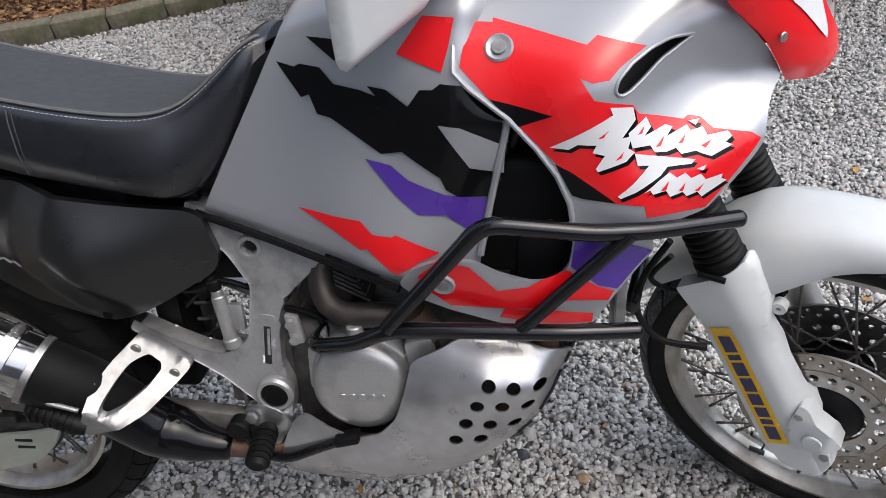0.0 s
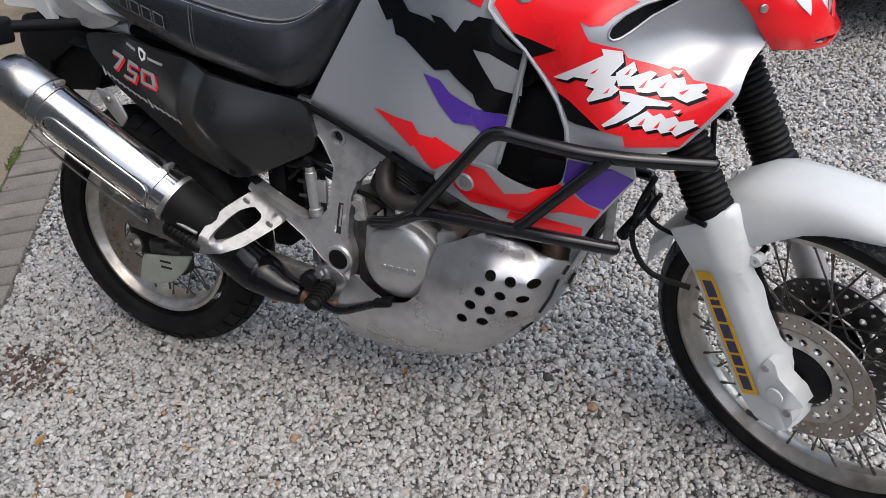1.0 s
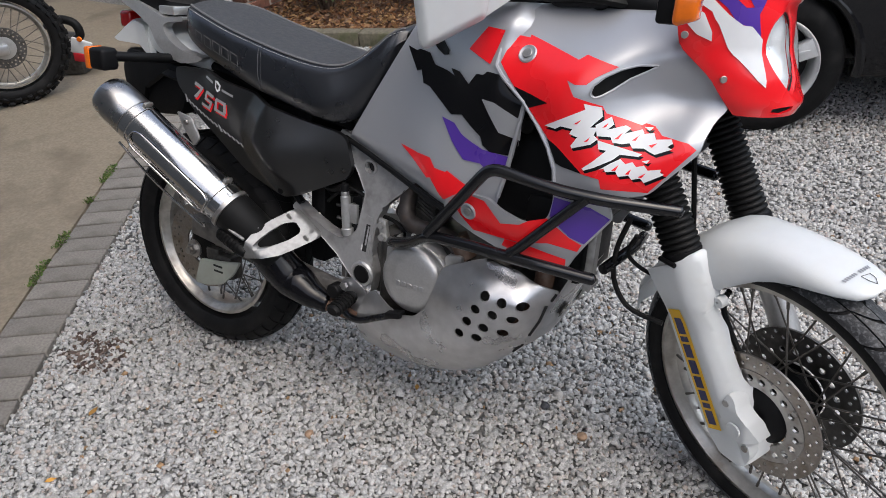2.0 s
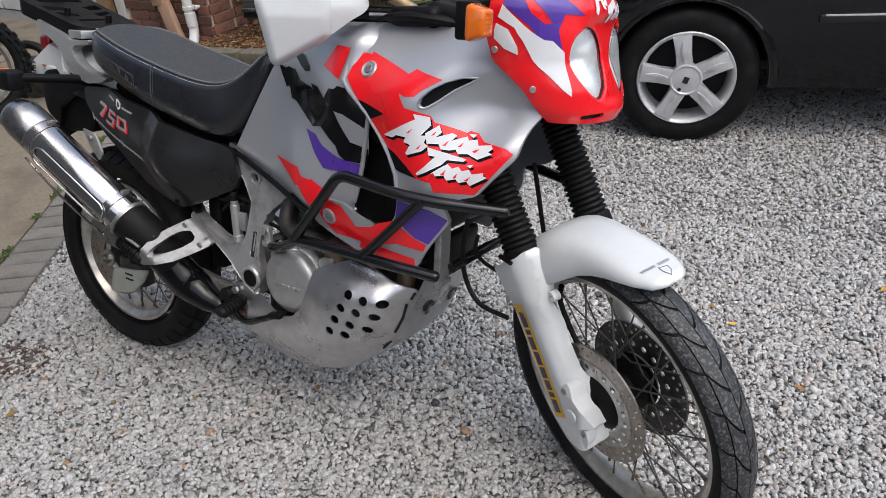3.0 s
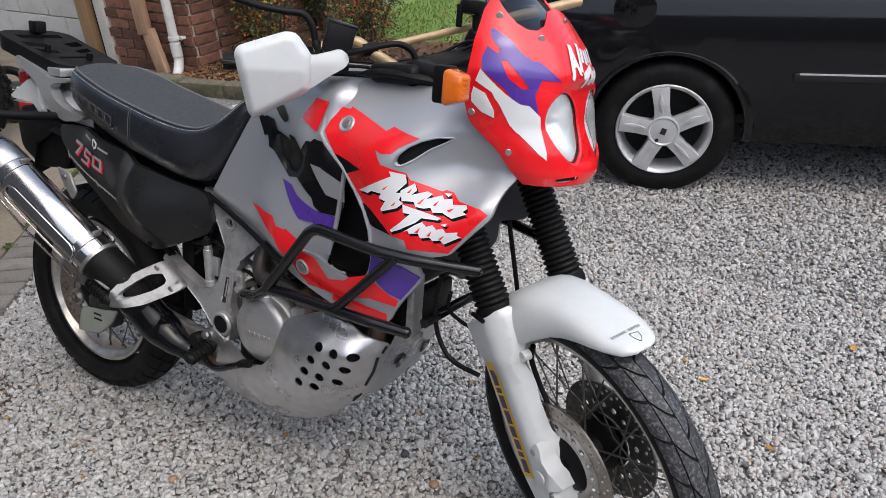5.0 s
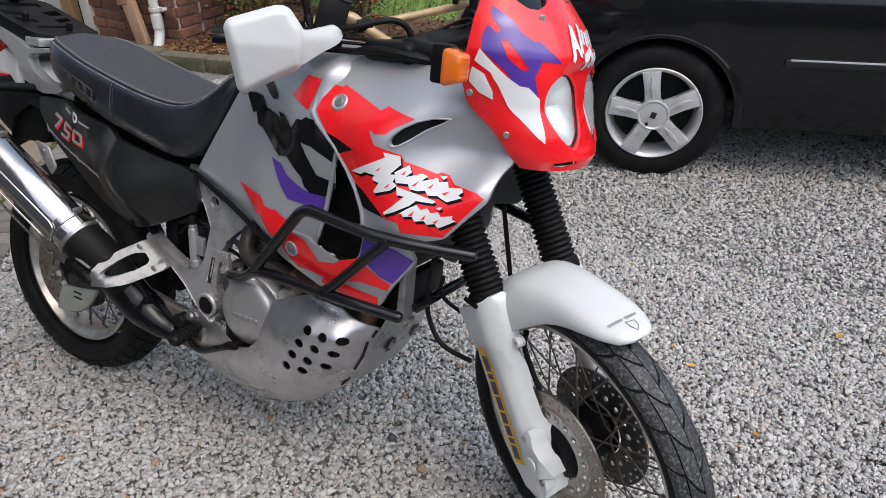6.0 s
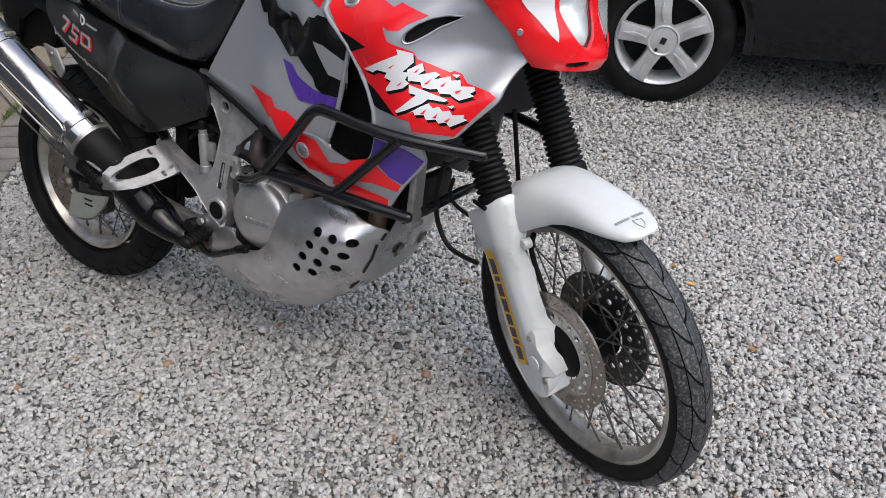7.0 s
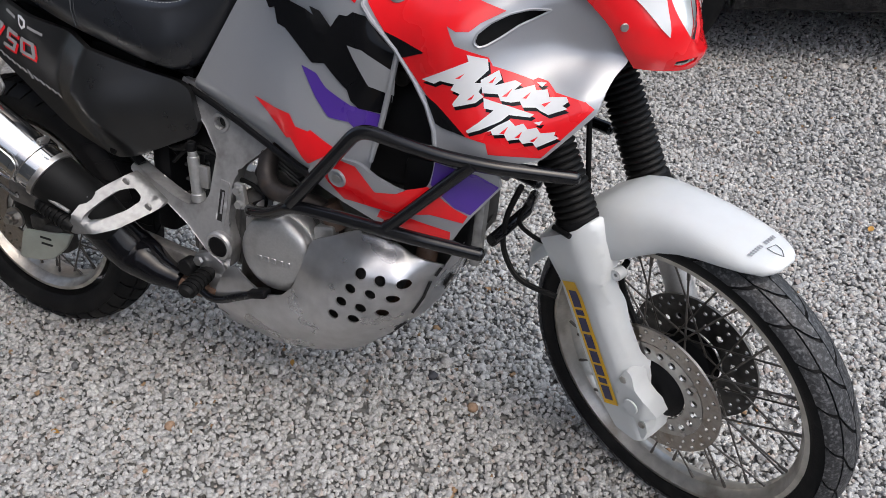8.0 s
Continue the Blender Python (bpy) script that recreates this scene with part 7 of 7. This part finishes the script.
part("case_step", plate(rounded([(.665, .500), (.70, .540), (.69, .40), (.66, .42)], 0.01), -0.125, -0.02, 0.003), cast_alloy, engine)
part("case_step", plate(rounded([(.83, .52), (.875, .53), (.89, .42), (.85, .40)], 0.01), -0.125, -0.03, 0.004), cast_alloy, engine)
for k in range(7):
    m = Matrix.Translation((.712 - 0.007 * k, -0.008, .585 + 0.0125 * k)) @ Euler((0, 0.50, 0)).to_matrix().to_4x4()
    part("cylinder_fin", moved(box((0.125, 0.150, 0.0045), (0, 0, 0), 0.0015, 1), m), engine_metal, engine)
part("cylinder_barrel", moved(box((0.10, 0.15, 0.16), (0, 0, 0), 0.02), Matrix.Translation((.705, 0.0, .60)) @ Euler((0, 0.5, 0)).to_matrix().to_4x4()), engine_metal, engine)
part("carb_housing", joined(box((0.24, 0.28, 0.20), (1.04, 0.0, .735), 0.03, 3), box((0.10, 0.30, 0.10), (1.06, 0.0, .66), 0.02, 2)), black_plastic, engine)
part("front_barrel", moved(box((0.10, 0.15, 0.20), (0, 0, 0), 0.02), Matrix.Translation((.99, 0.0, .60)) @ Euler((0, -0.6, 0)).to_matrix().to_4x4()), engine_metal, engine)
part("head_lump", joined(box((0.28, 0.20, 0.16), (.86, 0.0, .72), 0.03), box((0.20, 0.18, 0.14), (1.0, 0.0, .80), 0.03)), black_plastic, engine)
for k, (x, z, r) in enumerate(((.95, .775, .014), (1.02, .73, .022), (1.05, .80, .012), (.99, .84, .016), (1.04, .705, .03))):
    part("carb_piece", joined(cylinder((x, -0.08, z), (x, -0.135, z), r, 16, 0.003), cylinder((x + 0.01, -0.10, z - 0.02), (x + 0.03, -0.13, z + 0.03), r * 0.5, 10, 0.002)), engine_metal, engine)
part("header_pipe", tube(smooth_path([(.690, -0.070, .650), (.690, -0.095, .612), (.702, -0.118, .580), (.726, -0.130, .564), (.755, -0.134, .560), (.790, -0.132, .560), (.84, -0.125, .545), (.865, -0.12, .50), (.87, -0.11, .44)], 6), 0.021, 16), header_pipe, bike, "heat-stained steel exhaust header")
part("front_header", tube(smooth_path([(1.02, -0.10, .63), (1.06, -0.11, .55), (1.04, -0.11, .42), (.95, -0.10, .32), (.80, -0.11, .29), (.64, -0.13, .288)], 6), 0.022, 16), rusty_pipe, bike)
part("joint_collar", tube([(.846, -0.128, .565), (.872, -0.122, .515)], 0.0245, 16), rusty_pipe, bike)
for side in (-1, 1):
    rad = part("radiator", box((0.035, 0.12, 0.24), (1.115, side * 0.115, .735), 0.006), black_plastic, bike)
    for k in range(16):
        part("radiator_fin", box((0.004, 0.105, 0.004), (1.134, side * 0.115, .632 + 0.0135 * k), 0.0008, 1), engine_metal, rad)
inner = part("lower_fairing_inner", box((0.03, 0.20, 0.10), (1.12, 0.0, .56), 0.01), black_plastic, bike)
part("radiator_bracket", joined(box((0.010, 0.055, 0.15), (1.165, -0.130, .605), 0.003), box((0.016, 0.010, 0.15), (1.170, -0.155, .605), 0.003), box((0.014, 0.055, 0.012), (1.170, -0.130, .536), 0.003)), hanger_alloy, inner)

# ---- bash plate ----
SKID = [(.587, .267), (.612, .335), (.630, .372), (.645, .386), (.658, .389), (.672, .381), (.697, .368), (.740, .356), (.785, .370), (.815, .402), (.834, .457), (.846, .505), (.862, .515), (.887, .524), (.914, .537), (.945, .546), (1.02, .534), (1.104, .497), (1.086, .450), (1.069, .400), (1.045, .352), (1.0, .306), (.93, .246),
        (.86, .212), (.77, .195), (.67, .190), (.575, .200)]
HOLES = [(.970, .482), (1.008, .474), (1.049, .471), (.951, .446), (.990, .441), (1.030, .435), (.932, .411), (.970, .403), (1.009, .396), (.914, .375), (.954, .372)]
for flip in (False, True):
    bm = sheet(rounded(SKID, 0.010), SKID_SIDE, 0.004, 0.011, [circle(x, z, 0.0112, 16) for x, z in HOLES])
    half = part("bash_plate", mirrored(bm) if flip else bm, brushed_alloy, bike, "brushed aluminium bash plate with round holes", sharp=50)
edge = [(1.104, .497), (1.086, .450), (1.069, .400), (1.045, .352), (1.0, .306), (.93, .246), (.86, .212), (.77, .195), (.67, .190), (.575, .200)]
rows = []
for x, z in [(1.125, .545)] + edge:
    w = float(SKID_SIDE(x, z)[0]) if x < 1.12 else 0.124
    rows.append([(x + 0.014 * (1 - s * s) * (x > 0.99), w * s, z - 0.004 * (1 - s * s)) for s in (-1 + 2 * k / 12 for k in range(13))])
bm = skin(rows, False, False)
part("bash_front", bm, brushed_alloy, half)
# near-black tubes laid on the plate draw the shade in its gaps
for run, thick in ((((1.082, .462), (1.069, .42), (1.050, .380)), 0.0040), (((1.036, .350), (1.012, .322)), 0.0034), (((1.098, .492), (1.090, .474)), 0.0034)):
    part("plate_gap", tube([(x, -float(SKID_SIDE(x, z)[0]) - 0.0005, z) for x, z in run], thick, 6), dark_hole, half)
for y in (-0.054, 0.054):
    at, out = Vector((1.091, y, .424)), Vector((0.94, 0, -0.35))
    turn = Matrix.Translation(at) @ Vector((0, -1, 0)).rotation_difference(out).to_matrix().to_4x4()
    part("bolt_recess", turned([(0.020, -0.002), (0.017, -0.003), (0.013, 0.001), (0.002, 0.001)], 20, turn), engine_metal, half)
    part("plate_bolt", bolt(at, 0.009, 0.006, out), bare_steel, half)

# ---- crash bars ----
for side in (-1, 1):
    s = -side
    upper = rounded_path([(.822, s * .222, .592), (.972, s * .247, .774), (1.118, s * .232, .752), (1.196, s * .213, .746), (1.324, s * .160, .739)], 0.028)
    bar = part("crash_bar", tube(upper, 0.0125, 16), black_tube, bike, "glossy black tubular crash bar")
    part("lower_tube", tube(rounded_path([(.690, s * .100, .515), (.680, s * .165, .520), (.760, s * .195, .545), (.826, s * .220, .588), (.92, s * .222, .590), (1.084, s * .222, .588), (1.190, s * .197, .577)], 0.030), 0.0125, 16), black_tube, bar)
    part("strut", tube([(1.168, s * .226, .748), (1.019, s * .222, .592)], 0.011, 14), black_tube, bar)
    for at, on in (((1.324, s * .160, .739), (0.92, -s * 0.38, -0.05)), ((1.190, s * .197, .577), (0.97, -s * 0.23, -0.09))):
        at, on = Vector(at), Vector(on).normalized()
        part("bar_end", tube([at - on * 0.002, at + on * 0.003, at + on * 0.007, at + on * 0.009], [0.0126, 0.0115, 0.008, 0.002], 16), black_tube, bar)
    part("weld", tube([(1.022, s * .222, .596), (1.030, s * .2225, .604)], [0.0135, 0.0115], 12), black_tube, bar)
part("bar_stay", tube([(1.190, -.13, .575), (1.22, -.02, .60), (1.20, .13, .575)], 0.0115, 12), black_tube, bike)

# ---- footrests, brake pedal, small fittings ----
HANGER = [(.372, .526), (.378, .529), (.392, .521), (.462, .479), (.462, .472), (.452, .464), (.418, .443), (.383, .436), (.335, .424), (.318, .429), (.322, .445), (.333, .462), (.335, .489), (.349, .508)]
HANGER_GAP = [(.390, .504), (.400, .504), (.419, .491), (.423, .483), (.411, .470), (.383, .457), (.362, .455), (.353, .461), (.355, .472), (.365, .489), (.376, .501)]
reach = lambda x, z: 0.150 + 0.132 * np.clip((0.50 - np.ravel(z) + 0.55 * (0.43 - np.ravel(x))) / 0.085, 0, 1)
bm = sheet(rounded(HANGER, 0.006), reach, 0.016, 0.008, [rounded(HANGER_GAP, 0.004)])
hang = part("passenger_hanger", bm, hanger_alloy, bike, "cast alloy passenger footrest hanger", sharp=45)
part("hanger_loop", tube(rounded_path([(.340, -0.240, .494), (.288, -0.270, .503), (.278, -0.283, .496), (.284, -0.284, .489), (.328, -0.280, .472)], 0.008), 0.0042, 8), hanger_alloy, hang)
part("hanger_screw", bolt((.380, -float(reach(.380, .515)[0]), .515), 0.009, 0.005), bare_steel, hang)
part("hanger_screw", bolt((.443, -float(reach(.443, .474)[0]), .474), 0.009, 0.005), bare_steel, hang)
peg = part("passenger_peg", tube([(.330, -0.276, .434), (.318, -0.276, .440), (.246, -0.274, .468), (.238, -0.274, .471)], [0.012, 0.0165, 0.0165, 0.012], 14), soft_rubber, bike)
for k in range(7):
    p = Vector((.312, -0.276, .4425)).lerp(Vector((.250, -0.274, .4665)), k / 6)
    part("peg_rib", tube([p, p + Vector((-0.005, 0, 0.002))], 0.0185, 14), soft_rubber, peg)
mount = part("rider_peg_mount", joined(plate(rounded([(.535, .378), (.575, .392), (.612, .372), (.628, .335), (.605, .325), (.590, .300), (.572, .300), (.560, .340), (.538, .352)], 0.008), -0.158, 0.022, 0.003), cylinder((.552, -0.162, .368), (.552, -0.170, .368), 0.011, 6)), brushed_alloy, bike)
peg = part("rider_peg", tube([(.578, -0.165, .352), (.580, -0.172, .350), (.585, -0.248, .342), (.585, -0.254, .341)], [0.014, 0.019, 0.019, 0.014], 14, 0.8), soft_rubber, bike)
for k in range(6):
    p = Vector((.5805, -0.180, .349)).lerp(Vector((.5848, -0.240, .343)), k / 5)
    part("peg_rib", tube([p, p + Vector((0.0004, -0.006, -0.0005))], 0.0215, 14, 0.82), soft_rubber, peg)
pedal = part("brake_pedal", tube(smooth_path([(.530, -0.165, .350), (.560, -0.175, .305), (.610, -0.185, .298), (.670, -0.190, .325), (.715, -0.193, .347), (.735, -0.194, .352)], 5), 0.0085, 10), black_tube, bike)
part("pedal_pad", moved(box((0.045, 0.030, 0.016), (0, 0, 0), 0.005, 2), Matrix.Translation((.728, -0.194, .355)) @ Euler((0, -0.25, 0)).to_matrix().to_4x4()), black_plastic, pedal)
part("brake_switch", cylinder((.530, -0.155, .352), (.530, -0.185, .352), 0.020, 14, 0.003), black_plastic, bike)
cyl = part("rear_master_cylinder", joined(cylinder((.517, -0.118, .588), (.524, -0.118, .500), 0.0125, 14, 0.002), cylinder((.524, -0.118, .505), (.526, -0.118, .486), 0.0155, 14, 0.002), cylinder((.516, -0.118, .600), (.517, -0.118, .585), 0.010, 12, 0.002), box((0.025, 0.012, 0.05), (.542, -0.115, .545), 0.003)), cast_alloy, bike)
part("cylinder_rod", cylinder((.526, -0.118, .49), (.532, -0.13, .37), 0.004, 8), bare_steel, cyl)
part("cylinder_cap", cylinder((.515, -0.118, .598), (.514, -0.118, .618), 0.011, 12, 0.002), black_plastic, cyl)
part("reservoir_hose", tube(smooth_path([(.514, -0.118, .615), (.49, -0.11, .60), (.45, -0.10, .590), (.42, -0.09, .61)], 5), 0.008, 8), soft_rubber, bike)
part("engine_bracket", joined(plate(rounded([(.630, .560), (.652, .556), (.660, .505), (.636, .500)], 0.005), -0.135, 0.012, 0.002), cylinder((.642, -0.135, .545), (.642, -0.145, .545), 0.009, 6), cylinder((.645, -0.135, .515), (.645, -0.145, .515), 0.009, 6)), cast_alloy, bike)
for pts, r in (([(1.235, -.150, .70), (1.208, -.115, .62), (1.206, -.092, .545), (1.245, -.092, .492), (1.32, -.095, .478)], 0.0055), ([(1.245, -.12, .66), (1.225, -.08, .60), (1.27, -.05, .56), (1.33, -.02, .55)], 0.0045), ([(1.30, .02, .80), (1.31, .05, .70), (1.32, .07, .62)], 0.0055)):
    part("brake_line", tube(smooth_path(pts, 6), r, 8), soft_rubber, bike)
for pts in ([(.60, -.09, .55), (.66, -.10, .545), (.72, -.09, .50)], [(.44, -.09, .55), (.50, -.09, .60), (.56, -.08, .58)], [(.68, -.10, .53), (.70, -.13, .50), (.68, -.13, .46)], [(.40, -.07, .62), (.46, -.09, .57), (.52, -.09, .66)]):
    part("wire", tube(smooth_path(pts, 5), 0.005, 7), soft_rubber, bike)
stand = part("side_stand", tube([(.52, .12, .29), (.50, .330, .098)], 0.012, 12), black_tube, bike)
part("stand_foot", moved(box((0.07, 0.05, 0.010), (0, 0, 0), 0.003), Matrix.Translation((.50, .332, .094)) @ Euler((radians(14), 0, 0)).to_matrix().to_4x4()), black_tube, stand)
front_caliper = part("front_caliper", joined(box((0.05, 0.05, 0.11), (1.510, -0.072, .315), 0.012), box((0.05, 0.03, 0.05), (1.49, -0.075, .38), 0.01)), grey_caliper, bike, "dull bronze brake caliper", STEER)
part("left_caliper", joined(box((0.05, 0.05, 0.11), (1.510, 0.072, .315), 0.012), box((0.04, 0.03, 0.05), (1.50, 0.075, .42), 0.01)), black_plastic, bike, m=STEER)
part("speed_cable", tube(smooth_path([(1.47, -.072, .60), (1.46, -.070, .55), (1.50, -.066, .47), (1.545, -.064, .415)], 5), 0.006, 8), soft_rubber, bike, m=STEER)
part("rim_weight", box((0.030, 0.006, 0.012), (1.480, -0.031, .115), 0.001, 1), engine_metal, bike, m=STEER)


# ---- the dirt bike by the garage, of which the rear wheel is seen ----
red_plastic = material("red_plastic", (0.50, 0.02, 0.03), 0.4, 0, 0.2, 0.05, 40)
dirt = thing("dirt_bike", "dirt bike with a knobbly rear tyre and wire spokes", "motorcycle", pose(-2.65, 0.955, 0, 0, 0, 246))
knobs = dict(count=30, step=0.25, shapes=[[(-0.30, 0.04), (0.30, 0.04), (0.30, 0.36), (-0.30, 0.36)], [(0.22, 0.46), (0.78, 0.46), (0.78, 0.80), (0.22, 0.80)], [(-0.28, 0.92), (0.28, 0.92), (0.28, 1.30), (-0.28, 1.30)]])
dirt_wheel = wheel_parts("rear_wheel", Vector((0, 0, 0.338)), 0.332, 0.118, 0.236, 0.060, 32, 0.055, Matrix.Identity(4), knobs, dirt, tyre_rubber)
knob_rows = []
for row, (v, shift) in enumerate(((0.0, 0.0), (0.62, 0.5), (-0.62, 0.5), (1.12, 0.0), (-1.12, 0.0))):
    for k in range(30):
        a = 2 * math.pi * (k + shift) / 30
        r, y = 0.272 + 0.064 * math.cos(v), 0.060 * math.sin(v)
        m = Matrix.Rotation(-a, 4, "Y") @ Matrix.Translation((r, y, 0)) @ Matrix.Rotation(v, 4, "Z")
        knob_rows.append(moved(box((0.022, 0.024, 0.030), (0, 0, 0), 0.003, 1), m))
tagged(part("tyre_knob", joined(*knob_rows), tyre_rubber, dirt_wheel), kind="stuff")
brake_disc(dirt_wheel, 0.070, 0.112, 0.060, 0.004, [(0.100, 24, 0.005, 0), (0.082, 24, 0.005, 0.5)], None, engine_metal)
part("disc_carrier", turned([(0.02, 0.066), (0.062, 0.068), (0.062, 0.074), (0.02, 0.078)], 24), cast_alloy, dirt_wheel)
part("axle_nut", cylinder((0, 0.07, 0), (0, 0.105, 0), 0.016, 6), bare_steel, dirt_wheel)
part("swingarm", joined(moved(box((0.58, 0.030, 0.055), (0, 0, 0), 0.008, 2), Matrix.Translation((.27, 0.105, .36)) @ Euler((0, -0.08, 0)).to_matrix().to_4x4()), moved(box((0.58, 0.030, 0.055), (0, 0, 0), 0.008, 2), Matrix.Translation((.27, -0.105, .36)) @ Euler((0, -0.08, 0)).to_matrix().to_4x4())), brushed_alloy, dirt)
part("caliper", joined(box((0.07, 0.04, 0.06), (0.06, 0.075, .42), 0.01), box((0.04, 0.05, 0.03), (0.09, 0.085, .40), 0.006)), black_plastic, dirt)
part("engine", joined(box((0.34, 0.24, 0.28), (.72, 0, .42), 0.04, 3), box((0.16, 0.18, 0.26), (.80, 0, .66), 0.03, 3)), engine_metal, dirt)
part("seat", box((0.62, 0.16, 0.09), (.42, 0, .93), 0.03, 3), seat_vinyl, dirt)
part("rear_guard", box((0.50, 0.18, 0.03), (.0, 0, .92), 0.012, 3), white_plastic, dirt)
part("shroud", box((0.36, 0.34, 0.24), (.95, 0, .86), 0.05, 3), red_plastic, dirt)
part("fork", joined(cylinder((1.36, 0.10, .34), (1.08, 0.10, 1.0), 0.026, 14), cylinder((1.36, -0.10, .34), (1.08, -0.10, 1.0), 0.026, 14)), cast_alloy, dirt)
wheel_parts("front_wheel", Vector((1.38, 0, 0.345)), 0.340, 0.090, 0.280, 0.046, 32, 0.045, Matrix.Identity(4), knobs, dirt, tyre_rubber)
part("handlebar", tube(smooth_path([(1.0, -0.38, 1.10), (1.05, -0.12, 1.06), (1.05, 0.12, 1.06), (1.0, 0.38, 1.10)], 5), 0.011, 10), black_tube, dirt)
part("stand_prop", cylinder((0.62, 0.10, 0.34), (0.60, 0.22, 0.0), 0.012, 10), bare_steel, dirt)

# a small engine with its shroud, on the floor behind the dirt bike
unit = thing("spare_engine", "loose engine with a red and white shroud on concrete", "engine", pose(-2.72, 1.46, 0.004, 0, 0, 25))
part("block", joined(box((0.16, 0.14, 0.15), (-0.08, 0, 0.075), 0.02, 2), cylinder((-0.08, 0, 0.15), (-0.06, 0, 0.24), 0.055, 16, 0.006)), engine_metal, unit)
for k in range(5):
    part("cooling_fin", cylinder((-0.078 + 0.003 * k, 0, 0.155 + 0.017 * k), (-0.077 + 0.003 * k, 0, 0.160 + 0.017 * k), 0.070, 18, 0.001), cast_alloy, unit)
part("hose", tube(smooth_path([(-0.16, -0.04, 0.30), (-0.06, -0.05, 0.345), (0.03, -0.05, 0.32), (0.045, -0.05, 0.25), (0.0, -0.05, 0.215)], 6), 0.026, 14), soft_rubber, unit)
part("white_shroud", moved(box((0.13, 0.02, 0.10), (0, 0, 0), 0.008, 2), Matrix.Translation((0.045, -0.08, 0.18)) @ Euler((0, 0.35, 0)).to_matrix().to_4x4()), white_plastic, unit)
part("red_shroud", moved(box((0.15, 0.024, 0.055), (0, 0, 0), 0.008, 2), Matrix.Translation((0.055, -0.085, 0.115)) @ Euler((0, 0.15, 0)).to_matrix().to_4x4()), red_plastic, unit)
part("orange_cap", cylinder((0.06, -0.09, 0.235), (0.06, -0.105, 0.235), 0.016, 14, 0.003), amber_lens, unit)

# ---- strays on the gravel ----
pebble((0.502, -0.251), 0.014, brown_stone, "rounded brown stone on the gravel")
pebble((1.146, 0.074), 0.014, brown_stone, "rounded brown stone on the gravel")
pebble((1.017, 0.129), 0.013, dark_stone, "dark slate stone on the gravel")
pebble((1.248, 0.805), 0.012, dark_stone, "dark slate stone on the gravel")
for k, at in enumerate(((0.265, -0.368), (0.001, -0.687), (-0.108, -0.476), (1.599, 0.893), (1.674, 0.826), (2.06, 1.199), (0.668, 0.027), (1.9, 0.62))):
    leaf(at, 0.012 + 0.003 * (k % 3), 50 * k)
moss_green = material("moss_green", (0.08, 0.13, 0.03), 0.9, islands=[(0.0, (0.09, 0.15, 0.03)), (0.5, (0.06, 0.09, 0.025)), (0.8, (0.13, 0.16, 0.05))])


def moss(n):
    along = rng.uniform(0.0, 2.5, n)
    near = np.sin(along * 9.0) + np.sin(along * 23.0 + 1) > 0.3
    side = -0.213 + rng.normal(0, 0.010, n)
    x = EDGE_FAR.x + EDGE_WAY.x * along + EDGE_OUT.x * side
    y = EDGE_FAR.y + EDGE_WAY.y * along + EDGE_OUT.y * side
    return np.c_[x, y, np.full(n, 0.010) + rng.uniform(0, 0.008, n)][near]


tagged(soup("moss", [cards(2600, rng, moss, 0.007, 1.2)], moss_green), "green moss in the joint beside the edging blocks", "moss", "", "stuff")
# an old oil stain on the stones behind the rear wheel
stained_stone = material("stained_stone", (0.07, 0.045, 0.035), 0.75, 0, 0, 0.3, 200, islands=[(0.0, (0.10, 0.07, 0.055)), (0.4, (0.055, 0.035, 0.03)), (0.7, (0.16, 0.12, 0.10))])
stain_spot = lambda px, py: (((px + 0.33) / 0.13) ** 2 + ((py + 0.30) / 0.09) ** 2 + 0.35 * np.sin(px * 60) * np.cos(py * 70) < 1.0) & gravel_side(px, py)
tagged(soup("stained_gravel", [rocks(900, -0.50, -0.15, -0.42, -0.18, 0.0066, rng, stain_spot, 0.002)], stained_stone), "gravel stained dark brown with old oil", "gravel", "", "stuff")
